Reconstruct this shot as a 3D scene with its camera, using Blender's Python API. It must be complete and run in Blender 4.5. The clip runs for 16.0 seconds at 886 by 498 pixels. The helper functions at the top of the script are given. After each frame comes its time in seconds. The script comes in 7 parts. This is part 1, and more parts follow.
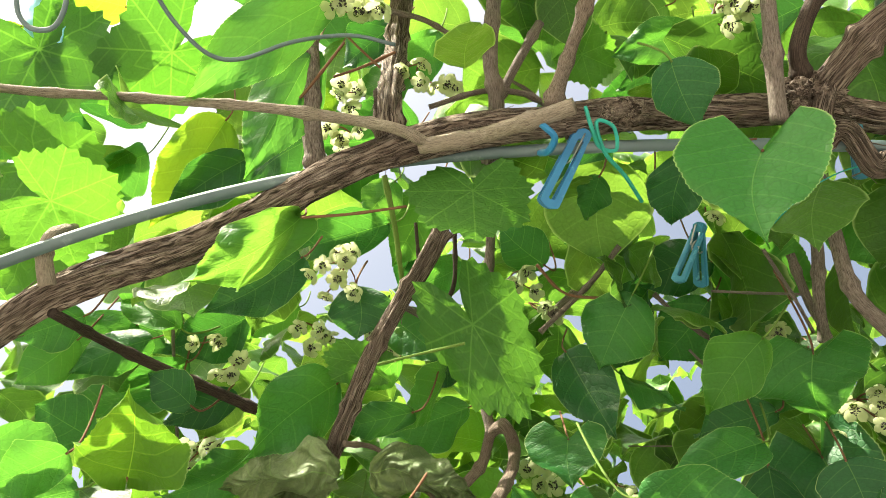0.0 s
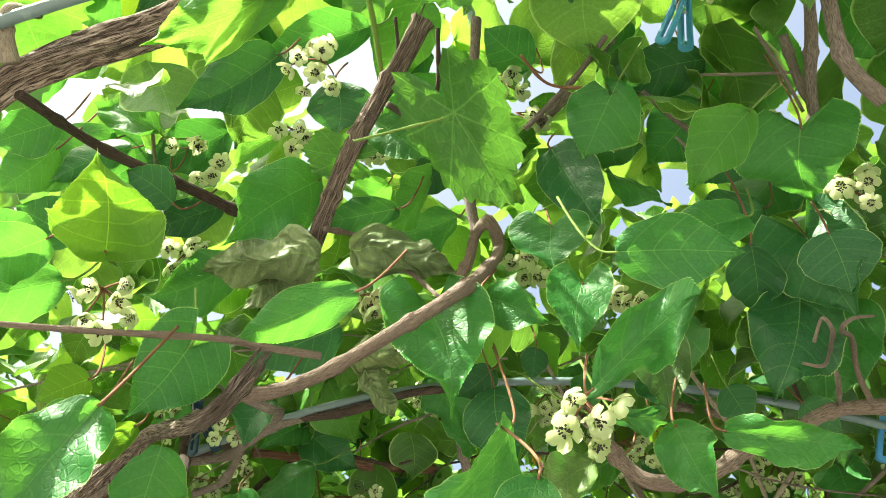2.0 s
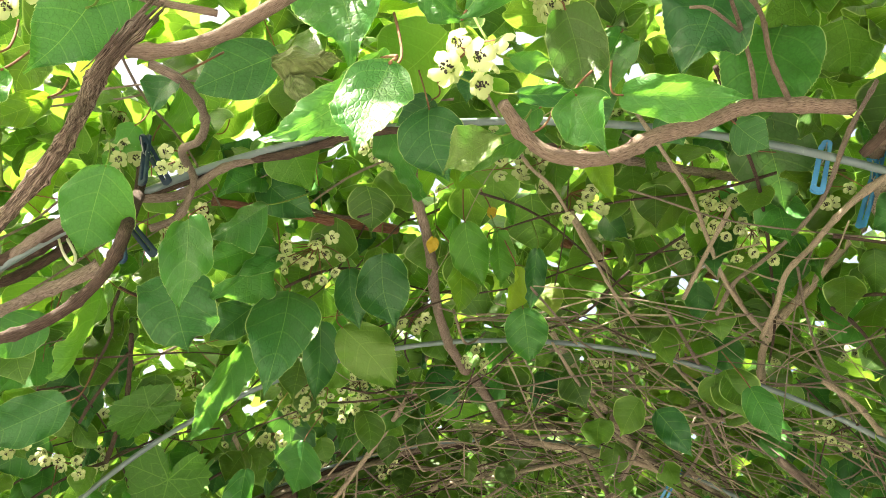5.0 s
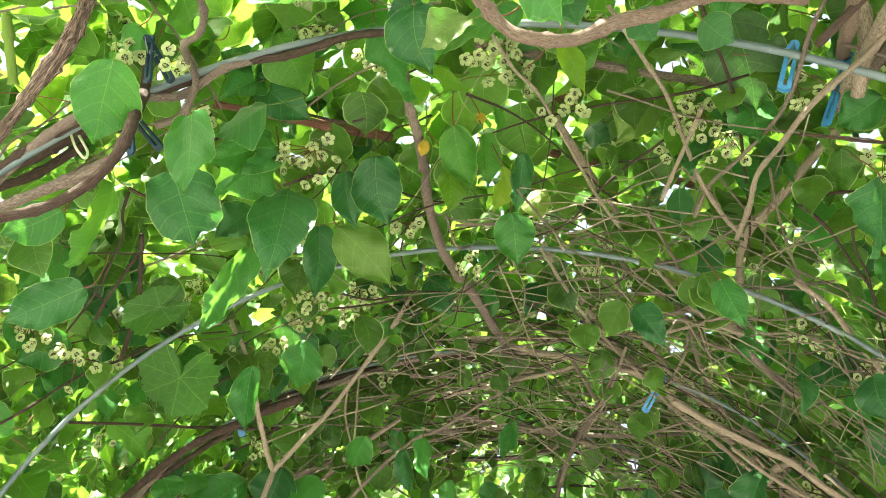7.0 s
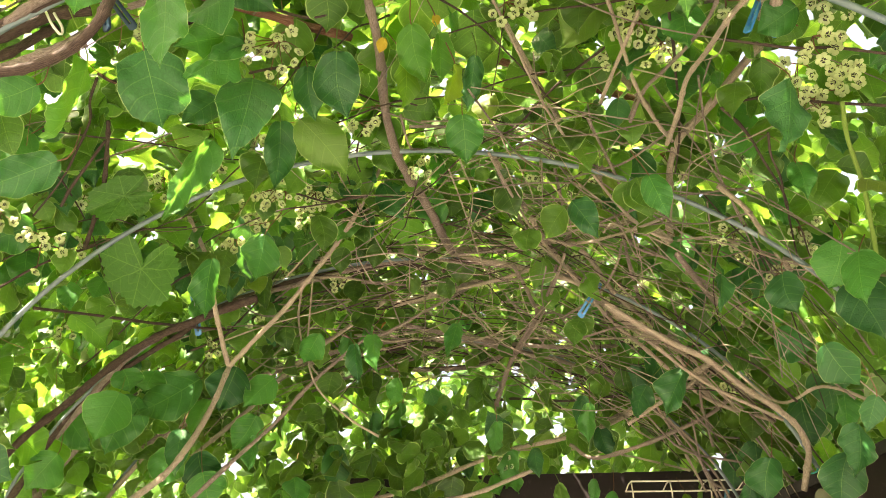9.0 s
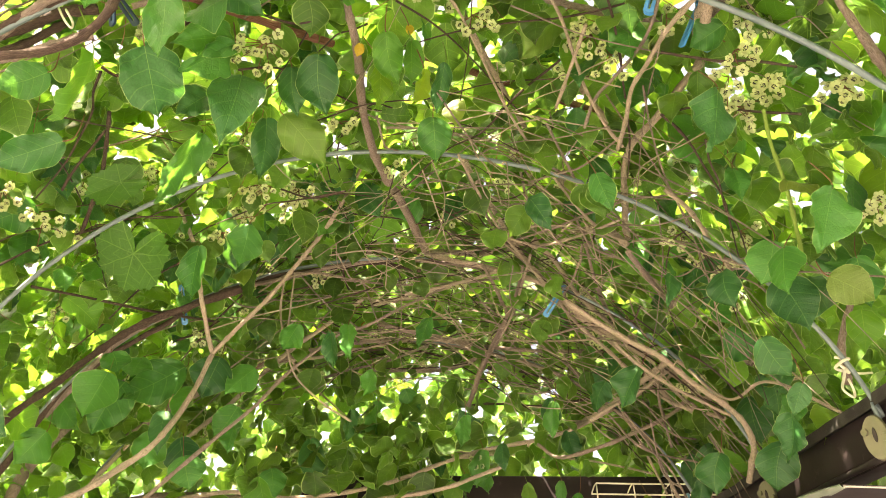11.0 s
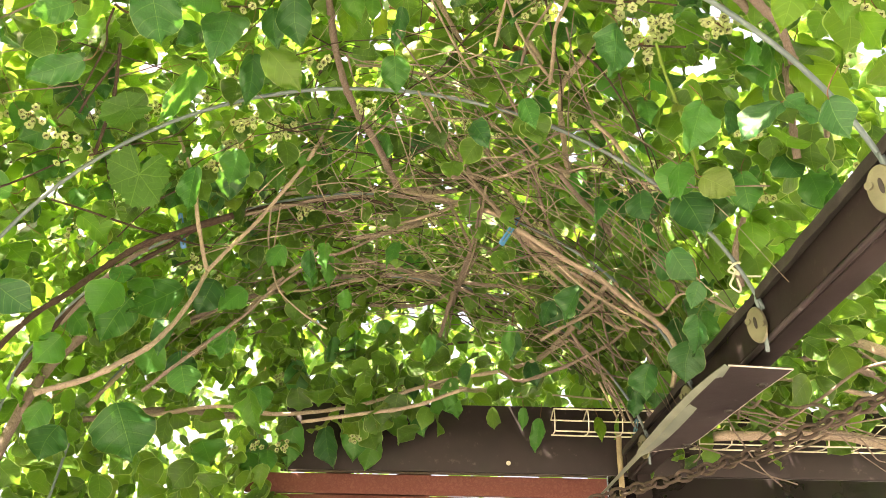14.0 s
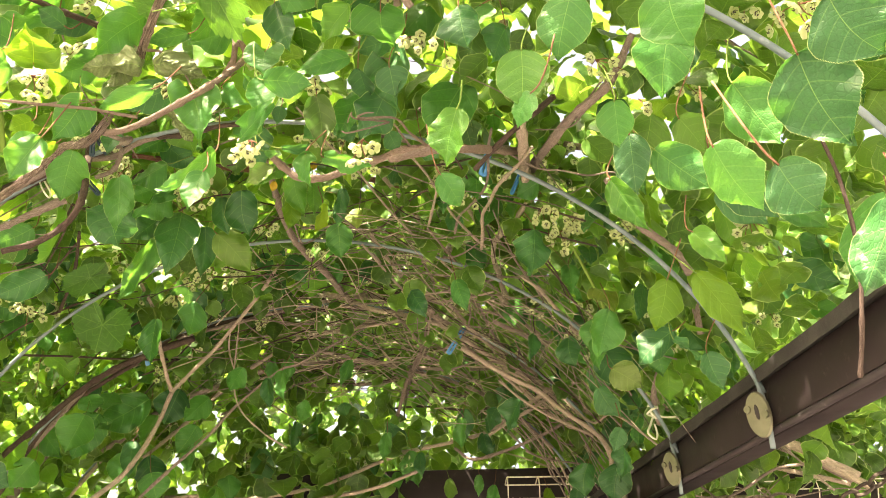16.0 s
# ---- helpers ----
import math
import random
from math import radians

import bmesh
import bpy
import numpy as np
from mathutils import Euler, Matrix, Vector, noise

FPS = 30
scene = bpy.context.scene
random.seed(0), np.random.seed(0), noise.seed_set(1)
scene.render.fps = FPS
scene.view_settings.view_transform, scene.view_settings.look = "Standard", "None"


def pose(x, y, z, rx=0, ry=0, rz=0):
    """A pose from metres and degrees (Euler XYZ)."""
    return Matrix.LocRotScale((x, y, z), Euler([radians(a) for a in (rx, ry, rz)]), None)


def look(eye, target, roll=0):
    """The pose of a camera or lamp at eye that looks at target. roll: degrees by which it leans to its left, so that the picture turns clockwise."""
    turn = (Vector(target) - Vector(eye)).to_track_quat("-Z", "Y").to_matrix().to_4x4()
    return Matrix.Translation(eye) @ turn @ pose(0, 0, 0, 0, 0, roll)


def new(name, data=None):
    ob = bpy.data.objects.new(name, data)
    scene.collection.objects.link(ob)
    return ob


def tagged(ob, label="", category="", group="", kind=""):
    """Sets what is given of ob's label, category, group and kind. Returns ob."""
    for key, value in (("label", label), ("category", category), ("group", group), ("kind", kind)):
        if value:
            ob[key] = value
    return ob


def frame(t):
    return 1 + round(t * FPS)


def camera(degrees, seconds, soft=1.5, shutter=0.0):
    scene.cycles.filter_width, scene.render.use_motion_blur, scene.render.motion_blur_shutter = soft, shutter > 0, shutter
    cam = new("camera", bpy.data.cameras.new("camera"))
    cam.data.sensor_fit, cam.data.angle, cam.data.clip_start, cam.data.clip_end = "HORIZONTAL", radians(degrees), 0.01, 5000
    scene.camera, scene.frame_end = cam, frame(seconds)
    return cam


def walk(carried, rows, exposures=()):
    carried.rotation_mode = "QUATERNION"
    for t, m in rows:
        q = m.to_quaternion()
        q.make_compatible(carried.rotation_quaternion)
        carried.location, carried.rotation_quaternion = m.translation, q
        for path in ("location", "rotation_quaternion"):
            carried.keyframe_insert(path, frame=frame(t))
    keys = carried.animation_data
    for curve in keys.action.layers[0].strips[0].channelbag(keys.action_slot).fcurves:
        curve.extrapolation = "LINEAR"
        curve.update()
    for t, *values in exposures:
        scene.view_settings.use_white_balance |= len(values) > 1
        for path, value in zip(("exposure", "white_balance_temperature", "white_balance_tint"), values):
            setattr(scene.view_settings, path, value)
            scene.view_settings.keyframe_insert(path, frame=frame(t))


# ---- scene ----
cam = camera(57.7, 16.0, soft=0.6)
PATH = [
    (0, (0.198, 0.096, 1.684), (0.138, 1.3, 3.281), -1.0),
    (0.5, (0.186, 0.113, 1.672), (0.108, 1.381, 3.216), -0.9),
    (1, (0.185, 0.125, 1.658), (0.109, 1.457, 3.148), -1.3),
    (1.5, (0.206, 0.152, 1.647), (0.117, 1.514, 3.109), -1.0),
    (2, (0.21, 0.16, 1.643), (0.121, 1.566, 3.062), -1.5),
    (2.5, (0.212, 0.169, 1.638), (0.112, 1.62, 3.011), -1.7),
    (3, (0.212, 0.187, 1.619), (0.093, 1.692, 2.931), -1.7),
    (3.5, (0.233, 0.206, 1.598), (0.111, 1.761, 2.849), -1.7),
    (4, (0.247, 0.215, 1.58), (0.128, 1.812, 2.778), -1.4),
    (4.2, (0.254, 0.222, 1.574), (0.135, 1.832, 2.755), -1.3),
    (6.3, (0.281, 0.228, 1.508), (0.102, 1.929, 2.545), -0.6),
    (6.5, (0.286, 0.225, 1.499), (0.106, 1.934, 2.523), -0.5),
    (7, (0.293, 0.206, 1.477), (0.125, 1.932, 2.474), -0.6),
    (7.5, (0.298, 0.182, 1.449), (0.156, 1.926, 2.417), -0.6),
    (8, (0.306, 0.165, 1.424), (0.202, 1.93, 2.359), -0.7),
    (8.5, (0.299, 0.156, 1.393), (0.226, 1.94, 2.293), -0.8),
    (9, (0.291, 0.165, 1.371), (0.243, 1.964, 2.243), -1.0),
    (9.2, (0.289, 0.168, 1.367), (0.25, 1.971, 2.232), -1.0),
    (11.3, (0.351, 0.073, 1.227), (0.317, 1.838, 2.168), 0.6),
    (11.5, (0.36, 0.062, 1.196), (0.321, 1.824, 2.142), 0.7),
    (12, (0.362, 0.022, 1.124), (0.304, 1.782, 2.072), 0.9),
    (12.5, (0.362, -0.013, 1.07), (0.283, 1.75, 2.01), 1.3),
    (13, (0.371, -0.031, 1.031), (0.284, 1.737, 1.962), 1.9),
    (13.5, (0.39, -0.044, 1.005), (0.326, 1.733, 1.92), 1.8),
    (14, (0.431, -0.068, 1.029), (0.395, 1.718, 1.929), 1.4),
    (14.5, (0.481, -0.095, 1.11), (0.482, 1.701, 1.991), 0.4),
    (15, (0.519, -0.153, 1.207), (0.55, 1.649, 2.075), -0.6),
    (15.5, (0.501, -0.253, 1.29), (0.545, 1.556, 2.141), -1.5),
    (16, (0.492, -0.367, 1.324), (0.531, 1.451, 2.157), -1.5),
]
EXPOSURES = [(0, 1.70, 7100, 1), (2, 2.04, 6800, -2), (3.2, 2.26, 6900, 1), (4.0, 2.50, 7900, 10), (5.5, 2.85, 7300, 7), (6.5, 3.00, 7000, 4), (8.3, 3.00, 6800, 2), (8.8, 3.02, 8100, 11), (11.3, 3.21, 8700, 17), (14.8, 3.27, 8600, 17), (16, 2.82, 8500, 18)]
walk(cam, [(t, look(eye, target, roll)) for t, eye, target, roll in PATH], EXPOSURES)

# ---- light ----
SUN_EL, SUN_AZ = 56.0, -128.0          # degrees above the ground; from straight ahead (+y), towards the east (+x)
world = bpy.data.worlds.new("sky")
scene.world = world
world.use_nodes = True
wn = world.node_tree.nodes
sky = wn.new("ShaderNodeTexSky")
sky.sky_type, sky.sun_disc = "NISHITA", False
sky.sun_elevation, sky.sun_rotation = radians(SUN_EL), radians(SUN_AZ)
sky.air_density, sky.dust_density, sky.ozone_density = 0.7, 10.0, 0.5
world.node_tree.links.new(sky.outputs[0], wn["Background"].inputs[0])
wn["Background"].inputs[1].default_value = 0.135
sun = new("sun", bpy.data.lights.new("sun", "SUN"))
sun.data.energy, sun.data.angle, sun.data.color = 5.0, radians(0.55), (1.0, 0.95, 0.86)
SUN_E, SUN_A = radians(SUN_EL), radians(SUN_AZ)
sun.matrix_world = look((0, 0, 0), (-math.cos(SUN_E) * math.sin(SUN_A), -math.cos(SUN_E) * math.cos(SUN_A), -math.sin(SUN_E)))


# ---- materials ----
class Mat:
    """A node material with short ways to add and join nodes."""

    def __init__(self, name):
        self.m = bpy.data.materials.new(name)
        self.m.use_nodes = True
        self.t = self.m.node_tree
        self.p = self.t.nodes["Principled BSDF"]
        self.out = self.t.nodes["Material Output"]

    def n(self, kind, **kw):
        node = self.t.nodes.new("ShaderNode" + kind)
        for k, v in kw.items():
            if k == "op":
                node.operation = v
            elif k == "blend":
                node.data_type, node.blend_type = "RGBA", v
        return node

    def put(self, sock, v):
        if isinstance(v, bpy.types.NodeSocket):
            self.t.links.new(v, sock)
        elif isinstance(v, tuple) and len(v) == 3 and sock.type == "RGBA":
            sock.default_value = (*v, 1)
        else:
            sock.default_value = v

    def math(self, op, a, b=0.0, c=0.0):
        k = self.n("Math", op=op)
        for i, v in enumerate((a, b, c)):
            self.put(k.inputs[i], v)
        return k.outputs[0]

    def mix(self, f, a, b, blend="MIX"):
        k = self.n("Mix", blend=blend)
        self.put(k.inputs[0], f), self.put(k.inputs[6], a), self.put(k.inputs[7], b)
        return k.outputs[2]

    def noise(self, vec, scale, detail=4.0, rough=0.55):
        k = self.n("TexNoise")
        if vec is not None:
            self.put(k.inputs["Vector"], vec)
        k.inputs["Scale"].default_value, k.inputs["Detail"].default_value, k.inputs["Roughness"].default_value = scale, detail, rough
        return k.outputs[0]

    def ramp(self, f, *stops):
        k = self.n("ValToRGB")
        el = k.color_ramp.elements
        while len(el) < len(stops):
            el.new(0.5)
        for s, (p, c) in zip(el, stops):
            s.position, s.color = p, (*c, 1)
        self.put(k.inputs[0], f)
        return k.outputs[0]

    def smooth(self, v, lo, hi, a=0.0, b=1.0):
        k = self.n("MapRange")
        k.interpolation_type = "SMOOTHSTEP"
        for i, x in enumerate((v, lo, hi, a, b)):
            self.put(k.inputs[i], x)
        return k.outputs[0]

    def coord(self, kind="Object", scale=(1, 1, 1)):
        m = self.n("Mapping")
        self.put(m.inputs[0], self.n("TexCoord").outputs[kind])
        m.inputs[3].default_value = scale
        return m.outputs[0]

    def bump(self, height, strength, dist=0.002):
        b = self.n("Bump")
        b.inputs["Strength"].default_value, b.inputs["Distance"].default_value = strength, dist
        self.put(b.inputs["Height"], height)
        self.put(self.p.inputs["Normal"], b.outputs[0])
        return b.outputs[0]

    def set(self, **kw):
        for k, v in kw.items():
            self.put(self.p.inputs[k.replace("_", " ")], v)
        return self.m


def leaf_material(name, dark, light, glow, islands=False, palmate=False, thin=0.5, dry=0.0, rim_from=0.962):
    """A leaf: veins from its UV map, a waxy face, and light that comes through it."""
    k = Mat(name)
    uv = k.n("TexCoord").outputs["UV"]
    sep = k.n("SeparateXYZ")
    k.put(sep.inputs[0], uv)
    x, y = sep.outputs[0], sep.outputs[1]
    ax = k.math("ABSOLUTE", x)
    if palmate:
        ang = k.math("ARCTAN2", x, y)
        r = k.math("SQRT", k.math("ADD", k.math("MULTIPLY", x, x), k.math("MULTIPLY", y, y)))
        d = k.math("MULTIPLY", k.math("PINGPONG", k.math("ADD", ang, 0.42), 0.42), r)
        d = k.math("SUBTRACT", k.math("MULTIPLY", 0.42, r), d)
        main = k.smooth(d, 0.002, 0.012, 0.8, 0)
        q = k.math("FRACT", k.math("MULTIPLY", k.math("SUBTRACT", r, k.math("MULTIPLY", d, 0.8)), 7.0))
        side = k.smooth(k.math("ABSOLUTE", k.math("SUBTRACT", q, 0.5)), 0.015, 0.09, 0.34, 0)
    else:
        main = k.smooth(k.math("SUBTRACT", ax, k.math("MULTIPLY", k.math("SUBTRACT", 1.0, y), 0.003)), 0.0005, 0.0045, 1, 0)
        bend = k.math("MULTIPLY", k.math("POWER", ax, 1.35), 0.9)
        q = k.math("FRACT", k.math("MULTIPLY", k.math("SUBTRACT", y, bend), 5.0))
        side = k.smooth(k.math("ABSOLUTE", k.math("SUBTRACT", q, 0.5)), 0.008, 0.06, 0.42, 0)
    vein = k.math("MAXIMUM", main, side)
    rnd = k.n("NewGeometry").outputs["Random Per Island"] if islands else k.n("ObjectInfo").outputs["Random"]
    cell = k.n("TexVoronoi")
    cell.feature = "DISTANCE_TO_EDGE"
    cell.inputs["Scale"].default_value = 15.0
    k.put(cell.inputs["Vector"], uv)
    net = k.smooth(cell.outputs["Distance"], 0.02, 0.16, 1, 0)
    fine = k.noise(uv, 42.0, 5, 0.7)
    blotch = k.noise(uv, 3.2, 2)
    base = k.mix(rnd, dark, light)
    base = k.mix(k.math("MULTIPLY", k.smooth(blotch, 0.35, 0.75), 0.45), base, light)
    base = k.mix(k.math("MULTIPLY", k.smooth(fine, 0.3, 0.7), 0.4), base, tuple(c * 0.5 for c in dark))
    base = k.mix(k.math("MULTIPLY", vein, 0.42), base, (0.22, 0.40, 0.10))
    base = k.mix(k.math("MULTIPLY", net, 0.18), base, tuple(c * 0.45 for c in dark))
    at = k.n("Attribute")
    at.attribute_name = "edge"
    rim = k.smooth(at.outputs["Fac"], rim_from, 0.995)
    base = k.mix(k.math("MULTIPLY", rim, 0.75), base, (0.46, 0.60, 0.22))
    base = k.mix(k.math("MULTIPLY", k.smooth(k.math("FRACT", k.math("MULTIPLY", rnd, 17.3)), 0.97, 1.0), 0.4), base, (0.22, 0.24, 0.04))
    spots = k.smooth(k.noise(uv, 9.0, 3), 0.70, 0.76)
    base = k.mix(k.math("MULTIPLY", spots, 0.5 + dry), base, (0.10, 0.07, 0.02))
    through_col = k.mix(k.math("MULTIPLY", k.math("FRACT", k.math("MULTIPLY", rnd, 7.7)), 0.9), glow, (glow[0] * 0.24, glow[1] * 0.40, glow[2] * 0.42))
    through_col = k.mix(k.math("MULTIPLY", vein, 0.5), through_col, tuple(min(0.95, c * 1.4) for c in glow))
    quilt = k.math("ABSOLUTE", k.math("SUBTRACT", q, 0.5))
    relief = k.math("ADD", k.math("MULTIPLY", k.math("SUBTRACT", vein, net), 0.25), k.math("ADD", k.math("MULTIPLY", quilt, 1.1), k.math("MULTIPLY", blotch, 1.0)))
    nrm = k.bump(k.math("ADD", relief, k.math("MULTIPLY", fine, 0.25)), 0.6, 0.0011)
    k.set(Base_Color=base, Roughness=k.smooth(blotch, 0.3, 0.7, 0.38 + 0.3 * dry, 0.54 + 0.3 * dry), Specular_IOR_Level=0.36)
    tr = k.n("BsdfTranslucent")
    k.put(tr.inputs[0], through_col), k.put(tr.inputs["Normal"], nrm)
    mx = k.n("MixShader")
    k.put(mx.inputs[0], thin), k.put(mx.inputs[1], k.p.outputs[0]), k.put(mx.inputs[2], tr.outputs[0])
    k.put(k.out.inputs[0], mx.outputs[0])
    return k.m


def bark_material(name, a, b, c, ridge=1.0, lengthwise=34.0):
    """Bark: fibres along the stem by its UV map (metres), cracks, patches and specks."""
    k = Mat(name)
    uv = k.n("TexCoord").outputs["UV"]
    obj = k.coord("Object")
    warp = k.n("VectorMath", op="MULTIPLY_ADD")
    wn_ = k.n("TexNoise")
    k.put(wn_.inputs["Vector"], obj)
    wn_.inputs["Scale"].default_value = 60.0
    k.put(warp.inputs[0], wn_.outputs[1]), k.put(warp.inputs[2], uv)
    warp.inputs[1].default_value = (0.0014, 0.003, 0.0)

    def lines(across, along, detail):
        m = k.n("Mapping")
        k.put(m.inputs[0], warp.outputs[0])
        m.inputs[3].default_value = (across, along, 1)
        return k.noise(m.outputs[0], 1.0, detail, 0.6)

    streak, fibre = lines(1300, lengthwise, 4), lines(3600, lengthwise * 2.0, 3)
    patch, fine = k.noise(obj, 30.0, 3), k.noise(obj, 900.0, 3)
    both = k.math("ADD", k.math("MULTIPLY", streak, 0.5), k.math("MULTIPLY", fibre, 0.5))
    col = k.ramp(both, (0.40, a), (0.48, b), (0.58, c))
    col = k.mix(k.math("MULTIPLY", k.smooth(patch, 0.42, 0.7), 0.45), col, b)
    crack = k.smooth(fibre, 0.40 if ridge > 1 else 0.36, 0.49 if ridge > 1 else 0.44, 1, 0)
    col = k.mix(k.math("MULTIPLY", crack, min(0.85, 0.6 * ridge)), col, tuple(v * 0.35 for v in a))
    col = k.mix(k.math("MULTIPLY", fine, 0.35), col, tuple(v * 0.5 for v in a))
    rnd = k.n("ObjectInfo").outputs["Random"]
    col = k.mix(k.math("MULTIPLY", rnd, 0.3), col, tuple(v * 0.8 for v in b))
    k.bump(k.math("ADD", both, k.math("MULTIPLY", fine, 0.35)), min(1.0, 0.9 * ridge), 0.005)
    return k.set(Base_Color=col, Roughness=0.85, Specular_IOR_Level=0.25)


def plain(name, col, col2, rough=0.5, metal=0.0, scale=40.0, bump=0.15, spec=0.5, wear=None):
    k = Mat(name)
    obj = k.coord("Object")
    big, small = k.noise(obj, scale * 0.25, 4), k.noise(obj, scale * 5, 3)
    c = k.mix(k.smooth(big, 0.3, 0.7), col, col2)
    if wear:
        c = k.mix(k.smooth(k.noise(obj, scale, 6, 0.7), 0.6, 0.72), c, wear)
    k.bump(small, bump, 0.001)
    return k.set(Base_Color=c, Roughness=k.smooth(big, 0.2, 0.8, rough * 0.8, min(1, rough * 1.25)), Metallic=metal, Specular_IOR_Level=spec)


KIWI = leaf_material("kiwi_leaf", (0.020, 0.122, 0.028), (0.056, 0.238, 0.046), (0.23, 0.60, 0.065), thin=0.29)
KIWI_DEEP = leaf_material("deep_green_kiwi_leaf", (0.011, 0.074, 0.025), (0.032, 0.152, 0.041), (0.14, 0.44, 0.05), thin=0.20)
KIWI_FAR = leaf_material("kiwi_foliage", (0.006, 0.030, 0.008), (0.085, 0.225, 0.032), (0.42, 0.74, 0.08), islands=True, thin=0.27, rim_from=0.90)
# brighter copy of the foliage: light from above put into the leaf colour
KIWI_BACKLIT = leaf_material("backlit_leaf_in_the_roof", (0.055, 0.20, 0.022), (0.10, 0.29, 0.035), (0.40, 0.72, 0.06), islands=True, thin=0.38)
GRAPE = leaf_material("grape_leaf", (0.034, 0.125, 0.022), (0.060, 0.185, 0.030), (0.24, 0.56, 0.045), palmate=True, thin=0.36)
# paler KIWI: natural difference in tone, plus sunlight put into the colour
LIGHT = leaf_material("light_kiwi_leaf", (0.038, 0.165, 0.026), (0.075, 0.245, 0.036), (0.32, 0.66, 0.07), thin=0.42)
YELLOW = leaf_material("yellowed_leaf", (0.50, 0.34, 0.03), (0.60, 0.42, 0.05), (0.7, 0.5, 0.05), thin=0.4)
ORANGE = leaf_material("browned_leaf", (0.30, 0.12, 0.03), (0.42, 0.2, 0.06), (0.5, 0.25, 0.06), thin=0.3)
# yellower green: young leaves, and sunlight painted onto some full-grown ones
YOUNG_SUNLIT = leaf_material("young_sunlit_leaf", (0.065, 0.19, 0.02), (0.10, 0.25, 0.03), (0.42, 0.64, 0.04), thin=0.55)
DRY = leaf_material("withered_leaf", (0.10, 0.145, 0.060), (0.21, 0.275, 0.12), (0.22, 0.27, 0.09), thin=0.10, dry=0.3)
BARK = bark_material("peeling_bark", (0.045, 0.029, 0.024), (0.215, 0.158, 0.126), (0.56, 0.46, 0.39), 1.4, 42.0)
CANE = bark_material("kiwi_cane_bark", (0.095, 0.073, 0.063), (0.225, 0.180, 0.155), (0.40, 0.335, 0.295), 0.8, 120.0)
TAN = bark_material("pale_cane_bark", (0.160, 0.128, 0.100), (0.37, 0.305, 0.240), (0.58, 0.50, 0.415), 0.8, 120.0)
DARKCANE = bark_material("dark_cane_bark", (0.026, 0.018, 0.015), (0.066, 0.045, 0.036), (0.13, 0.095, 0.078), 0.7, 90.0)
PETIOLE = bark_material("red_petiole", (0.13, 0.055, 0.038), (0.20, 0.090, 0.055), (0.22, 0.16, 0.075), 0.2, 60.0)
GREENSTEM = bark_material("green_shoot", (0.09, 0.17, 0.03), (0.14, 0.24, 0.045), (0.20, 0.28, 0.07), 0.2, 60.0)
PETAL = leaf_material("cream_petal", (0.60, 0.64, 0.34), (0.78, 0.79, 0.56), (0.75, 0.76, 0.42), thin=0.35)
ANTHER = plain("black_anther", (0.012, 0.010, 0.012), (0.03, 0.025, 0.02), 0.7, scale=900)
HOOPM = plain("grey_green_plastic_coat", (0.085, 0.130, 0.142), (0.135, 0.185, 0.197), 0.42, scale=60, bump=0.1, wear=(0.19, 0.25, 0.255))
PEGM = plain("blue_plastic", (0.018, 0.17, 0.40), (0.035, 0.23, 0.46), 0.42, scale=120, bump=0.15, wear=(0.16, 0.44, 0.60))
PEGT = plain("teal_plastic", (0.02, 0.14, 0.21), (0.03, 0.19, 0.26), 0.45, scale=120, bump=0.15, wear=(0.12, 0.34, 0.40))
# peg blue darkened in its colour, for two pegs in deep shade
PEG_SHADED = plain("shaded_blue_plastic", (0.006, 0.022, 0.050), (0.010, 0.032, 0.066), 0.35, scale=60, bump=0.05)
BLUEFILM = plain("light_blue_film", (0.18, 0.50, 0.62), (0.30, 0.62, 0.72), 0.35, scale=80, bump=0.3)
STEEL = plain("dull_steel", (0.30, 0.30, 0.29), (0.42, 0.42, 0.40), 0.38, 0.9, scale=300)
BRASS = plain("yellowed_zinc", (0.15, 0.15, 0.105), (0.21, 0.21, 0.145), 0.42, 0.6, scale=120, wear=(0.15, 0.14, 0.10))
BROWN = plain("brown_painted_metal", (0.0128, 0.0090, 0.0100), (0.022, 0.0160, 0.0172), 0.5, scale=26, bump=0.12, spec=0.30, wear=(0.055, 0.043, 0.043))
GLOSSBROWN = plain("glossy_brown_paint", (0.010, 0.0080, 0.0095), (0.016, 0.0130, 0.0145), 0.28, scale=14, bump=0.25, spec=0.5)
CHALK = plain("dusty_brown_metal", (0.028, 0.0225, 0.0255), (0.050, 0.0425, 0.0460), 0.5, 0.1, scale=30, bump=0.2, spec=0.3, wear=(0.12, 0.112, 0.115))
FELT = plain("roofing_felt", (0.020, 0.020, 0.019), (0.045, 0.044, 0.041), 0.9, scale=90, bump=0.8, spec=0.2, wear=(0.07, 0.066, 0.058))
RUST = plain("rusty_chain", (0.040, 0.030, 0.025), (0.080, 0.060, 0.047), 0.7, 0.4, scale=220, bump=0.5, wear=(0.17, 0.12, 0.08))
WHITE = plain("cream_coated_wire", (0.68, 0.64, 0.52), (0.76, 0.73, 0.62), 0.5, scale=120, wear=(0.45, 0.38, 0.26))
CORD = plain("pale_cord", (0.60, 0.62, 0.48), (0.70, 0.71, 0.58), 0.8, scale=600, bump=0.6)
TEALCORD = plain("teal_cord", (0.02, 0.32, 0.26), (0.03, 0.42, 0.34), 0.6, scale=600, bump=0.6)
PLANK = bark_material("red_brown_board", (0.085, 0.030, 0.026), (0.165, 0.060, 0.050), (0.23, 0.105, 0.085), 0.4, 6.0)
SOIL = plain("grey_paving", (0.175, 0.167, 0.153), (0.225, 0.215, 0.197), 0.9, scale=8, bump=0.4, wear=(0.14, 0.132, 0.12))


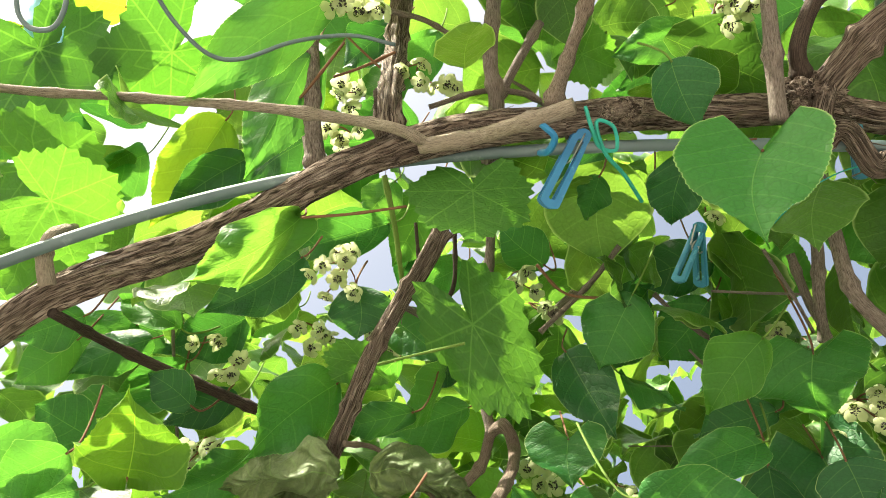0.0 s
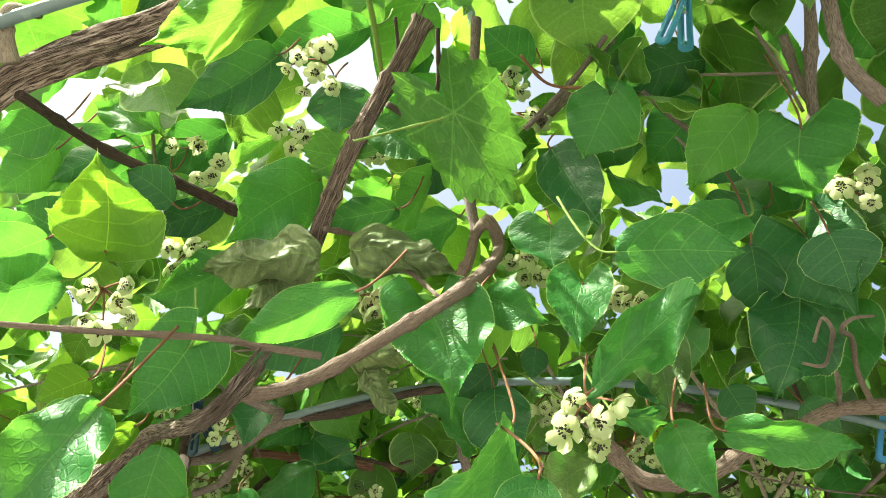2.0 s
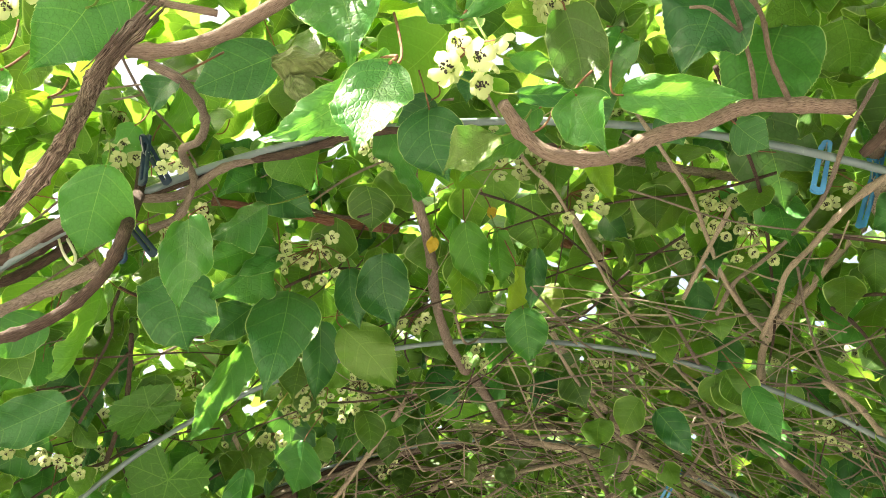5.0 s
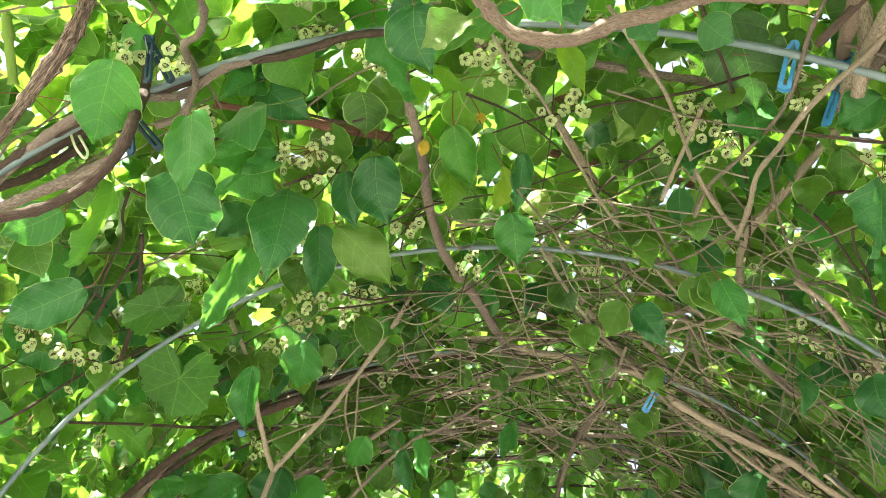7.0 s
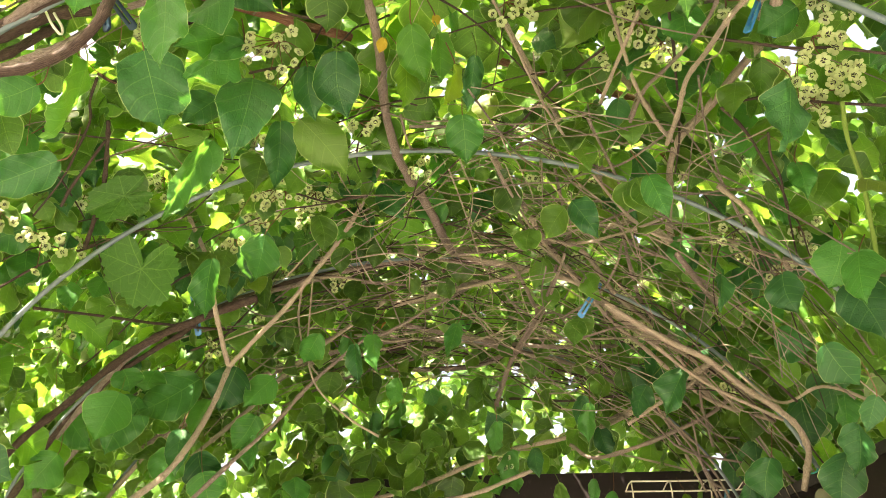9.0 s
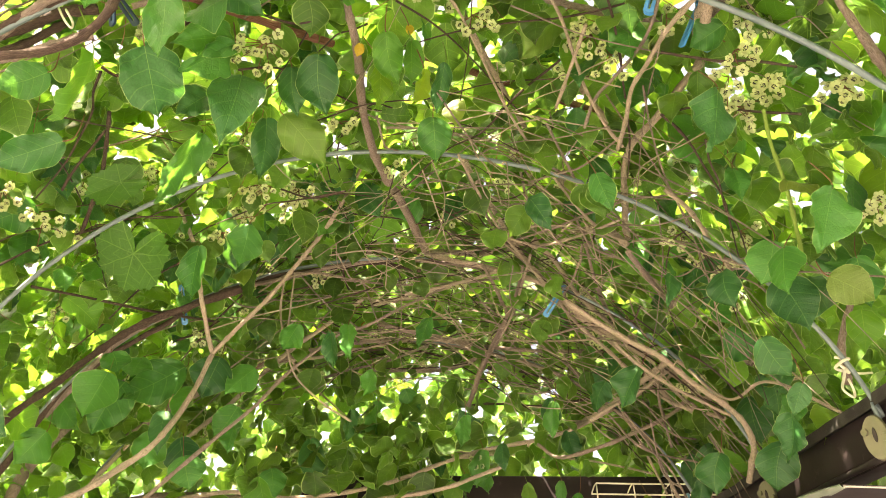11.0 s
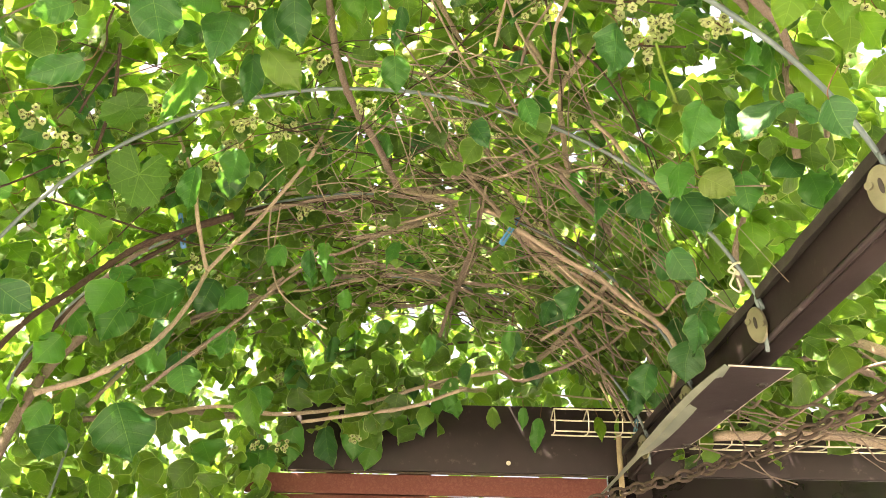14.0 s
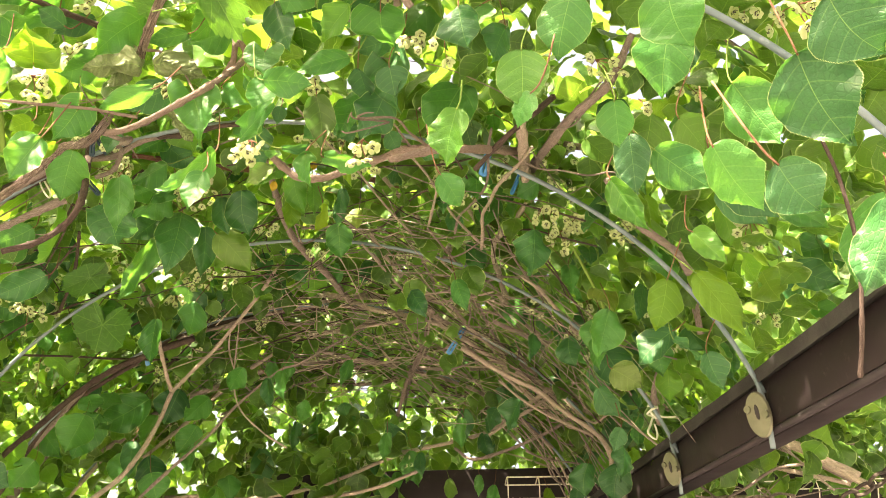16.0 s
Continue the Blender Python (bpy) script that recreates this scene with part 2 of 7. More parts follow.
# ---- builders ----
def mesh_of(name, verts, faces, mats, uvs=None, smooth=True, slots=None):
    me = bpy.data.meshes.new(name)
    me.from_pydata([tuple(v) for v in verts], [], [tuple(f) for f in faces])
    for m in mats if isinstance(mats, (list, tuple)) else [mats]:
        me.materials.append(m)
    if smooth:
        me.polygons.foreach_set("use_smooth", [True] * len(me.polygons))
    if slots is not None:
        me.polygons.foreach_set("material_index", slots)
    if uvs is not None:
        idx = np.zeros(len(me.loops), dtype=np.int32)
        me.loops.foreach_get("vertex_index", idx)
        me.uv_layers.new(name="UVMap").data.foreach_set("uv", np.asarray(uvs, dtype=np.float32)[idx].ravel())
    me.update()
    return me


def part(name, data, material, parent, label="", m=None):
    """Links a bmesh or a mesh as ONE object under a thing or a part."""
    if isinstance(data, bmesh.types.BMesh):
        me = bpy.data.meshes.new(name)
        data.to_mesh(me)
        data.free()
        me.materials.append(material)
        me.polygons.foreach_set("use_smooth", [len(p.vertices) > 4 or True for p in me.polygons])
        me.set_sharp_from_angle(angle=radians(35))
    else:
        me = data
    ob = new(name, me)
    if parent is not None:
        ob.parent = parent
        ob.matrix_parent_inverse = BASE.get(parent.name, parent.matrix_basis).inverted()
        BASE[ob.name] = (m if m is not None else Matrix())
    if m is not None:
        ob.matrix_basis = m
    return tagged(ob, label)


BASE = {}


def thing(name, label, category, at=(0, 0, 0), group="", kind=""):
    ob = new(name)
    ob.location = at
    ob.empty_display_size = 0.05
    BASE[ob.name] = Matrix.Translation(at)
    return tagged(ob, label, category, group, kind)


def spline(points, per=6):
    """A smooth line through a few places (Catmull-Rom)."""
    p = [Vector(q) for q in points]
    if len(p) == 2:
        return [p[0].lerp(p[1], i / per) for i in range(per + 1)]
    p = [p[0] * 2 - p[1]] + p + [p[-1] * 2 - p[-2]]
    out = []
    for i in range(1, len(p) - 2):
        for j in range(per):
            t = j / per
            out.append(0.5 * (2 * p[i] + (p[i + 1] - p[i - 1]) * t + (2 * p[i - 1] - 5 * p[i] + 4 * p[i + 1] - p[i + 2]) * t * t
                              + (3 * p[i] - p[i - 1] - 3 * p[i + 1] + p[i + 2]) * t ** 3))
    return out + [p[-2]]


def tube_arrays(points, r0, r1=None, sides=8, per=6, rough=0.0, wobble=0.0, seed=0, knots=0.0):
    """Vertices, faces and UVs (metres) of a stem that follows the points and tapers from r0 to r1."""
    r1 = r0 if r1 is None else r1
    line = spline(points, per)
    n = len(line)
    verts, uvs, faces, along = [], [], [], 0.0
    side = None
    for i, c in enumerate(line):
        d = (line[min(i + 1, n - 1)] - line[max(i - 1, 0)]).normalized()
        if side is None:
            side = d.orthogonal().normalized()
        side = (side - d * side.dot(d)).normalized()
        up = d.cross(side)
        if i:
            along += (c - line[i - 1]).length
        r = r0 + (r1 - r0) * i / (n - 1)
        if knots and r0 < 0.009:
            s_ = (along + 0.013 * seed) % 0.052 - 0.026
            r *= 1 + 0.32 * math.exp(-(s_ / 0.0035) ** 2)
        if knots:
            r *= 1 + knots * max(0, noise.noise(Vector((along * 28, seed * 3.1, 0))))
        if wobble:
            c = c + noise.noise_vector(Vector((along * 14, seed * 1.7, 4))) * wobble
        for s in range(sides + 1):
            a = 2 * math.pi * s / sides
            q = r
            if rough:
                q *= 1 + rough * noise.noise(Vector((math.cos(a) * 3.5, math.sin(a) * 3.5, along * 9 + seed * 5)))
                if rough > 0.4:
                    q *= 1 + 0.16 * noise.noise(Vector((math.cos(a) * 6.5, math.sin(a) * 6.5, along * 11 + seed)))
                q *= 1 + 0.5 * rough * noise.noise(Vector((math.cos(a) * 8, math.sin(a) * 8, along * 5 + seed * 9)))
            verts.append(c + (side * math.cos(a) + up * math.sin(a)) * q)
            uvs.append((s / sides * 0.03, along))
    w = sides + 1
    for i in range(n - 1):
        for s in range(sides):
            faces.append((i * w + s, i * w + s + 1, (i + 1) * w + s + 1, (i + 1) * w + s))
    faces.append(tuple(range(sides - 1, -1, -1)))
    faces.append(tuple((n - 1) * w + s for s in range(sides)))
    return verts, faces, uvs


def tube(name, points, r0, r1, material, parent, label="", sides=8, per=6, rough=0.0, wobble=0.0, seed=0, knots=0.0):
    v, f, u = tube_arrays(points, r0, r1, sides, per, rough, wobble, seed, knots)
    return part(name, mesh_of(name, v, f, material, u), None, parent, label)


def box(x0, y0, z0, x1, y1, z1, bevel=0.003):
    bm = bmesh.new()
    bmesh.ops.create_cube(bm, size=1, matrix=Matrix.LocRotScale(((x0 + x1) / 2, (y0 + y1) / 2, (z0 + z1) / 2), None, (x1 - x0, y1 - y0, z1 - z0)))
    if bevel:
        bmesh.ops.bevel(bm, geom=bm.edges[:], offset=bevel, segments=2, affect="EDGES", profile=0.5)
    return bm


def disc(c, normal, r, thick, sides=24, squash=1.0):
    bm = bmesh.new()
    m = Matrix.Translation(c) @ Vector(normal).to_track_quat("Z", "Y").to_matrix().to_4x4() @ Matrix.Diagonal((1, squash, 1, 1))
    bmesh.ops.create_cone(bm, segments=sides, radius1=r, radius2=r * 0.94, depth=thick, cap_ends=True, matrix=m)
    return bm


# leaves: unit length along +y from the petiole, face towards +z
def kiwi_arrays(rows, cols, seed, teeth=0.0, wide=0.43, lobes=0.05, **form):
    """An egg-shaped leaf with a drawn-out tip, folded along its midrib, with wavy toothed edges."""
    r = random.Random(seed)
    fold, droop, curl, wave = r.choice((-1, 1, 1)) * r.uniform(0.04, 0.34), r.uniform(-0.15, 0.4), r.uniform(-0.3, 0.3), r.uniform(0.03, 0.11)
    ph, lean, fat, roll = r.uniform(0, 6), r.uniform(-0.09, 0.09), r.uniform(0.38, 0.48), r.choice((0, 0, 0.9, -0.8)) * r.uniform(0.5, 1)
    heart = lobes > 0.1
    if heart:
        fat, fold = 0.30, r.uniform(0.05, 0.25)
    fold, droop, curl, wave = (form.get(q, v) for q, v in (("fold", fold), ("droop", droop), ("curl", curl), ("wave", wave)))
    roll = 0.0 if form else roll
    verts, uvs, faces = [], [], []
    for i in range(rows + 1):
        u = i / rows
        if u < fat:
            w = max(0.0, 1 - (1 - u / fat) ** (3.2 if heart else 2.1)) ** (0.5 if heart else 0.68)
        else:
            s = (u - fat) / (1 - fat)
            w = (1 - s) ** (1.9 if heart else 1.42) * (1 + (1.5 if heart else 1.6) * s)
        w = max(w * wide, 0.006)
        back = lobes * max(0, 1 - u / (0.45 if heart else 0.25))
        back *= min(1.0, w / (0.5 * wide))
        for j in range(-cols, cols + 1):
            v = j / cols
            ww = w
            if abs(j) == cols and 0 < i < rows:
                ww = w * (1 + teeth * (1 if i % 2 else -0.8)) + (0.013 * math.sin(u * 12 + ph * (1 if v > 0 else 2)) + (0.006 if teeth else 0.0) * math.sin(u * 31 + ph * 3 * v)) * min(1, w * 6)
            x = v * ww
            y = u - back * abs(v) ** 1.2 + (0.009 if teeth and abs(j) == cols and i % 2 else 0)
            z = fold * abs(x) - droop * u * u + curl * x * u + wave * math.sin(u * 8 + ph + 2.5 * v) * abs(v) ** 1.5 + 0.4 * wave * math.sin(u * 19 + 2 * ph) * abs(v) ** 2
            z += roll * max(0, abs(x) - 0.2) ** 2 * 2 - 0.5 * droop * max(0, u - 0.7) ** 2 * 4 + 1.18 * droop * u
            z += 0.010 * math.sin((u - 0.9 * abs(x)) * 31) * min(1, abs(v) * 2)
            verts.append((x + lean * math.sin(u * 3.1), y, z))
            uvs.append((x, y))
    k = 2 * cols + 1
    for i in range(rows):
        for j in range(2 * cols):
            faces.append((i * k + j, i * k + j + 1, (i + 1) * k + j + 1, (i + 1) * k + j))
    return verts, faces, uvs


def grape_arrays(seed, rays=60, rings=4):
    r = random.Random(seed)
    fold, ph, cup = r.uniform(-0.25, 0.35), r.uniform(0, 6), r.uniform(-0.35, 0.4)
    verts, uvs, faces = [(0, 0.16, 0)], [(0, 0)], []
    for q in range(1, rings + 1):
        for s in range(rays):
            a = -math.pi + 2 * math.pi * (s + 0.5) / rays
            lobe = 0.5 * (1 + math.cos(a * 7.48)) if abs(a) < 2.1 else 0.35
            rad = (0.69 + 0.085 * lobe) * (1 - 0.20 * (abs(a) / math.pi) ** 2) * (0.12 + 0.88 * min(1, (math.pi - abs(a)) / 0.62))
            rad *= 1 + (0.045 if s % 2 else -0.035) + 0.05 * math.sin(a * 3 + ph)
            rad *= q / rings
            if q < rings:
                rad *= 1 - 0.10 * (s % 2) * (q / rings) ** 3
            x, y = math.sin(a) * rad * 0.80, math.cos(a) * rad * 0.9
            z = cup * rad * rad + fold * abs(x) + 0.07 * math.sin(a * 3 + ph) * rad * rad + 0.02 * math.sin(a * 7 + 2 * ph) * rad * rad + 0.018 * math.sin(rad * 15 + a * 6)
            verts.append((x, y + 0.16, z))
            uvs.append((x, y))
    for s in range(rays):
        t = (s + 1) % rays
        faces.append((0, 1 + t, 1 + s))
        for q in range(rings - 1):
            b = 1 + q * rays
            faces.append((b + s, b + t, b + rays + t, b + rays + s))
    return verts, faces, uvs


def rimmed(me, rows, cols):
    """Marks the outer edge of a leaf mesh, for its pale rim."""
    at = me.attributes.new("edge", "FLOAT", "POINT")
    k = 2 * cols + 1
    at.data.foreach_set("value", [1.0 if i % k in (0, k - 1) else abs(i % k - cols) / cols * 0.9 for i in range(len(me.vertices))])
    return me


def kiwi_meshes(name, count, seed, material, *shape):
    out = []
    for s in range(count):
        v, f, u = kiwi_arrays(72, 5, s + seed, 0.010, *shape)
        out.append(rimmed(mesh_of(name, v, f, material, u), 72, 5))
    return out


KIWI_MESH = kiwi_meshes("kiwi_leaf", 12, 0, KIWI)
DEEP_MESH = kiwi_meshes("kiwi_leaf", 10, 20, KIWI_DEEP)
YOUNG_SUNLIT_MESH = kiwi_meshes("young_sunlit_leaf", 4, 40, YOUNG_SUNLIT)
LIGHT_MESH = kiwi_meshes("light_leaf", 6, 110, LIGHT)
FADED_MESH = [kiwi_meshes("faded_leaf", 1, 130 + i, m_)[0] for i, m_ in enumerate((YELLOW, ORANGE))]
HEART_MESH = kiwi_meshes("heart_leaf", 3, 70, KIWI, 0.47, 0.42)
GRAPE_MESH = [mesh_of("grape_leaf", *grape_arrays(s)[:2], GRAPE, grape_arrays(s)[2]) for s in range(5)]
AISLE, NEAR, BESIDE = Vector((0.3, 0.08, 1.38)), Vector((0.22, 0.17, 1.63)), Vector((0.49, -0.30, 1.35))     # the underside of the leaves faces the walkway


def leaf_pose(base, tip, width, turn=0.0, ratio=0.88):
    base, tip = Vector(base), Vector(tip)
    d = tip - base
    y = d.normalized()
    face = (BESIDE if base.x > 0.58 and base.y < 0.72 else NEAR if base.y < 0.72 else AISLE) - base
    z = (face - y * face.dot(y)).normalized()
    z = Matrix.Rotation(radians(turn), 3, y) @ z
    x = y.cross(z)
    m = Matrix((x, y, z)).transposed()
    return Matrix.Translation(base) @ m.to_4x4() @ Matrix.Diagonal((width / ratio, d.length, d.length, 1))


COUNT = [0]


def leaf(vine, base, tip, width, turn=0.0, young_sunlit=False, heart=False, deep=False, light=False, faded=None, **form):
    """A heart-shaped kiwi leaf from its petiole to its tip, that wide. form: how it folds along the midrib, droops, curls and waves."""
    COUNT[0] += 1
    meshes = YOUNG_SUNLIT_MESH if young_sunlit else LIGHT_MESH if light and not form else FADED_MESH[faded:faded + 1] if faded is not None else HEART_MESH if heart else DEEP_MESH if deep or (COUNT[0] * 37) % 100 < 27 else KIWI_MESH
    me = meshes[COUNT[0] * 7 % len(meshes)]
    if form:
        v, f, u = kiwi_arrays(72, 5, COUNT[0], 0.010, *((0.47, 0.42) if heart else (0.43, 0.05)), **form)
        me = rimmed(mesh_of("kiwi_leaf", v, f, KIWI_DEEP if deep else YOUNG_SUNLIT if young_sunlit else LIGHT if light else KIWI, u), 72, 5)
    r = random.Random(COUNT[0])
    if not turn and not heart:
        turn = r.gauss(0, 24)
    m = leaf_pose(base, tip, width, turn)
    back = -m.col[2].to_3d().normalized()
    b_, up = Vector(base), Vector((r.uniform(-0.5, 0.5), r.uniform(-0.2, 0.3), r.uniform(0.2, 0.8))) + back * 0.8
    away = ((b_ - Vector(tip)).normalized() + back * (1.6 if heart else 0.5)).normalized()
    k = r.uniform(0.018, 0.042)
    up = (up.normalized() + Vector((0, 0, 0.5))) * k
    line = [b_ - away * 0.002, b_ + away * k * 0.25, b_ + away * k * 0.45 + up * 0.25, b_ + away * k * 0.6 + up * 0.7, b_ + away * k * 0.7 + up * 1.2]
    tube("petiole", line, 0.0008, 0.0009, PETIOLE if COUNT[0] % 3 else GREENSTEM, vine, sides=6, per=3)
    return part("leaf", me, None, vine, "", m)


def lobed(vine, base, tip, width, turn=0.0):
    """A lobed, toothed grape leaf."""
    COUNT[0] += 1
    me = GRAPE_MESH[COUNT[0] % len(GRAPE_MESH)]
    return part("leaf", me, None, vine, "", leaf_pose(base, tip, width, turn, 1.2))


def scatter(name, rnd, places, material, templates, parent, label):
    """Many leaves joined into one mesh. places: yields (place, size)."""
    V, F, U, E, n0 = [], [], [], [], 0
    for c, size, m3 in places:
        v, f, u, rim = templates[rnd.randrange(len(templates))]
        m = np.array(m3) @ np.diag([size * rnd.uniform(0.85, 1.15), size, size])
        V.append(v @ m.T + np.array(c))
        F.append(f + n0)
        U.append(u)
        E.append(rim)
        n0 += len(v)
    V, F, U = np.concatenate(V), np.concatenate(F), np.concatenate(U)
    me = bpy.data.meshes.new(name)
    me.vertices.add(len(V)), me.loops.add(F.size), me.polygons.add(len(F))
    me.vertices.foreach_set("co", V.ravel().astype(np.float32))
    me.loops.foreach_set("vertex_index", F.ravel().astype(np.int32))
    me.polygons.foreach_set("loop_start", np.arange(0, F.size, 4, dtype=np.int32))
    me.uv_layers.new(name="UVMap").data.foreach_set("uv", U[F.ravel()].ravel().astype(np.float32))
    me.polygons.foreach_set("use_smooth", [True] * len(F))
    me.attributes.new("edge", "FLOAT", "POINT").data.foreach_set("value", np.concatenate(E).astype(np.float32))
    me.materials.append(material)
    me.update(), me.validate()
    return tagged(part(name, me, None, parent, label), kind="stuff")


LOW = []
for s in range(10):
    v, f, u = kiwi_arrays(12, 3, 90 + s, 0.0)
    LOW.append((np.array(v), np.array(f), np.array(u), np.array([1.0 if i % 7 in (0, 6) else abs(i % 7 - 3) / 3 * 0.9 for i in range(len(v))])))


def hang(rnd, out, flat):
    """A turn for a leaf: tip hanging, face partly to the light above."""
    d = Vector((rnd.gauss(0, 0.7), rnd.gauss(0, 0.7), -rnd.uniform(0.1, 1.3)))
    y = d.normalized()
    up = Vector((rnd.gauss(0, 0.5), rnd.gauss(0, 0.5) - 0.35, flat)) + out
    z = (up - y * up.dot(y)).normalized()
    return Matrix((y.cross(z), y, z)).transposed()


# ---- setting ----
def flat_ground():
    bm = bmesh.new()
    bmesh.ops.create_grid(bm, x_segments=40, y_segments=40, size=400)
    for v in bm.verts:
        v.co.z = 0.0 if v.co.length < 30 else 0.4 * noise.noise(v.co * 0.02)
    return bm


tagged(part("ground", flat_ground(), SOIL, None), "grey concrete paving under the vines", "ground", kind="structure")

# right-hand beam: a hollow brown box profile with a turned-up lip, on posts
beam = thing("pergola_beam", "brown painted metal beam carrying the hoops", "beam", (1.03, 1.0, 0), kind="structure")
part("box_profile", box(1.016, -1.2, 1.578, 1.074, 2.70, 1.650), BROWN, beam)
part("lower_flange", box(1.026, -1.2, 1.566, 1.071, 2.70, 1.577, 0.002), BROWN, beam)
tube("bead", [(1.0215, -1.2 + 0.39 * i, 1.5735 + 0.0006 * math.sin(i * 2.1)) for i in range(11)], 0.0058, 0.0058, CHALK, beam, "worn rounded bead", sides=10, per=3)
bm = bmesh.new()
rows_ = []
for i in range(131):
    y = -1.2 + 0.03 * i
    a_, c_ = 0.004 * noise.noise(Vector((y * 9, 0, 3))) + 0.002 * noise.noise(Vector((y * 50, 1, 3))), 0.003 * noise.noise(Vector((y * 14, 5, 1)))
    rows_.append([bm.verts.new(p) for p in ((1.002 + a_, y, 1.645 + 1.6 * c_), (1.012, y, 1.651), (1.082, y, 1.664), (1.002 + a_, y, 1.666 + c_))])
for p, q in zip(rows_, rows_[1:]):
    for i in range(4):
        bm.faces.new((p[i], p[(i + 1) % 4], q[(i + 1) % 4], q[i]))
bm.faces.new(rows_[0][::-1]), bm.faces.new(rows_[-1])
bmesh.ops.recalc_face_normals(bm, faces=bm.faces[:])
part("felt_cap", bm, FELT, beam, "frayed grey roofing felt")
for y in (-1.0, 2.62):
    part("post", box(1.026, y - 0.02, 0.0, 1.070, y + 0.03, 1.566), BROWN, beam)
beam2 = thing("pergola_beam", "brown painted metal beam overgrown by the vines", "beam", (-0.72, 1.0, 0), kind="structure")
left_ = box(-0.05, -2.3, 1.14, 0.05, 2.0, 1.24)
bmesh.ops.rotate(left_, verts=left_.verts[:], cent=(0, 0, 0), matrix=Matrix.Rotation(radians(11), 3, "Z"))
bmesh.ops.translate(left_, verts=left_.verts[:], vec=(-0.72, 1.2, 0))
part("box_profile", left_, BROWN, beam2)
for y in (-1.0, 2.62):
    part("post", box(-0.745 - 0.19 * (y - 1.2), y - 0.03, 0.0, -0.695 - 0.19 * (y - 1.2), y + 0.03, 1.14), BROWN, beam2)

# hoops: rods bent over the walkway, each held by a plate on the beam
CX, ZB, HB = 0.19, 1.45, 0.695


def hoop_place(x, yr, yl, a_r, a_l, top=0.0):
    d = x - CX
    a_ = a_r if d > 0 else a_l
    z = ZB + (HB + top) * math.sqrt(max(0, 1 - (d / a_) ** 2))
    s = (x + 0.66) / 1.67
    return Vector((x, yl + (yr - yl) * s, z))


HOOPS = ((0.352, 0.40, 0.895, 0.60, 0.014), (0.858, 0.862, 0.85, 0.68, 0.0), (1.355, 1.37, 0.855, 0.77, 0.0), (1.85, 1.87, 0.85, 0.90, 0.025), (2.35, 2.36, 0.85, 0.95, 0.0))
for yr, yl, ar, al, top in HOOPS:
    hoop = thing("hoop", "grey-green plastic-coated rod bent into an arch", "arch rod", (1.0, yr, 1.6), group="arch rods over the walkway")
    xs = [CX - al * math.cos(q * math.pi / 24) for q in range(2, 13)] + [CX - ar * math.cos(q * math.pi / 24) for q in range(13, 23)]
    pts = [hoop_place(x, yr, yl, ar, al, top) for x in xs]
    pts = [Vector((pts[0].x - 0.10, yl, 1.16)), Vector((pts[0].x - 0.04, yl, 1.36))] + pts
    pts += [Vector((1.003, yr - 0.002, 1.650)), Vector((1.010, yr, 1.605)), Vector((1.012, yr + 0.006, 1.545))]
    tube("rod", pts, 0.0042, 0.0042, HOOPM, hoop, sides=10, per=4)
    tilt_ = Vector((-0.86, -0.49, -0.12)).normalized()
    hub = Vector((0.997, yr, 1.600))
    plate = part("anchor_plate", disc(tuple(hub - Vector((0, 0, 0.004))), tuple(tilt_), 0.0225, 0.004, 28, 1.6), BRASS, hoop, "yellowed zinc fixing plate")
    across = tilt_.cross(Vector((0, 0, 1))).normalized()
    for da, dz in ((-0.0155, -0.006), (0.0155, 0.007)):
        part("screw", disc(tuple(hub + across * da + Vector((0, 0, dz)) + tilt_ * 0.004), tuple(tilt_), 0.0062, 0.005, 14), BRASS, plate)
    # no hole is cut: a black disc paints the dark inside the slot
    part("slot", disc(tuple(hub + tilt_ * 0.0015), tuple(tilt_), 0.0036, 0.0045, 16, 3.4), ANTHER, plate)

# far end: a dark fascia board over red-brown boards
fascia = thing("fascia_board", "dark brown fascia under the roof edge", "fascia", (0.9, 2.8, 0), kind="structure")
part("board", box(-0.18, 2.80, 1.600, 3.2, 2.83, 1.840), BROWN, fascia)
part("edge_strip", box(-0.18, 2.801, 1.592, 0.965, 2.815, 1.598, 0.001), RUST, fascia, "weathered edge strip")
part("board", box(0.968, 2.80, 0.0, 3.2, 2.83, 1.597), GLOSSBROWN, fascia, "glossy dark brown board")
part("plug", disc((0.622, 2.797, 1.634), (0, -1, 0), 0.008, 0.006, 14), WHITE, fascia, "small white plug")

# ---- vines ----
vine_a = thing("kiwi_vine", "hardy kiwi vine with cream flowers over the near hoops", "climbing plant", (-0.80, 0.40, 0))
vine_b = thing("kiwi_vine", "hardy kiwi vine with drooping leaves and tangled canes", "climbing plant", (-0.80, 1.15, 0))
vine_c = thing("kiwi_vine", "hardy kiwi vine hanging over the dark fascia", "climbing plant", (-0.80, 2.10, 0))
grape = thing("grapevine", "old grapevine with peeling bark and lobed leaves", "climbing plant", (1.16, 0.20, 0))
for v_, y in ((vine_a, 0.40), (vine_b, 1.15), (vine_c, 2.10)):
    tube("trunk", [(-0.83, y, 0), (-0.85, y + 0.02, 0.6), (-0.82, y - 0.03, 1.2), (-0.74, y, 1.68), (-0.55, y + 0.03, 1.95)], 0.02, 0.012, CANE, v_, sides=10, rough=0.2)

# builders for what grows here
def stem(vine, points, r0, r1, material):
    """One cane or branch with its bark."""
    COUNT[0] += 1
    rough = 0.5 if material is BARK else 0.22
    ob = tube("cane", points, r0, r1, material, vine, sides=44 if material is BARK else 12, per=18 if material is BARK else 12, rough=rough, wobble=min(0.004, r0 * 0.35), seed=COUNT[0], knots=0.28)
    if material is BARK:
        strips(points, r0, r1, ob)
    return ob


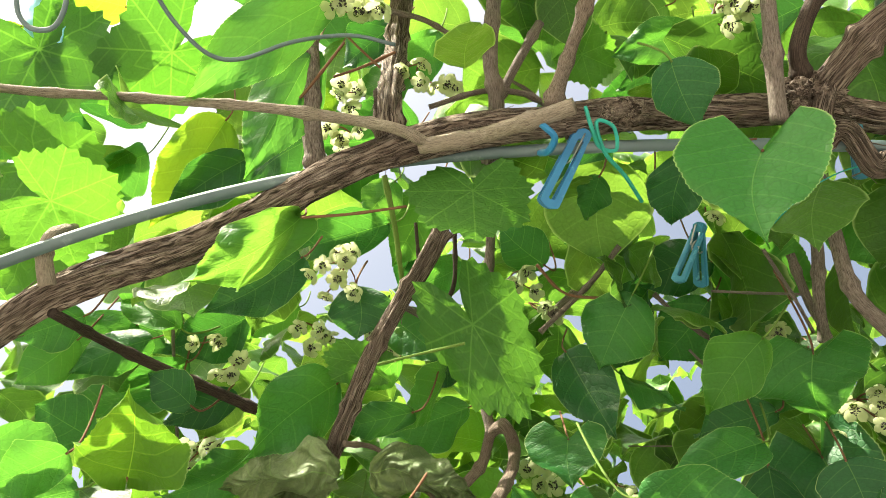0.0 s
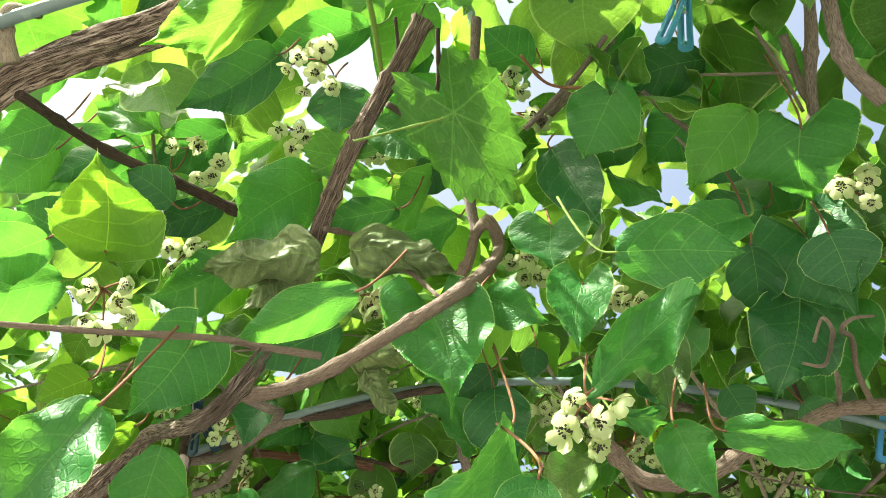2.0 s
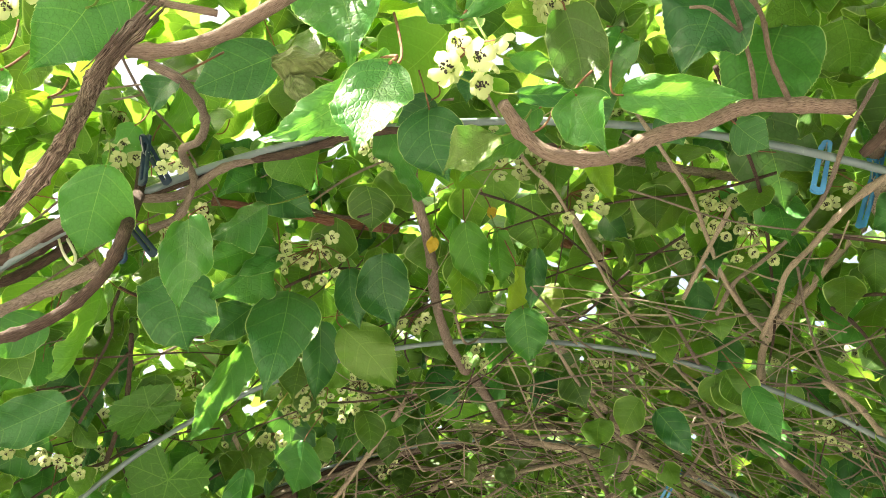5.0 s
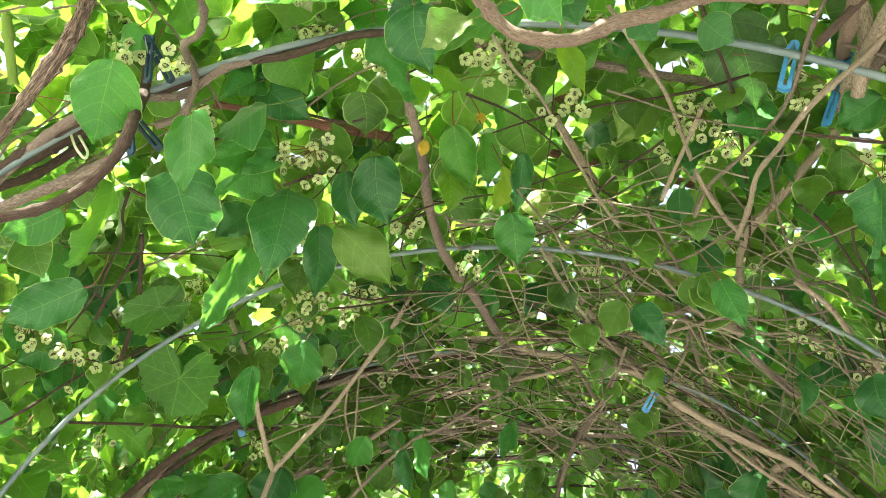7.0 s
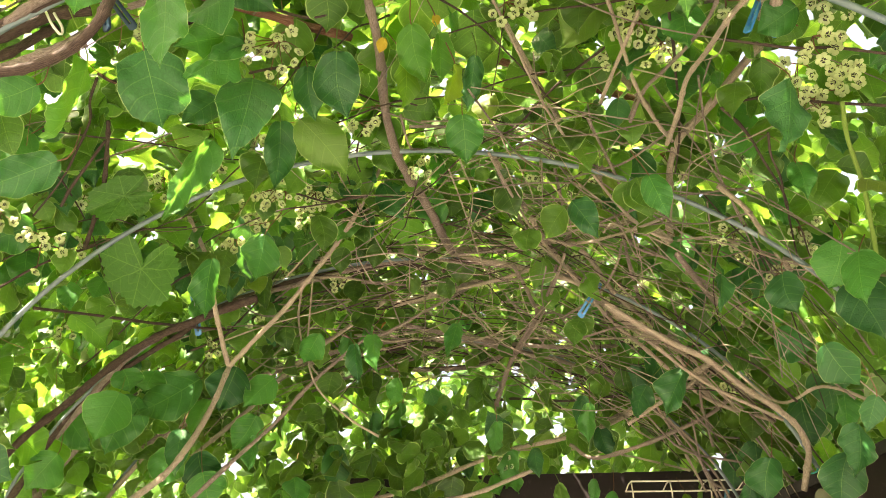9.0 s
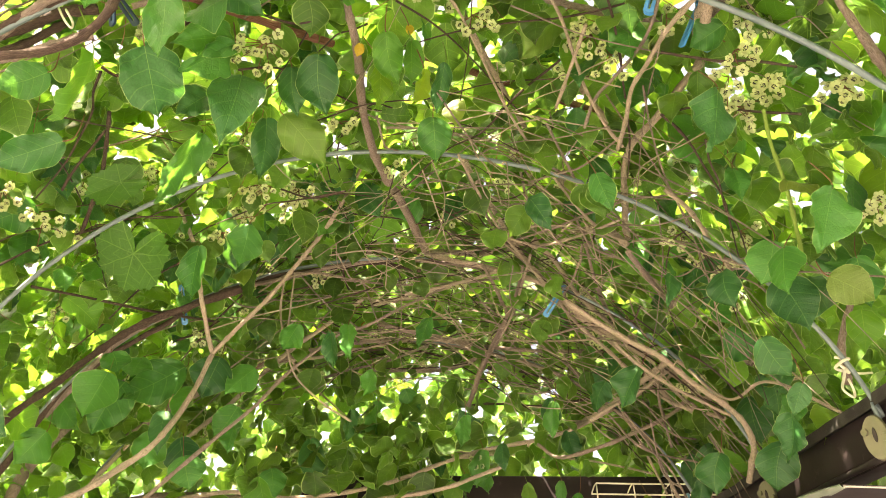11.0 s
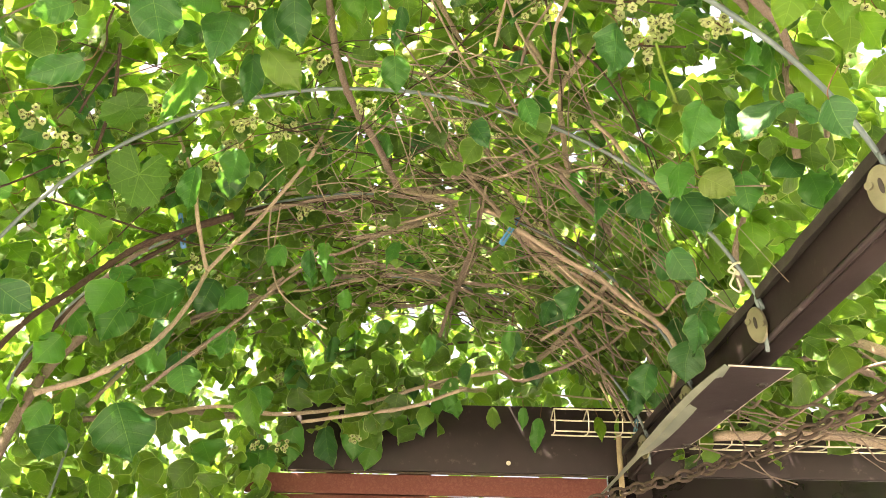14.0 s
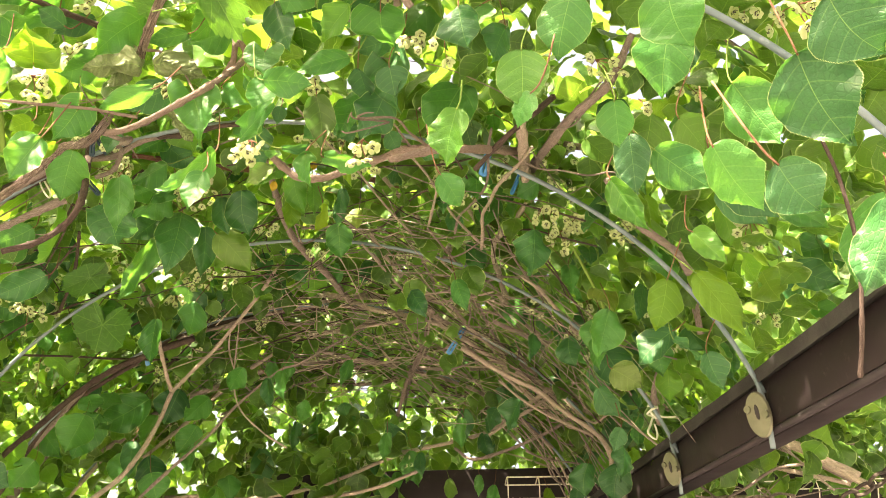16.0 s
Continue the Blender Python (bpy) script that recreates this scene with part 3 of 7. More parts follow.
def strips(points, r0, r1, cane):
    """Fibres of bark that lie along an old stem and lift at their ends."""
    r = random.Random(COUNT[0])
    line = spline(points, 18)
    total = sum((q - p).length for p, q in zip(line, line[1:]))
    V, F, U = [], [], []
    for _ in range(int(total * 130)):
        i = r.randrange(1, len(line) - 1)
        d = (line[i + 1] - line[i - 1]).normalized()
        side = d.orthogonal().normalized()
        a = r.uniform(0, 6.28)
        half = r.uniform(0.008, 0.03)
        rad = (r0 + (r1 - r0) * i / len(line)) * 0.99
        twist, lift = r.gauss(0, 0.25), r.uniform(0, 0.004) if r.random() < 0.4 else 0.0
        pts = []
        for s in (-1, -0.5, 0, 0.5, 1):
            n_ = Matrix.Rotation(a + twist * s, 3, d) @ side
            pts.append(line[i] + d * half * s + n_ * (rad + 0.0003 + lift * max(0, s) ** 2))
        v, f, u = tube_arrays(pts, r.uniform(0.0004, 0.0011), 0.0003, 4, 2)
        F += [tuple(k + len(V) for k in g) for g in f]
        V += v
        U += u
    if V:
        tagged(part("peeling_bark_fibre", mesh_of("peeling_bark_fibre", V, F, BARK, U), None, cane, "loose peeling strips of bark"), kind="stuff")


def flower_mesh(seed):
    """A nodding flower: four or five cupped petals, dark anthers round a pale pistil, a short calyx. Opens towards -z, unit radius."""
    r = random.Random(seed)
    V, F, S = [], [], []
    count, depth, open_ = (5, 6, 5, 5, 6)[seed % 5], r.uniform(0.45, 0.85), r.uniform(0.8, 1.05)
    for p in range(count):
        a = 2 * math.pi * (p + r.uniform(-0.12, 0.12)) / count
        b = len(V)
        curl, tip = r.uniform(-0.1, 0.35), r.uniform(0.92, 1.08)
        for i in range(8):
            u = i / 7
            rad = (0.12 + 0.95 * math.sin(u * 1.45) * open_) * tip
            z = 0.12 - depth * u ** 1.7 * tip + curl * max(0, u - 0.6) ** 2 * 2
            w = 0.14 + 0.33 * math.sin(min(1, u / 0.62) * 1.5708) if u < 0.62 else 0.47 * math.sqrt(max(0.02, 1 - ((u - 0.62) / 0.40) ** 2))
            w *= 0.92 if count == 5 else 0.78
            for j in (-1, -0.5, 0, 0.5, 1):
                V.append((math.cos(a) * rad * (1 - 0.12 * j * j) - math.sin(a) * j * w, math.sin(a) * rad * (1 - 0.12 * j * j) + math.cos(a) * j * w, z - 0.30 * j * j * w + 0.05 * (p % 2) - 0.03 * math.sin(7 * u + 3 * j)))
        for i in range(7):
            for j in range(4):
                F.append((b + i * 5 + j, b + i * 5 + j + 1, b + i * 5 + j + 6, b + i * 5 + j + 5)), S.append(0)

    def blob(c, rx, rz, slot, sides=5, lean=(0, 0)):
        b = len(V)
        V.append((c[0], c[1], c[2] + rz))
        for q in range(sides):
            t = 2 * math.pi * q / sides
            V.append((c[0] + rx * math.cos(t) + lean[0] * math.cos(t), c[1] + rx * math.sin(t) + lean[1] * math.sin(t), c[2]))
        V.append((c[0], c[1], c[2] - rz))
        for q in range(sides):
            n = b + 1 + (q + 1) % sides
            F.append((b, b + 1 + q, n)), S.append(slot)
            F.append((b + 1 + sides, n, b + 1 + q)), S.append(slot)

    for q in range(20):
        t, d = r.uniform(0, 6.28), r.uniform(0.10, 0.38)
        k = r.uniform(-0.6, 0.6)
        blob((math.cos(t) * d, math.sin(t) * d, -0.25 - 0.35 * r.random()), 0.045, 0.05, 1, 4, (0.07 * abs(math.cos(t + k)), 0.07 * abs(math.sin(t + k))))
    blob((0, 0, -0.12), 0.26, 0.16, 0, 6)
    blob((0, 0, 0.13), 0.30, 0.14, 2, 6)
    return mesh_of("flower", V, F, [PETAL, ANTHER, GREENSTEM], None, True, S)


FLOWERS = [flower_mesh(s) for s in range(6)]


def blossom(vine, place, n, spread, joined=False):
    """A cluster of flowers on thin red-green stalks."""
    COUNT[0] += 1
    r = random.Random(COUNT[0])
    c = Vector(place)
    top = c + Vector((r.uniform(-0.01, 0.01), 0.012, max(0.022, spread * 0.9)))
    V, F, S, spots = [], [], [], []
    for i in range(n):
        for _ in range(20):
            q = Vector((r.uniform(-1, 1), r.uniform(-0.7, 0.7), r.uniform(-0.9, 0.8)))
            p = c + q * spread
            if q.length < 1.1 and all((p - s).length > 0.0150 for s in spots):
                break
        spots.append(p)
        v, f, u = tube_arrays([top, top.lerp(p, 0.5) + Vector((r.uniform(-1, 1), r.uniform(-1, 1), 0.4)) * 0.004, p + Vector((0, 0, 0.002))], 0.0008, 0.0006, 4, 3)
        F += [tuple(k + len(V) for k in g) for g in f]
        S += [3] * len(f)
        V += v
    poses = []
    for p in spots:
        face = (AISLE + Vector((r.uniform(-1.0, 1.0), r.uniform(-0.6, 1.0), r.uniform(-0.6, 0.4))) - p).normalized()
        poses.append((FLOWERS[r.randrange(6)], Matrix.Translation(p) @ (-face).to_track_quat("Z", "Y").to_matrix().to_4x4() @ Matrix.Scale(r.uniform(0.0076, 0.0096), 4)))
    if joined:
        for me, m in poses:
            F += [tuple(k + len(V) for k in g.vertices) for g in me.polygons]
            S += [g.material_index for g in me.polygons]
            V += [m @ q.co for q in me.vertices]
    stalks = part("inflorescence", mesh_of("inflorescence", V, F, [PETAL, ANTHER, GREENSTEM, PETIOLE], None, True, S), None, vine)
    if not joined:
        for me, m in poses:
            part("flower", me, None, stalks, "", m)


def slotted_plate(m, length, half, thick):
    """A flat bar with round ends and a long slot through it, from y = 0 to its length."""
    bm = bmesh.new()
    n = 28
    loops = []
    for k, (w, y0, y1) in enumerate(((half, 0.0, length), (half * 0.27, length * 0.14, length * 0.90))):
        ring = []
        for i in range(n):
            a = 2 * math.pi * i / n
            c, s = math.cos(a), math.sin(a)
            ww = w * (0.74 if k == 0 and s < 0 else 1.0)
            ring.append((ww * max(-1, min(1, c * 1.25)), (y1 - w if s > 0 else y0 + w) + w * s))
        loops.append(ring)
    lay = [[[bm.verts.new(m @ Vector((x, y, z))) for x, y in ring] for ring in loops] for z in (-thick, thick)]
    for i in range(n):
        j = (i + 1) % n
        bm.faces.new((lay[0][0][i], lay[0][1][i], lay[0][1][j], lay[0][0][j]))
        bm.faces.new((lay[1][0][j], lay[1][1][j], lay[1][1][i], lay[1][0][i]))
        bm.faces.new((lay[0][0][i], lay[0][0][j], lay[1][0][j], lay[1][0][i]))
        bm.faces.new((lay[0][1][j], lay[0][1][i], lay[1][1][i], lay[1][1][j]))
    bmesh.ops.recalc_face_normals(bm, faces=bm.faces[:])
    bmesh.ops.bevel(bm, geom=[e_ for e_ in bm.edges if e_.calc_face_angle(0) > 0.9], offset=0.0005, segments=2, affect="EDGES")
    return bm


def peg(jaw, end, material, opened):
    """A plastic clothes peg: two slotted arms and a steel spring."""
    jaw, end = Vector(jaw), Vector(end)
    y = (end - jaw).normalized()
    f = AISLE - jaw
    z = (f - y * f.dot(y)).normalized()
    z = Matrix.Rotation(radians(52 if opened else 4), 3, y) @ z
    length = (end - jaw).length
    m = Matrix.Translation(jaw) @ Matrix((y.cross(z), y, z)).transposed().to_4x4()
    top = thing("clothes_peg", ("dark teal" if material is PEGT else "blue, darkened as in shade," if material is PEG_SHADED else "blue") + " plastic clothes peg clipping a cane to a hoop", "clothes peg", tuple(jaw), group="clothes pegs on the vines")
    half = min(0.0072, length * 0.125)
    for side in (-1, 1):
        lean_ = Matrix.Translation((0, length * 0.38, side * 0.0032)) @ Matrix.Rotation(side * radians(20 if opened else 3), 4, "X") @ Matrix.Translation((0, -length * 0.38, 0))
        part("arm", slotted_plate(m @ lean_, length, half, 0.0014), material, top)
    ring = [m @ Vector((-half * 0.8 + half * 0.115 * q, length * 0.38 + 0.0040 * math.sin(q * 0.9), 0.0040 * math.cos(q * 0.9))) for q in range(15)]
    tube("spring", ring, 0.0006, 0.0006, STEEL, top, "steel wire spring", sides=6, per=3)
    tube("spring_arm", [m @ Vector((0, length * 0.38, 0.0060)), m @ Vector((0, length * 0.2, 0.0056)), m @ Vector((0, length * 0.06, 0.0048))], 0.0006, 0.0006, STEEL, top, "steel wire spring", sides=6, per=3)


TWIG = bark_material("grey_brown_cane_bark", (0.105, 0.076, 0.062), (0.235, 0.175, 0.140), (0.36, 0.285, 0.235), 0.8, 120.0)
REDCANE = bark_material("red_peeling_cane", (0.10, 0.04, 0.028), (0.24, 0.105, 0.07), (0.38, 0.24, 0.18), 1.0, 30.0)


def burl(vine, place, size):
    """A gnarled swelling where branches leave an old stem."""
    COUNT[0] += 1
    bm = bmesh.new()
    bmesh.ops.create_icosphere(bm, subdivisions=5, radius=size)
    for v in bm.verts:
        q = v.co.copy()
        n = q.normalized()
        g = 0.25 * noise.noise(q * 160 + Vector((COUNT[0], 0, 0))) + 0.16 * noise.ridged_multi_fractal(q * 300, 1.0, 2.0, 4, 1.0, 2.0) - 0.2
        v.co = Vector(place) + Vector((q.x * 1.35, q.y * 0.8, q.z * 0.85)) + n * size * g
    uv = bm.loops.layers.uv.new("UVMap")
    for f in bm.faces:
        f.smooth = True
        for loop in f.loops:
            loop[uv].uv = (loop.vert.co.z * 0.7 + loop.vert.co.y * 0.5, loop.vert.co.x)
    return part("burl", bm, BARK, vine, "gnarled knot of bark")


# woody stems and canes
stem(grape, [(-0.330, 0.500, 2.000), (-0.220, 0.470, 2.038), (-0.125, 0.444, 2.076), (-0.075, 0.422, 2.095), (0.006, 0.415, 2.126), (0.050, 0.402, 2.137), (0.099, 0.381, 2.142), (0.139, 0.364, 2.144), (0.170, 0.357, 2.150), (0.211, 0.358, 2.163), (0.269, 0.360, 2.169)], 0.0100, 0.0098, BARK)
stem(grape, [(0.269, 0.360, 2.169), (0.307, 0.357, 2.172), (0.351, 0.370, 2.189), (0.399, 0.362, 2.171), (0.442, 0.366, 2.183), (0.469, 0.377, 2.188), (0.494, 0.382, 2.181), (0.558, 0.404, 2.192)], 0.0095, 0.0077, BARK)
stem(grape, [(-0.091, 0.297, 2.144), (-0.063, 0.301, 2.142), (-0.005, 0.318, 2.157), (0.064, 0.331, 2.162), (0.119, 0.340, 2.157), (0.158, 0.335, 2.128), (0.177, 0.349, 2.131)], 0.0028, 0.0036, TAN)
stem(grape, [(0.172, 0.350, 2.131), (0.210, 0.342, 2.125), (0.240, 0.322, 2.105), (0.264, 0.312, 2.101)], 0.0047, 0.0052, TAN)
stem(grape, [(0.163, 0.311, 2.366), (0.150, 0.355, 2.307), (0.149, 0.344, 2.184), (0.150, 0.365, 2.156)], 0.0081, 0.0076, BARK)
stem(vine_a, [(0.087, 0.296, 2.306), (0.089, 0.330, 2.256), (0.091, 0.361, 2.207), (0.095, 0.387, 2.175)], 0.0070, 0.0072, CANE)
stem(vine_a, [(0.229, 0.298, 2.285), (0.223, 0.337, 2.230), (0.225, 0.358, 2.201), (0.218, 0.398, 2.184)], 0.0055, 0.0061, CANE)
stem(vine_a, [(0.298, 0.289, 2.244), (0.275, 0.320, 2.194), (0.253, 0.322, 2.118)], 0.0047, 0.0047, TWIG)
stem(vine_a, [(0.262, 0.327, 2.264), (0.238, 0.352, 2.232), (0.225, 0.366, 2.208)], 0.0034, 0.0037, CANE)
stem(vine_a, [(0.393, 0.275, 2.183), (0.391, 0.307, 2.146), (0.389, 0.337, 2.111)], 0.0046, 0.0051, CANE)
stem(grape, [(0.47, 0.276, 2.139), (0.449, 0.292, 2.138), (0.432, 0.312, 2.135), (0.423, 0.327, 2.135), (0.415, 0.343, 2.138)], 0.0082, 0.0088, BARK)
stem(grape, [(0.422, 0.326, 2.134), (0.416, 0.334, 2.123), (0.417, 0.348, 2.121)], 0.0058, 0.0050, BARK)
stem(grape, [(0.413, 0.333, 2.138), (0.408, 0.319, 2.143), (0.406, 0.308, 2.147), (0.414, 0.294, 2.161), (0.424, 0.281, 2.173), (0.435, 0.262, 2.187)], 0.0058, 0.0042, DARKCANE)
burl(grape, (0.414, 0.332, 2.135), 0.0150)
burl(grape, (0.306, 0.349, 2.158), 0.0118)
tube("tendril", [(0.384, 0.358, 2.128), (0.372, 0.361, 2.131), (0.368, 0.357, 2.135), (0.365, 0.355, 2.137), (0.363, 0.357, 2.137), (0.365, 0.359, 2.134), (0.369, 0.358, 2.134), (0.37, 0.354, 2.136), (0.367, 0.353, 2.138), (0.362, 0.354, 2.139)], 0.0007, 0.0005, PETIOLE, grape, sides=5, per=4)
stem(vine_a, [(0.446, 0.409, 2.159), (0.450, 0.438, 2.125), (0.456, 0.462, 2.094), (0.475, 0.479, 2.069)], 0.0043, 0.0052, CANE)
stem(vine_a, [(0.468, 0.460, 2.206), (0.462, 0.480, 2.167), (0.453, 0.500, 2.126), (0.456, 0.522, 2.110)], 0.0040, 0.0041, CANE)
stem(vine_a, [(0.179, 0.464, 2.198), (0.160, 0.486, 2.174), (0.146, 0.499, 2.158), (0.123, 0.520, 2.120), (0.102, 0.539, 2.069), (0.092, 0.555, 2.052)], 0.0063, 0.0048, BARK)
stem(vine_a, [(-0.074, 0.427, 2.079), (-0.058, 0.504, 2.119), (-0.019, 0.538, 2.119), (0.019, 0.586, 2.131)], 0.0033, 0.0042, DARKCANE)
stem(grape, [(-0.080, 0.412, 2.153), (-0.066, 0.381, 2.101), (-0.072, 0.391, 2.094), (-0.071, 0.407, 2.082)], 0.0032, 0.0054, TAN)
stem(vine_a, [(0.060, 0.532, 1.915), (0.083, 0.534, 1.914), (0.111, 0.538, 1.927), (0.158, 0.529, 1.950), (0.189, 0.526, 1.969), (0.211, 0.554, 2.015), (0.226, 0.606, 2.089), (0.221, 0.592, 2.104), (0.209, 0.610, 2.113), (0.200, 0.632, 2.103), (0.184, 0.651, 2.097)], 0.0040, 0.0047, TWIG)
stem(vine_a, [(0.209, 0.610, 2.113), (0.205, 0.595, 2.148), (0.212, 0.563, 2.212), (0.222, 0.518, 2.290)], 0.0041, 0.0044, CANE)
stem(vine_a, [(-0.049, 0.467, 1.921), (-0.004, 0.481, 1.924), (0.062, 0.497, 1.926), (0.081, 0.510, 1.929), (0.115, 0.524, 1.930)], 0.0015, 0.0020, TWIG)
stem(vine_a, [(0.184, 0.525, 1.970), (0.154, 0.551, 2.028), (0.125, 0.551, 2.056), (0.105, 0.532, 2.046)], 0.0014, 0.0019, TWIG)
stem(vine_a, [(0.082, 0.509, 1.913), (0.056, 0.522, 1.892), (-0.040, 0.641, 1.957), (-0.110, 0.703, 1.950), (-0.209, 0.786, 1.943)], 0.0040, 0.0056, BARK)
stem(vine_b, [(-0.093, 0.838, 2.098), (-0.101, 0.856, 2.076), (-0.062, 0.784, 1.975), (-0.063, 0.767, 1.916), (-0.085, 0.765, 1.884), (-0.115, 0.758, 1.858), (-0.150, 0.744, 1.840)], 0.0054, 0.0046, DARKCANE)
stem(vine_a, [(0.064, 0.551, 1.924), (0.076, 0.572, 1.928), (0.051, 0.661, 1.985), (0.022, 0.719, 2.014), (-0.010, 0.755, 2.036), (-0.038, 0.844, 2.075), (-0.062, 0.874, 2.057), (-0.093, 0.880, 2.046)], 0.0029, 0.0040, CANE)
stem(vine_a, [(0.277, 0.599, 1.913), (0.293, 0.630, 1.910), (0.311, 0.639, 1.901), (0.348, 0.658, 1.913), (0.385, 0.668, 1.936), (0.423, 0.681, 1.955), (0.469, 0.690, 1.979), (0.550, 0.712, 1.991)], 0.0042, 0.0057, TWIG)
stem(vine_a, [(0.448, 0.479, 1.833), (0.528, 0.576, 1.906), (0.680, 0.930, 2.118)], 0.0041, 0.0072, TWIG)
stem(vine_a, [(0.390, 0.524, 1.917), (0.396, 0.516, 1.927), (0.401, 0.521, 1.921), (0.442, 0.613, 1.975), (0.458, 0.652, 1.977), (0.470, 0.689, 1.980)], 0.0008, 0.0019, TWIG)
stem(vine_a, [(0.425, 0.518, 1.928), (0.413, 0.518, 1.927), (0.406, 0.521, 1.922), (0.449, 0.593, 1.969), (0.468, 0.640, 1.976), (0.494, 0.689, 1.983)], 0.0008, 0.0021, TWIG)
stem(vine_a, [(0.382, 0.530, 1.908), (0.394, 0.532, 1.907), (0.442, 0.613, 1.976)], 0.0008, 0.0011, TWIG)
stem(vine_a, [(0.345, 0.532, 2.284), (0.314, 0.575, 2.267), (0.271, 0.600, 2.236)], 0.0054, 0.0051, CANE)
stem(vine_a, [(0.355, 0.551, 2.207), (0.382, 0.571, 2.187), (0.422, 0.589, 2.171), (0.461, 0.566, 2.140)], 0.0019, 0.0022, CANE)
stem(vine_a, [(0.147, 0.518, 2.168), (0.178, 0.558, 2.186), (0.209, 0.582, 2.192)], 0.0026, 0.0033, CANE)
stem(vine_a, [(0.188, 0.511, 2.265), (0.184, 0.547, 2.227), (0.164, 0.580, 2.220), (0.163, 0.604, 2.194)], 0.0019, 0.0020, DARKCANE)
stem(vine_a, [(0.443, 0.483, 2.167), (0.453, 0.510, 2.140), (0.457, 0.516, 2.120)], 0.0033, 0.0036, CANE)
stem(vine_b, [(-0.063, 0.951, 2.134), (0.031, 1.024, 2.157), (0.128, 1.125, 2.200)], 0.0048, 0.0070, REDCANE)
stem(vine_b, [(0.282, 1.210, 2.245), (0.434, 1.283, 2.245), (0.579, 1.354, 2.246), (0.705, 1.421, 2.252), (0.853, 1.470, 2.292)], 0.0066, 0.0076, REDCANE)
stem(vine_b, [(0.166, 0.996, 2.273), (0.170, 0.997, 2.170), (0.180, 1.077, 2.133), (0.174, 1.261, 2.139), (0.189, 1.430, 2.150), (0.228, 1.604, 2.155), (0.266, 1.809, 2.161)], 0.0052, 0.0092, CANE)
stem(vine_b, [(0.658, 0.800, 2.116), (0.666, 0.843, 2.082), (0.673, 0.912, 2.044)], 0.0067, 0.0072, TAN)
stem(vine_b, [(0.756, 1.072, 2.162), (0.721, 1.139, 2.140), (0.680, 1.211, 2.110), (0.643, 1.272, 2.087), (0.656, 1.393, 2.079), (0.693, 1.559, 2.073), (0.749, 1.694, 2.049), (0.842, 1.777, 2.001), (0.966, 1.922, 1.972), (1.038, 1.911, 1.919)], 0.0052, 0.0066, TAN)
stem(vine_b, [(0.560, 1.254, 2.215), (0.610, 1.249, 2.120), (0.641, 1.270, 2.089)], 0.0053, 0.0064, TAN)
stem(vine_b, [(0.262, 0.984, 2.232), (0.378, 1.006, 2.214), (0.472, 1.023, 2.199), (0.611, 1.047, 2.182), (0.707, 1.052, 2.188)], 0.0056, 0.0056, CANE)
stem(vine_b, [(0.318, 1.071, 2.292), (0.376, 1.167, 2.235), (0.441, 1.303, 2.211), (0.515, 1.443, 2.181), (0.649, 1.602, 2.130), (0.692, 1.569, 2.053)], 0.0041, 0.0068, TAN)
stem(vine_b, [(0.350, 1.470, 2.208), (0.410, 1.567, 2.150), (0.479, 1.709, 2.116), (0.591, 1.867, 2.062), (0.765, 2.041, 1.991), (0.943, 2.229, 1.897)], 0.0043, 0.0062, TAN)
stem(vine_c, [(-0.063, 1.904, 2.190), (0.068, 1.907, 2.207), (0.211, 1.913, 2.219), (0.334, 1.789, 2.127), (0.451, 1.810, 2.110), (0.550, 1.807, 2.069), (0.661, 1.903, 2.022), (0.814, 2.008, 1.967), (0.988, 2.096, 1.884)], 0.0058, 0.0060, TAN)
stem(vine_c, [(0.580, 1.700, 1.980), (0.692, 1.720, 1.910), (0.781, 1.740, 1.867), (0.845, 1.760, 1.820), (0.917, 1.780, 1.772), (0.955, 1.800, 1.741), (0.974, 1.820, 1.702), (0.972, 1.840, 1.667), (0.965, 1.860, 1.629)], 0.0056, 0.0062, TAN)
stem(vine_c, [(0.676, 1.720, 1.893), (0.732, 1.740, 1.850), (0.804, 1.760, 1.807), (0.878, 1.780, 1.776), (0.928, 1.800, 1.758)], 0.0030, 0.0034, TAN)
stem(vine_c, [(0.667, 2.050, 1.817), (0.722, 2.040, 1.848), (0.814, 2.030, 1.898), (0.899, 2.020, 1.952), (0.980, 2.010, 1.952), (1.068, 2.000, 1.942), (1.136, 1.990, 1.924), (1.198, 1.980, 1.863)], 0.0046, 0.0062, TAN)
stem(vine_c, [(0.911, 1.950, 2.023), (0.975, 1.967, 1.996), (1.047, 1.983, 1.950), (1.078, 2.000, 1.945)], 0.0042, 0.0044, CANE)
stem(vine_c, [(1.626, 1.750, 1.599), (1.549, 1.790, 1.661), (1.505, 1.830, 1.709), (1.450, 1.870, 1.755), (1.405, 1.910, 1.784), (1.359, 1.950, 1.826)], 0.0105, 0.0078, TAN)
stem(vine_c, [(1.666, 2.100, 1.709), (1.585, 2.100, 1.755), (1.517, 2.100, 1.783), (1.446, 2.100, 1.796), (1.369, 2.100, 1.782)], 0.0085, 0.0070, CANE)
stem(vine_c, [(1.772, 2.150, 1.667), (1.639, 2.162, 1.702), (1.519, 2.175, 1.733), (1.397, 2.188, 1.759), (1.345, 2.200, 1.767)], 0.0072, 0.0060, TAN)
stem(vine_c, [(1.572, 1.850, 1.608), (1.527, 1.867, 1.662), (1.496, 1.883, 1.708), (1.461, 1.900, 1.748)], 0.0030, 0.0026, TAN)
stem(vine_c, [(1.460, 2.400, 1.685), (1.405, 2.400, 1.725), (1.349, 2.400, 1.761)], 0.0045, 0.0040, CANE)
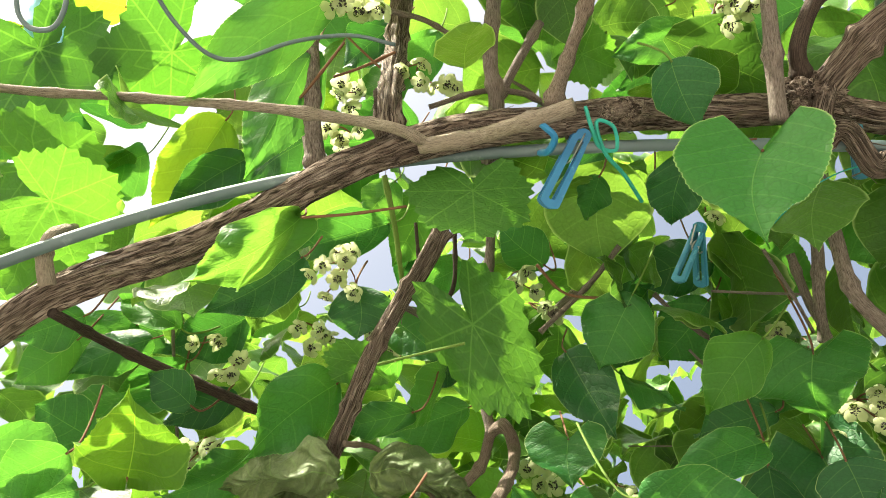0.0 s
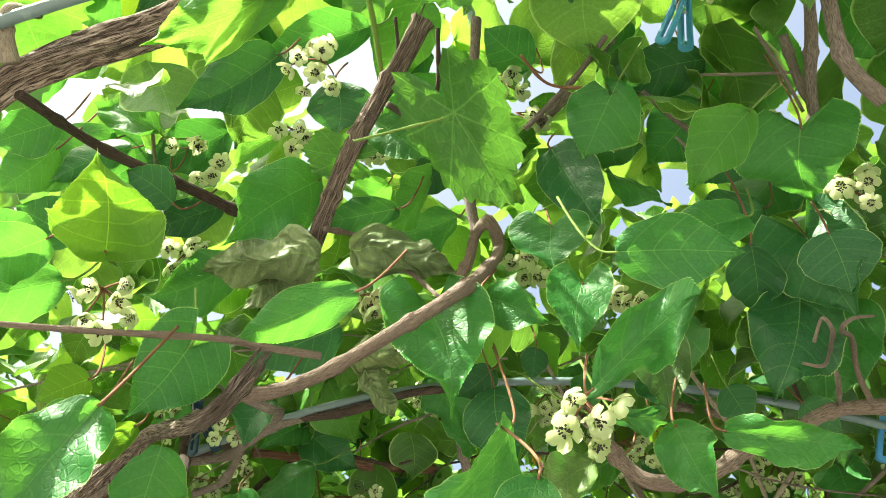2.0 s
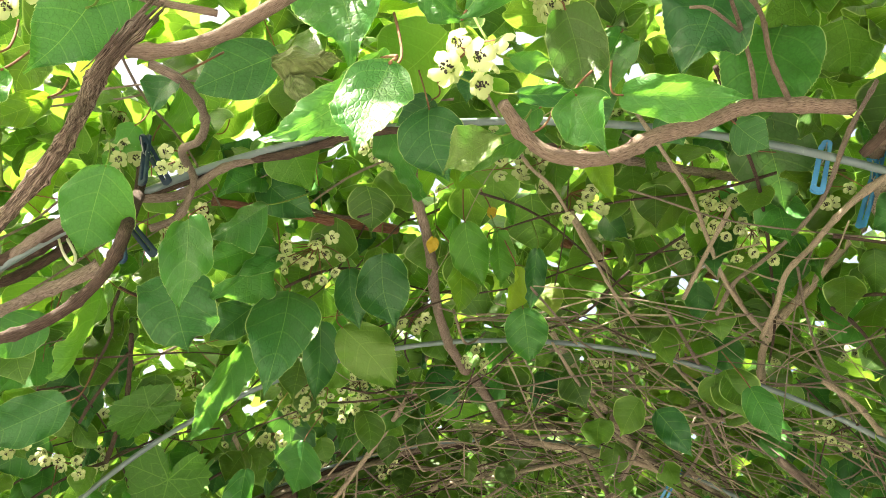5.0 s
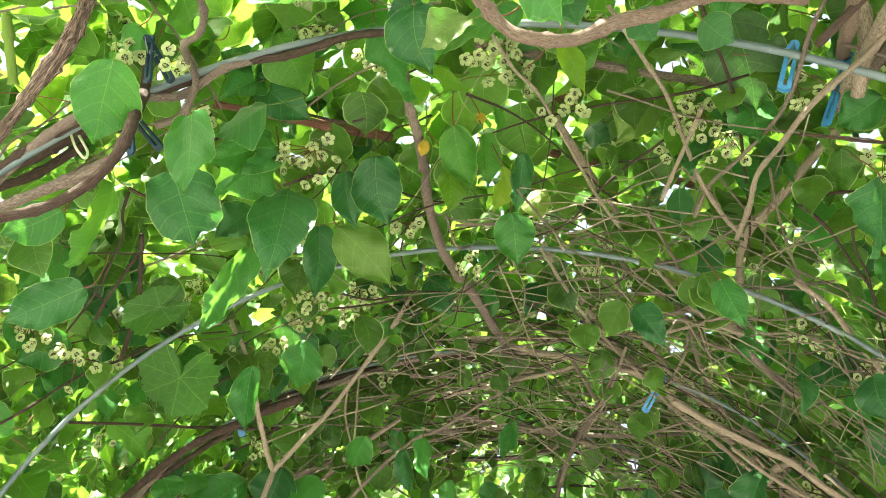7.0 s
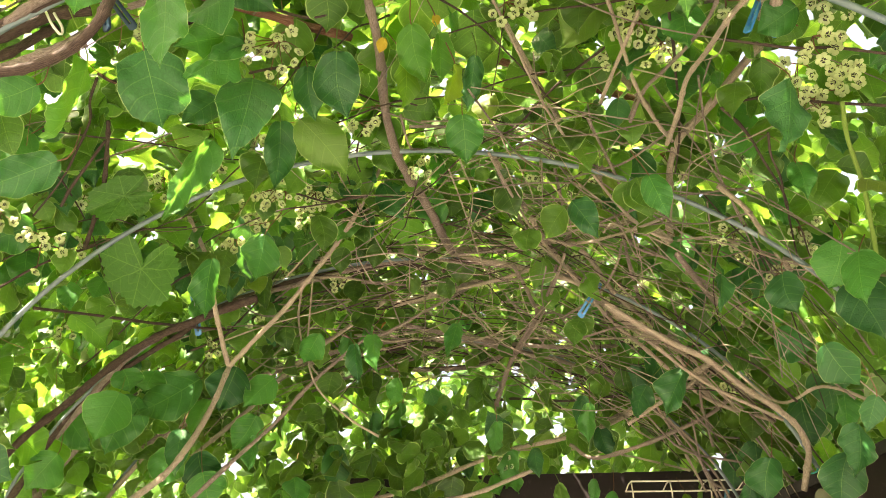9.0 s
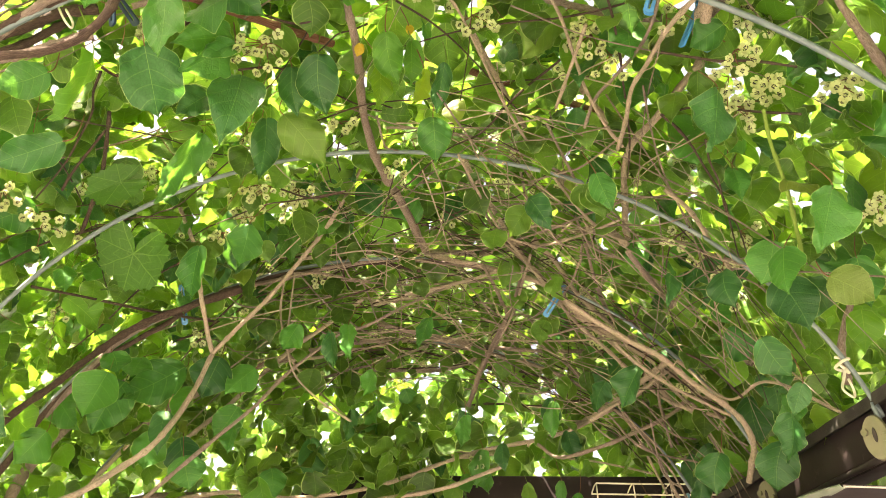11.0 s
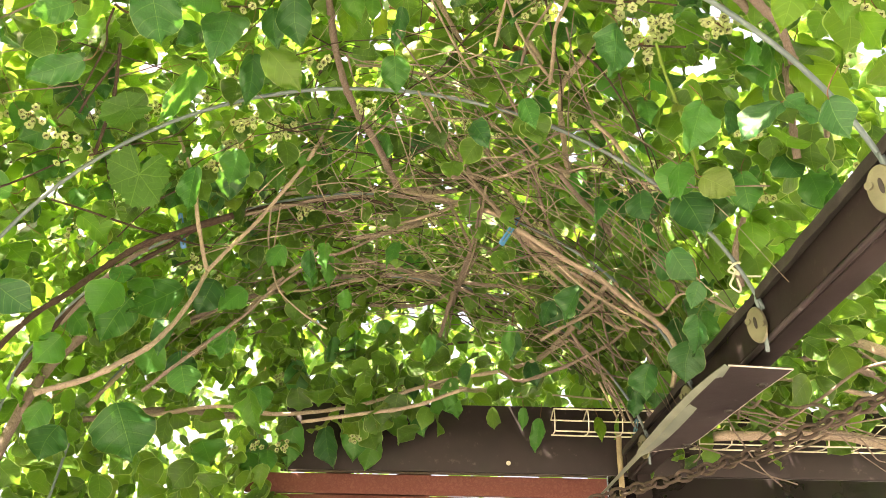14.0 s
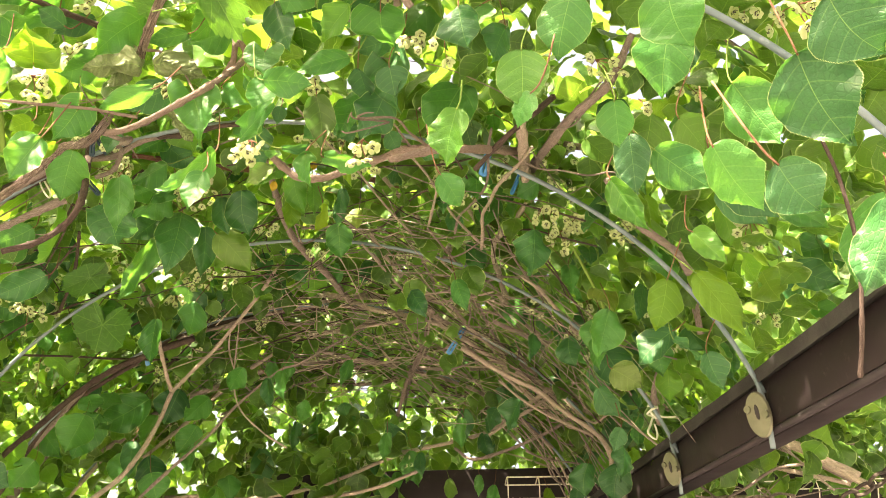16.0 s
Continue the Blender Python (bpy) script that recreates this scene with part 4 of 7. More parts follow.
stem(vine_c, [(0.727, 2.100, 1.844), (0.814, 2.150, 1.773), (0.962, 2.200, 1.750)], 0.0022, 0.0026, CANE)
stem(vine_c, [(0.765, 2.100, 1.854), (0.841, 2.150, 1.764), (0.915, 2.200, 1.636)], 0.0022, 0.0026, CANE)
stem(vine_c, [(0.813, 2.100, 1.884), (0.892, 2.150, 1.813), (0.967, 2.200, 1.809)], 0.0022, 0.0026, CANE)
stem(vine_c, [(0.780, 2.100, 1.777), (0.867, 2.150, 1.735), (0.941, 2.200, 1.617)], 0.0022, 0.0026, CANE)
stem(vine_c, [(0.829, 2.100, 1.835), (0.857, 2.150, 1.716), (0.914, 2.200, 1.683)], 0.0022, 0.0026, CANE)
stem(vine_b, [(-0.235, 1.480, 2.145), (-0.243, 1.549, 2.123), (-0.223, 1.618, 2.068), (-0.225, 1.688, 2.010), (-0.223, 1.757, 1.948), (-0.221, 1.826, 1.909)], 0.0042, 0.0052, TAN)
stem(vine_b, [(0.133, 1.550, 2.235), (0.082, 1.596, 2.155), (0.042, 1.642, 2.123), (-0.013, 1.688, 2.074), (-0.085, 1.734, 2.005), (-0.166, 1.780, 1.942), (-0.221, 1.826, 1.909)], 0.0036, 0.0048, TAN)
stem(vine_b, [(-0.221, 1.826, 1.909), (-0.245, 1.781, 1.783), (-0.282, 1.736, 1.682), (-0.334, 1.690, 1.614), (-0.394, 1.645, 1.554), (-0.472, 1.600, 1.509)], 0.0054, 0.0064, TAN)
stem(vine_b, [(0.346, 1.950, 2.153), (0.221, 1.925, 2.075), (0.116, 1.900, 2.005), (0.058, 1.875, 1.974), (-0.043, 1.850, 1.875), (-0.113, 1.825, 1.781), (-0.194, 1.800, 1.693), (-0.242, 1.775, 1.634), (-0.300, 1.750, 1.562)], 0.0030, 0.0042, CANE)
stem(vine_b, [(-0.045, 1.800, 2.099), (-0.047, 1.800, 1.998), (-0.046, 1.800, 1.921), (-0.020, 1.800, 1.846), (0.047, 1.800, 1.783), (0.110, 1.800, 1.743)], 0.0018, 0.0022, TAN)
stem(vine_c, [(-0.694, 1.681, 1.527), (-0.599, 1.705, 1.703), (-0.514, 1.756, 1.827), (-0.397, 1.760, 1.936), (-0.272, 1.783, 2.009), (-0.157, 1.769, 2.045)], 0.0063, 0.0086, DARKCANE)
stem(vine_c, [(-0.547, 2.356, 1.655), (-0.308, 2.396, 1.707), (-0.129, 2.462, 1.704), (0.112, 2.506, 1.749), (0.381, 2.611, 1.868), (0.664, 2.593, 1.927), (0.841, 2.301, 1.957), (0.895, 2.042, 1.941)], 0.0058, 0.0062, TAN)
stem(vine_b, [(0.646, 1.376, 1.935), (0.847, 1.813, 2.010), (0.976, 1.954, 1.969), (1.062, 1.945, 1.923)], 0.0050, 0.0058, CANE)
stem(vine_c, [(0.910, 2.031, 1.961), (1.120, 2.092, 1.972), (1.347, 2.174, 1.943), (1.643, 2.308, 1.930)], 0.0056, 0.0065, TAN)
stem(vine_c, [(0.573, 2.416, 1.850), (0.655, 2.386, 1.806), (0.879, 2.198, 1.858), (0.941, 2.065, 1.901)], 0.0048, 0.0050, CANE)
stem(vine_c, [(-0.295, 2.561, 1.719), (-0.498, 2.446, 1.705), (-0.716, 2.354, 1.644)], 0.0110, 0.0101, CANE)
stem(vine_c, [(1.423, 1.911, 1.788), (1.490, 1.832, 1.721), (1.601, 1.766, 1.629)], 0.0125, 0.0136, TAN)
stem(vine_c, [(1.448, 2.126, 1.804), (1.610, 2.143, 1.769), (1.747, 2.083, 1.665)], 0.0082, 0.0079, CANE)
stem(vine_c, [(1.235, 2.425, 1.650), (1.481, 2.420, 1.659), (1.633, 2.373, 1.641), (1.863, 2.351, 1.572)], 0.0149, 0.0157, TAN)
stem(vine_c, [(1.444, 2.300, 1.903), (1.608, 2.215, 1.850), (1.804, 2.135, 1.784)], 0.0074, 0.0068, CANE)
stem(vine_a, [(0.907, 0.354, 1.797), (0.926, 0.365, 1.723), (0.931, 0.376, 1.651), (0.923, 0.388, 1.576), (0.920, 0.409, 1.531)], 0.0019, 0.0022, DARKCANE)
stem(vine_b, [(0.618, 0.645, 2.183), (0.636, 0.661, 2.074), (0.645, 0.708, 2.021), (0.679, 0.950, 2.075), (0.695, 0.952, 2.069)], 0.0061, 0.0099, TAN)
stem(vine_b, [(0.799, 0.571, 2.096), (0.765, 0.619, 2.041), (0.715, 0.712, 2.033), (0.693, 0.962, 2.097)], 0.0050, 0.0082, CANE)
stem(vine_b, [(0.744, 0.870, 2.095), (0.836, 0.920, 2.100), (0.881, 1.017, 2.126)], 0.0052, 0.0067, CANE)
stem(vine_b, [(0.979, 1.006, 1.930), (1.002, 1.069, 1.870), (1.020, 1.118, 1.815)], 0.0057, 0.0067, CANE)
stem(vine_b, [(1.012, 0.985, 1.973), (1.041, 1.027, 1.888), (1.077, 1.112, 1.828)], 0.0048, 0.0059, CANE)
stem(vine_b, [(0.796, 0.810, 1.989), (0.849, 0.857, 1.939), (0.896, 0.898, 1.923)], 0.0064, 0.0067, CANE)
stem(vine_b, [(1.000, 1.339, 1.819), (0.984, 1.369, 1.758), (1.002, 1.417, 1.705)], 0.0057, 0.0068, CANE)
stem(vine_b, [(0.834, 0.796, 1.892), (0.903, 0.856, 1.878), (0.947, 0.917, 1.862)], 0.0055, 0.0059, CANE)
stem(vine_b, [(0.888, 0.539, 2.089), (0.981, 0.599, 2.074), (1.039, 0.609, 2.050)], 0.0034, 0.0043, CANE)
stem(vine_a, [(0.701, 0.710, 2.086), (0.621, 0.694, 2.003), (0.571, 0.760, 1.981)], 0.0047, 0.0038, DARKCANE)
stem(vine_b, [(-0.316, 0.928, 2.031), (-0.267, 0.929, 2.057), (-0.222, 0.938, 2.089), (-0.183, 0.952, 2.112)], 0.0073, 0.0070, DARKCANE)
stem(vine_b, [(-0.349, 0.974, 2.045), (-0.284, 0.970, 2.063), (-0.226, 0.959, 2.093)], 0.0056, 0.0056, DARKCANE)
stem(vine_b, [(-0.147, 0.896, 2.014), (-0.185, 0.886, 1.985), (-0.217, 0.869, 1.949), (-0.241, 0.855, 1.928)], 0.0076, 0.0047, CANE)
stem(vine_a, [(0.880, 0.258, 1.863), (0.914, 0.262, 1.852), (0.970, 0.266, 1.841)], 0.0022, 0.0026, CANE)
stem(vine_c, [(0.119, 1.967, 2.211), (0.275, 1.920, 2.218), (0.414, 1.887, 2.199), (0.565, 1.790, 2.192), (0.673, 1.695, 2.173), (0.736, 1.590, 2.165)], 0.0067, 0.0063, TAN)
stem(vine_c, [(0.104, 2.112, 2.158), (0.225, 2.110, 2.182), (0.352, 2.055, 2.198)], 0.0070, 0.0069, TAN)
stem(vine_c, [(0.377, 2.472, 1.982), (0.417, 2.314, 2.061), (0.469, 2.226, 2.122), (0.489, 2.152, 2.155)], 0.0062, 0.0084, CANE)
stem(vine_c, [(0.092, 2.229, 2.154), (0.333, 2.276, 2.113), (0.552, 2.307, 2.096), (0.817, 2.329, 2.103)], 0.0059, 0.0059, CANE)
stem(vine_c, [(0.064, 2.490, 2.099), (0.300, 2.508, 2.107), (0.425, 2.399, 2.116)], 0.0065, 0.0062, CANE)
stem(vine_b, [(0.402, 1.695, 2.127), (0.535, 1.715, 2.116), (0.645, 1.873, 2.062), (0.804, 2.036, 2.007), (0.945, 2.209, 1.931)], 0.0045, 0.0053, TAN)
stem(vine_b, [(0.612, 1.609, 2.112), (0.650, 1.749, 2.076), (0.698, 1.884, 2.051), (0.768, 2.019, 2.029)], 0.0032, 0.0038, CANE)
stem(vine_b, [(0.465, 1.448, 2.164), (0.493, 1.576, 2.149), (0.529, 1.657, 2.115)], 0.0030, 0.0033, CANE)
stem(vine_a, [(-0.223, 0.768, 2.123), (-0.221, 0.789, 2.087), (-0.225, 0.814, 2.062)], 0.0048, 0.0048, GREENSTEM)

stem(vine_b, [(0.265, 0.823, 2.150), (0.306, 0.933, 2.144), (0.341, 0.991, 2.140), (0.397, 1.131, 2.125), (0.438, 1.231, 2.118), (0.506, 1.352, 2.101), (0.583, 1.460, 2.069), (0.639, 1.505, 2.044), (0.678, 1.504, 2.025)], 0.0018, 0.0027, TAN)
stem(vine_b, [(0.409, 0.823, 2.114), (0.445, 0.884, 2.106), (0.484, 0.954, 2.098), (0.515, 1.033, 2.091), (0.544, 1.102, 2.076), (0.586, 1.176, 2.063), (0.617, 1.212, 2.050)], 0.0021, 0.0027, TAN)
stem(vine_b, [(0.516, 0.936, 2.062), (0.507, 1.030, 2.065), (0.496, 1.124, 2.063)], 0.0024, 0.0027, TAN)
stem(vine_b, [(0.667, 0.762, 2.022), (0.650, 0.839, 2.032), (0.624, 0.917, 2.040), (0.613, 0.998, 2.047), (0.604, 1.063, 2.053), (0.607, 1.131, 2.046), (0.609, 1.216, 2.048)], 0.0030, 0.0036, TAN)
stem(vine_b, [(0.601, 0.750, 2.052), (0.600, 0.826, 2.055), (0.605, 0.912, 2.054), (0.599, 0.979, 2.060), (0.576, 1.051, 2.064), (0.558, 1.113, 2.074), (0.551, 1.190, 2.074)], 0.0020, 0.0027, CANE)
stem(vine_b, [(0.623, 0.963, 2.036), (0.660, 0.957, 2.022), (0.693, 0.943, 2.003), (0.729, 0.915, 1.978), (0.771, 0.896, 1.952)], 0.0019, 0.0015, DARKCANE)
stem(vine_b, [(0.673, 1.091, 2.032), (0.703, 1.053, 2.012), (0.752, 1.024, 1.981), (0.806, 0.980, 1.941)], 0.0017, 0.0016, DARKCANE)
stem(vine_b, [(0.341, 1.335, 2.119), (0.385, 1.467, 2.110), (0.435, 1.604, 2.101), (0.468, 1.662, 2.091), (0.531, 1.772, 2.074), (0.621, 1.915, 2.034), (0.715, 1.999, 1.985), (0.860, 2.058, 1.875), (0.945, 1.891, 1.778)], 0.0021, 0.0046, TAN)
stem(vine_b, [(0.616, 1.183, 2.057), (0.567, 1.307, 2.076), (0.529, 1.354, 2.090), (0.478, 1.412, 2.106)], 0.0018, 0.0021, CANE)
stem(vine_b, [(0.683, 1.485, 2.015), (0.724, 1.426, 1.990), (0.761, 1.402, 1.964)], 0.0017, 0.0016, TAN)
stem(vine_b, [(0.759, 0.986, 1.953), (0.788, 1.048, 1.936), (0.828, 1.113, 1.897), (0.879, 1.219, 1.854)], 0.0027, 0.0032, GREENSTEM)
stem(vine_b, [(0.649, 1.367, 2.038), (0.594, 1.470, 2.068), (0.527, 1.575, 2.090), (0.391, 1.729, 2.126), (0.268, 1.791, 2.143)], 0.0025, 0.0025, CANE)
stem(vine_b, [(0.701, 1.291, 2.014), (0.747, 1.314, 1.984), (0.796, 1.371, 1.950), (0.837, 1.406, 1.913)], 0.0038, 0.0041, TAN)
stem(vine_c, [(0.310, 2.617, 1.856), (0.577, 3.280, 2.046), (0.710, 2.731, 1.980), (0.774, 2.341, 1.939), (0.801, 2.094, 1.921), (0.823, 1.855, 1.901)], 0.0088, 0.0065, TAN)
stem(vine_c, [(0.402, 1.754, 2.096), (0.450, 1.928, 2.087), (0.468, 2.047, 2.082), (0.424, 2.409, 2.090), (0.393, 2.795, 2.098)], 0.0037, 0.0058, CANE)
stem(vine_c, [(0.487, 1.702, 2.070), (0.478, 1.931, 2.073), (0.449, 2.146, 2.081), (0.411, 2.462, 2.090)], 0.0030, 0.0042, CANE)
stem(vine_c, [(0.500, 1.654, 2.073), (0.481, 1.995, 2.076), (0.447, 2.250, 2.086)], 0.0029, 0.0031, TAN)
stem(vine_c, [(0.236, 3.086, 2.136), (0.435, 2.883, 2.109), (0.606, 2.707, 2.050), (0.732, 2.422, 1.986)], 0.0047, 0.0033, DARKCANE)
stem(vine_c, [(0.207, 1.982, 2.127), (0.304, 1.922, 2.121), (0.394, 1.837, 2.107), (0.463, 1.750, 2.093)], 0.0042, 0.0037, TAN)
stem(vine_c, [(0.773, 2.256, 1.939), (0.875, 2.431, 1.856), (0.966, 2.555, 1.737)], 0.0031, 0.0035, TAN)
stem(vine_c, [(0.816, 2.338, 1.913), (0.911, 2.408, 1.820), (0.983, 2.511, 1.714)], 0.0032, 0.0035, TAN)
stem(vine_c, [(0.818, 1.857, 1.902), (0.842, 2.041, 1.877), (0.918, 2.261, 1.804)], 0.0026, 0.0031, CANE)
stem(vine_c, [(0.310, 2.613, 1.876), (0.658, 3.248, 2.009), (0.805, 2.915, 1.917), (0.925, 2.546, 1.796)], 0.0032, 0.0032, TAN)
stem(vine_c, [(0.204, 2.303, 2.128), (0.410, 2.246, 2.105), (0.624, 2.075, 2.036), (0.714, 1.923, 1.987)], 0.0026, 0.0021, TAN)
stem(vine_c, [(0.097, 1.980, 2.112), (-0.037, 2.142, 2.093), (-0.183, 2.289, 2.052), (-0.341, 2.443, 1.977), (-0.484, 2.469, 1.864), (-0.533, 2.440, 1.812)], 0.0048, 0.0061, TAN)
stem(vine_c, [(-0.057, 1.753, 2.070), (-0.109, 1.990, 2.055), (-0.130, 2.343, 2.051), (-0.054, 2.906, 2.070)], 0.0022, 0.0030, TAN)
stem(vine_c, [(-0.274, 2.576, 2.019), (-0.170, 2.564, 2.066), (-0.026, 2.524, 2.103), (0.114, 2.489, 2.125), (0.254, 2.348, 2.126)], 0.0040, 0.0036, CANE)
stem(vine_b, [(-0.222, 1.127, 2.061), (-0.284, 1.268, 2.035), (-0.360, 1.392, 1.987)], 0.0029, 0.0034, DARKCANE)
stem(vine_b, [(-0.244, 1.171, 2.057), (-0.310, 1.226, 2.017), (-0.346, 1.267, 2.001)], 0.0022, 0.0024, DARKCANE)
stem(vine_c, [(-0.465, 1.458, 1.906), (-0.416, 1.611, 1.948), (-0.349, 1.786, 1.993), (-0.257, 1.977, 2.047)], 0.0025, 0.0028, DARKCANE)
stem(vine_c, [(0.052, 1.892, 2.127), (0.182, 1.944, 2.138), (0.344, 1.908, 2.125), (0.446, 1.844, 2.108)], 0.0027, 0.0026, CANE)
stem(vine_c, [(0.019, 2.425, 2.132), (0.185, 2.433, 2.148), (0.387, 2.524, 2.129), (0.554, 2.505, 2.083)], 0.0034, 0.0035, DARKCANE)
stem(vine_c, [(0.404, 2.086, 2.107), (0.520, 2.131, 2.074), (0.644, 2.225, 2.025), (0.748, 2.350, 1.965)], 0.0026, 0.0029, CANE)
stem(vine_c, [(0.535, 2.001, 2.070), (0.589, 1.816, 2.051), (0.602, 1.660, 2.047), (0.597, 1.559, 2.049)], 0.0028, 0.0022, CANE)
stem(vine_c, [(0.386, 2.496, 2.119), (0.563, 2.435, 2.069), (0.702, 2.422, 2.003)], 0.0031, 0.0030, DARKCANE)
stem(vine_c, [(-0.043, 2.383, 1.659), (0.124, 2.397, 1.690), (0.294, 2.400, 1.719), (0.465, 2.383, 1.776)], 0.0053, 0.0053, TAN)
stem(vine_b, [(0.361, 1.426, 2.135), (0.416, 1.615, 2.124), (0.490, 1.741, 2.104), (0.597, 1.845, 2.063)], 0.0030, 0.0030, CANE)
stem(vine_b, [(0.443, 1.637, 2.106), (0.523, 1.632, 2.086), (0.591, 1.535, 2.057), (0.650, 1.431, 2.033)], 0.0027, 0.0025, TAN)
stem(vine_b, [(0.574, 1.482, 2.068), (0.619, 1.563, 2.044), (0.682, 1.568, 2.017)], 0.0025, 0.0026, CANE)
stem(vine_b, [(0.493, 1.217, 2.101), (0.548, 1.339, 2.084), (0.578, 1.405, 2.073)], 0.0025, 0.0027, CANE)
stem(vine_c, [(0.835, 1.817, 1.890), (0.927, 1.798, 1.794), (0.947, 1.608, 1.771), (1.009, 1.446, 1.655)], 0.0032, 0.0026, TAN)
stem(vine_a, [(0.232, 0.315, 2.284), (0.225, 0.350, 2.271), (0.223, 0.393, 2.251), (0.219, 0.442, 2.222)], 0.0020, 0.0018, CANE)
stem(vine_a, [(0.148, 0.325, 2.303), (0.178, 0.336, 2.301), (0.209, 0.356, 2.293), (0.226, 0.367, 2.287)], 0.0019, 0.0019, CANE)
stem(vine_a, [(0.176, 0.366, 2.215), (0.214, 0.358, 2.219), (0.243, 0.360, 2.216), (0.258, 0.366, 2.212)], 0.0019, 0.0017, CANE)
stem(vine_a, [(0.238, 0.370, 2.261), (0.255, 0.380, 2.255), (0.265, 0.390, 2.249)], 0.0013, 0.0013, CANE)
stem(vine_a, [(0.253, 0.549, 2.164), (0.275, 0.533, 2.175), (0.298, 0.515, 2.187), (0.320, 0.492, 2.200)], 0.0023, 0.0021, CANE)
stem(vine_a, [(0.092, 0.388, 2.114), (0.123, 0.390, 2.118), (0.160, 0.390, 2.123)], 0.0009, 0.0009, PETIOLE)
stem(vine_a, [(0.119, 0.319, 2.231), (0.091, 0.345, 2.215), (0.071, 0.360, 2.203)], 0.0010, 0.0010, PETIOLE)
stem(vine_a, [(0.153, 0.337, 2.251), (0.127, 0.345, 2.245), (0.106, 0.349, 2.240)], 0.0011, 0.0011, PETIOLE)
stem(vine_a, [(0.120, 0.314, 2.233), (0.131, 0.326, 2.230), (0.143, 0.338, 2.226)], 0.0009, 0.0009, PETIOLE)
stem(vine_a, [(0.135, 0.468, 2.057), (0.162, 0.466, 2.062), (0.193, 0.463, 2.067)], 0.0009, 0.0009, GREENSTEM)
stem(vine_a, [(0.157, 0.475, 2.225), (0.159, 0.515, 2.195), (0.165, 0.553, 2.162)], 0.0014, 0.0014, DARKCANE)
stem(vine_a, [(0.136, 0.429, 2.227), (0.142, 0.463, 2.205), (0.145, 0.499, 2.178)], 0.0022, 0.0018, GREENSTEM)
stem(vine_a, [(0.311, 0.511, 2.157), (0.273, 0.510, 2.166), (0.252, 0.493, 2.183)], 0.0011, 0.0011, PETIOLE)
stem(vine_a, [(0.416, 0.469, 2.156), (0.432, 0.491, 2.130), (0.443, 0.509, 2.106)], 0.0013, 0.0013, CANE)
stem(vine_a, [(0.380, 0.499, 2.147), (0.410, 0.495, 2.137), (0.439, 0.490, 2.127)], 0.0011, 0.0011, CANE)
stem(vine_a, [(0.361, 0.534, 2.121), (0.375, 0.542, 2.107), (0.394, 0.543, 2.098)], 0.0010, 0.0010, CANE)

# leaves that hang under the hoops
leaf(vine_a, (0.353, 0.316, 2.044), (0.340, 0.333, 1.984), 0.070, heart=True, fold=0.3, droop=0.12, curl=0.1)
leaf(vine_a, (0.330, 0.311, 2.150), (0.346, 0.347, 2.126), 0.047, deep=True, fold=0.35)
leaf(vine_a, (0.352, 0.380, 2.154), (0.347, 0.439, 2.154), 0.039)
leaf(vine_a, (0.088, 0.399, 2.131), (0.031, 0.380, 2.043), 0.043, light=True, turn=3, fold=-0.12, droop=0.2)
leaf(vine_a, (0.114, 0.291, 2.245), (0.017, 0.324, 2.158), 0.049, fold=0.1, turn=5)
leaf(vine_a, (0.094, 0.329, 2.249), (0.044, 0.388, 2.166), 0.053, turn=8)
lobed(grape, (-0.067, 0.393, 2.446), (-0.156, 0.446, 2.386), 0.124)
lobed(grape, (-0.120, 0.403, 2.187), (-0.059, 0.447, 2.193), 0.089)
lobed(grape, (-0.212, 0.373, 2.436), (-0.161, 0.449, 2.369), 0.141)
leaf(vine_a, (-0.012, 0.427, 2.335), (-0.076, 0.483, 2.252), 0.061, young_sunlit=True, turn=10)
leaf(vine_a, (0.011, 0.446, 2.297), (-0.057, 0.467, 2.246), 0.046)
leaf(vine_a, (0.092, 0.548, 2.119), (0.043, 0.519, 2.026), 0.058, fold=0.1, turn=6)
leaf(vine_a, (0.109, 0.497, 2.174), (0.109, 0.520, 2.136), 0.052, deep=True, fold=0.05, droop=0.0)
lobed(grape, (0.124, 0.529, 2.116), (0.077, 0.515, 2.120), 0.038)
leaf(vine_a, (0.273, 0.563, 2.156), (0.300, 0.571, 2.070), 0.049, deep=True, fold=0.3)
leaf(vine_a, (0.433, 0.504, 2.083), (0.452, 0.562, 2.072), 0.075, heart=True, fold=0.1)
leaf(vine_a, (0.394, 0.483, 2.078), (0.355, 0.526, 2.050), 0.044, light=True, turn=20)
leaf(vine_a, (0.423, 0.570, 2.271), (0.510, 0.571, 2.230), 0.089, turn=10, fold=0.1)
leaf(vine_a, (0.416, 0.551, 2.247), (0.346, 0.575, 2.249), 0.053, turn=10)
leaf(vine_a, (0.322, 0.500, 2.150), (0.293, 0.544, 2.115), 0.060, turn=12)
leaf(vine_a, (0.410, 0.577, 2.225), (0.363, 0.623, 2.197), 0.059, turn=10)
leaf(vine_a, (0.065, 0.485, 2.200), (-0.007, 0.491, 2.144), 0.049, turn=15)
leaf(vine_a, (-0.041, 0.535, 2.177), (-0.101, 0.529, 2.213), 0.037, light=True)
# sunlit leaf: its yellow comes from the colour as well as the sun
leaf(vine_a, (-0.014, 0.485, 1.989), (0.006, 0.416, 1.995), 0.065, young_sunlit=True, fold=0.5, wave=0.12)
leaf(vine_a, (0.264, 0.568, 2.070), (0.263, 0.577, 2.033), 0.057, heart=True, fold=0.25)
leaf(vine_a, (0.177, 0.547, 1.977), (0.186, 0.564, 1.911), 0.063, heart=True, fold=0.3, wave=0.14)
leaf(vine_a, (0.275, 0.547, 1.993), (0.266, 0.552, 1.940), 0.039, heart=True, fold=0.1)
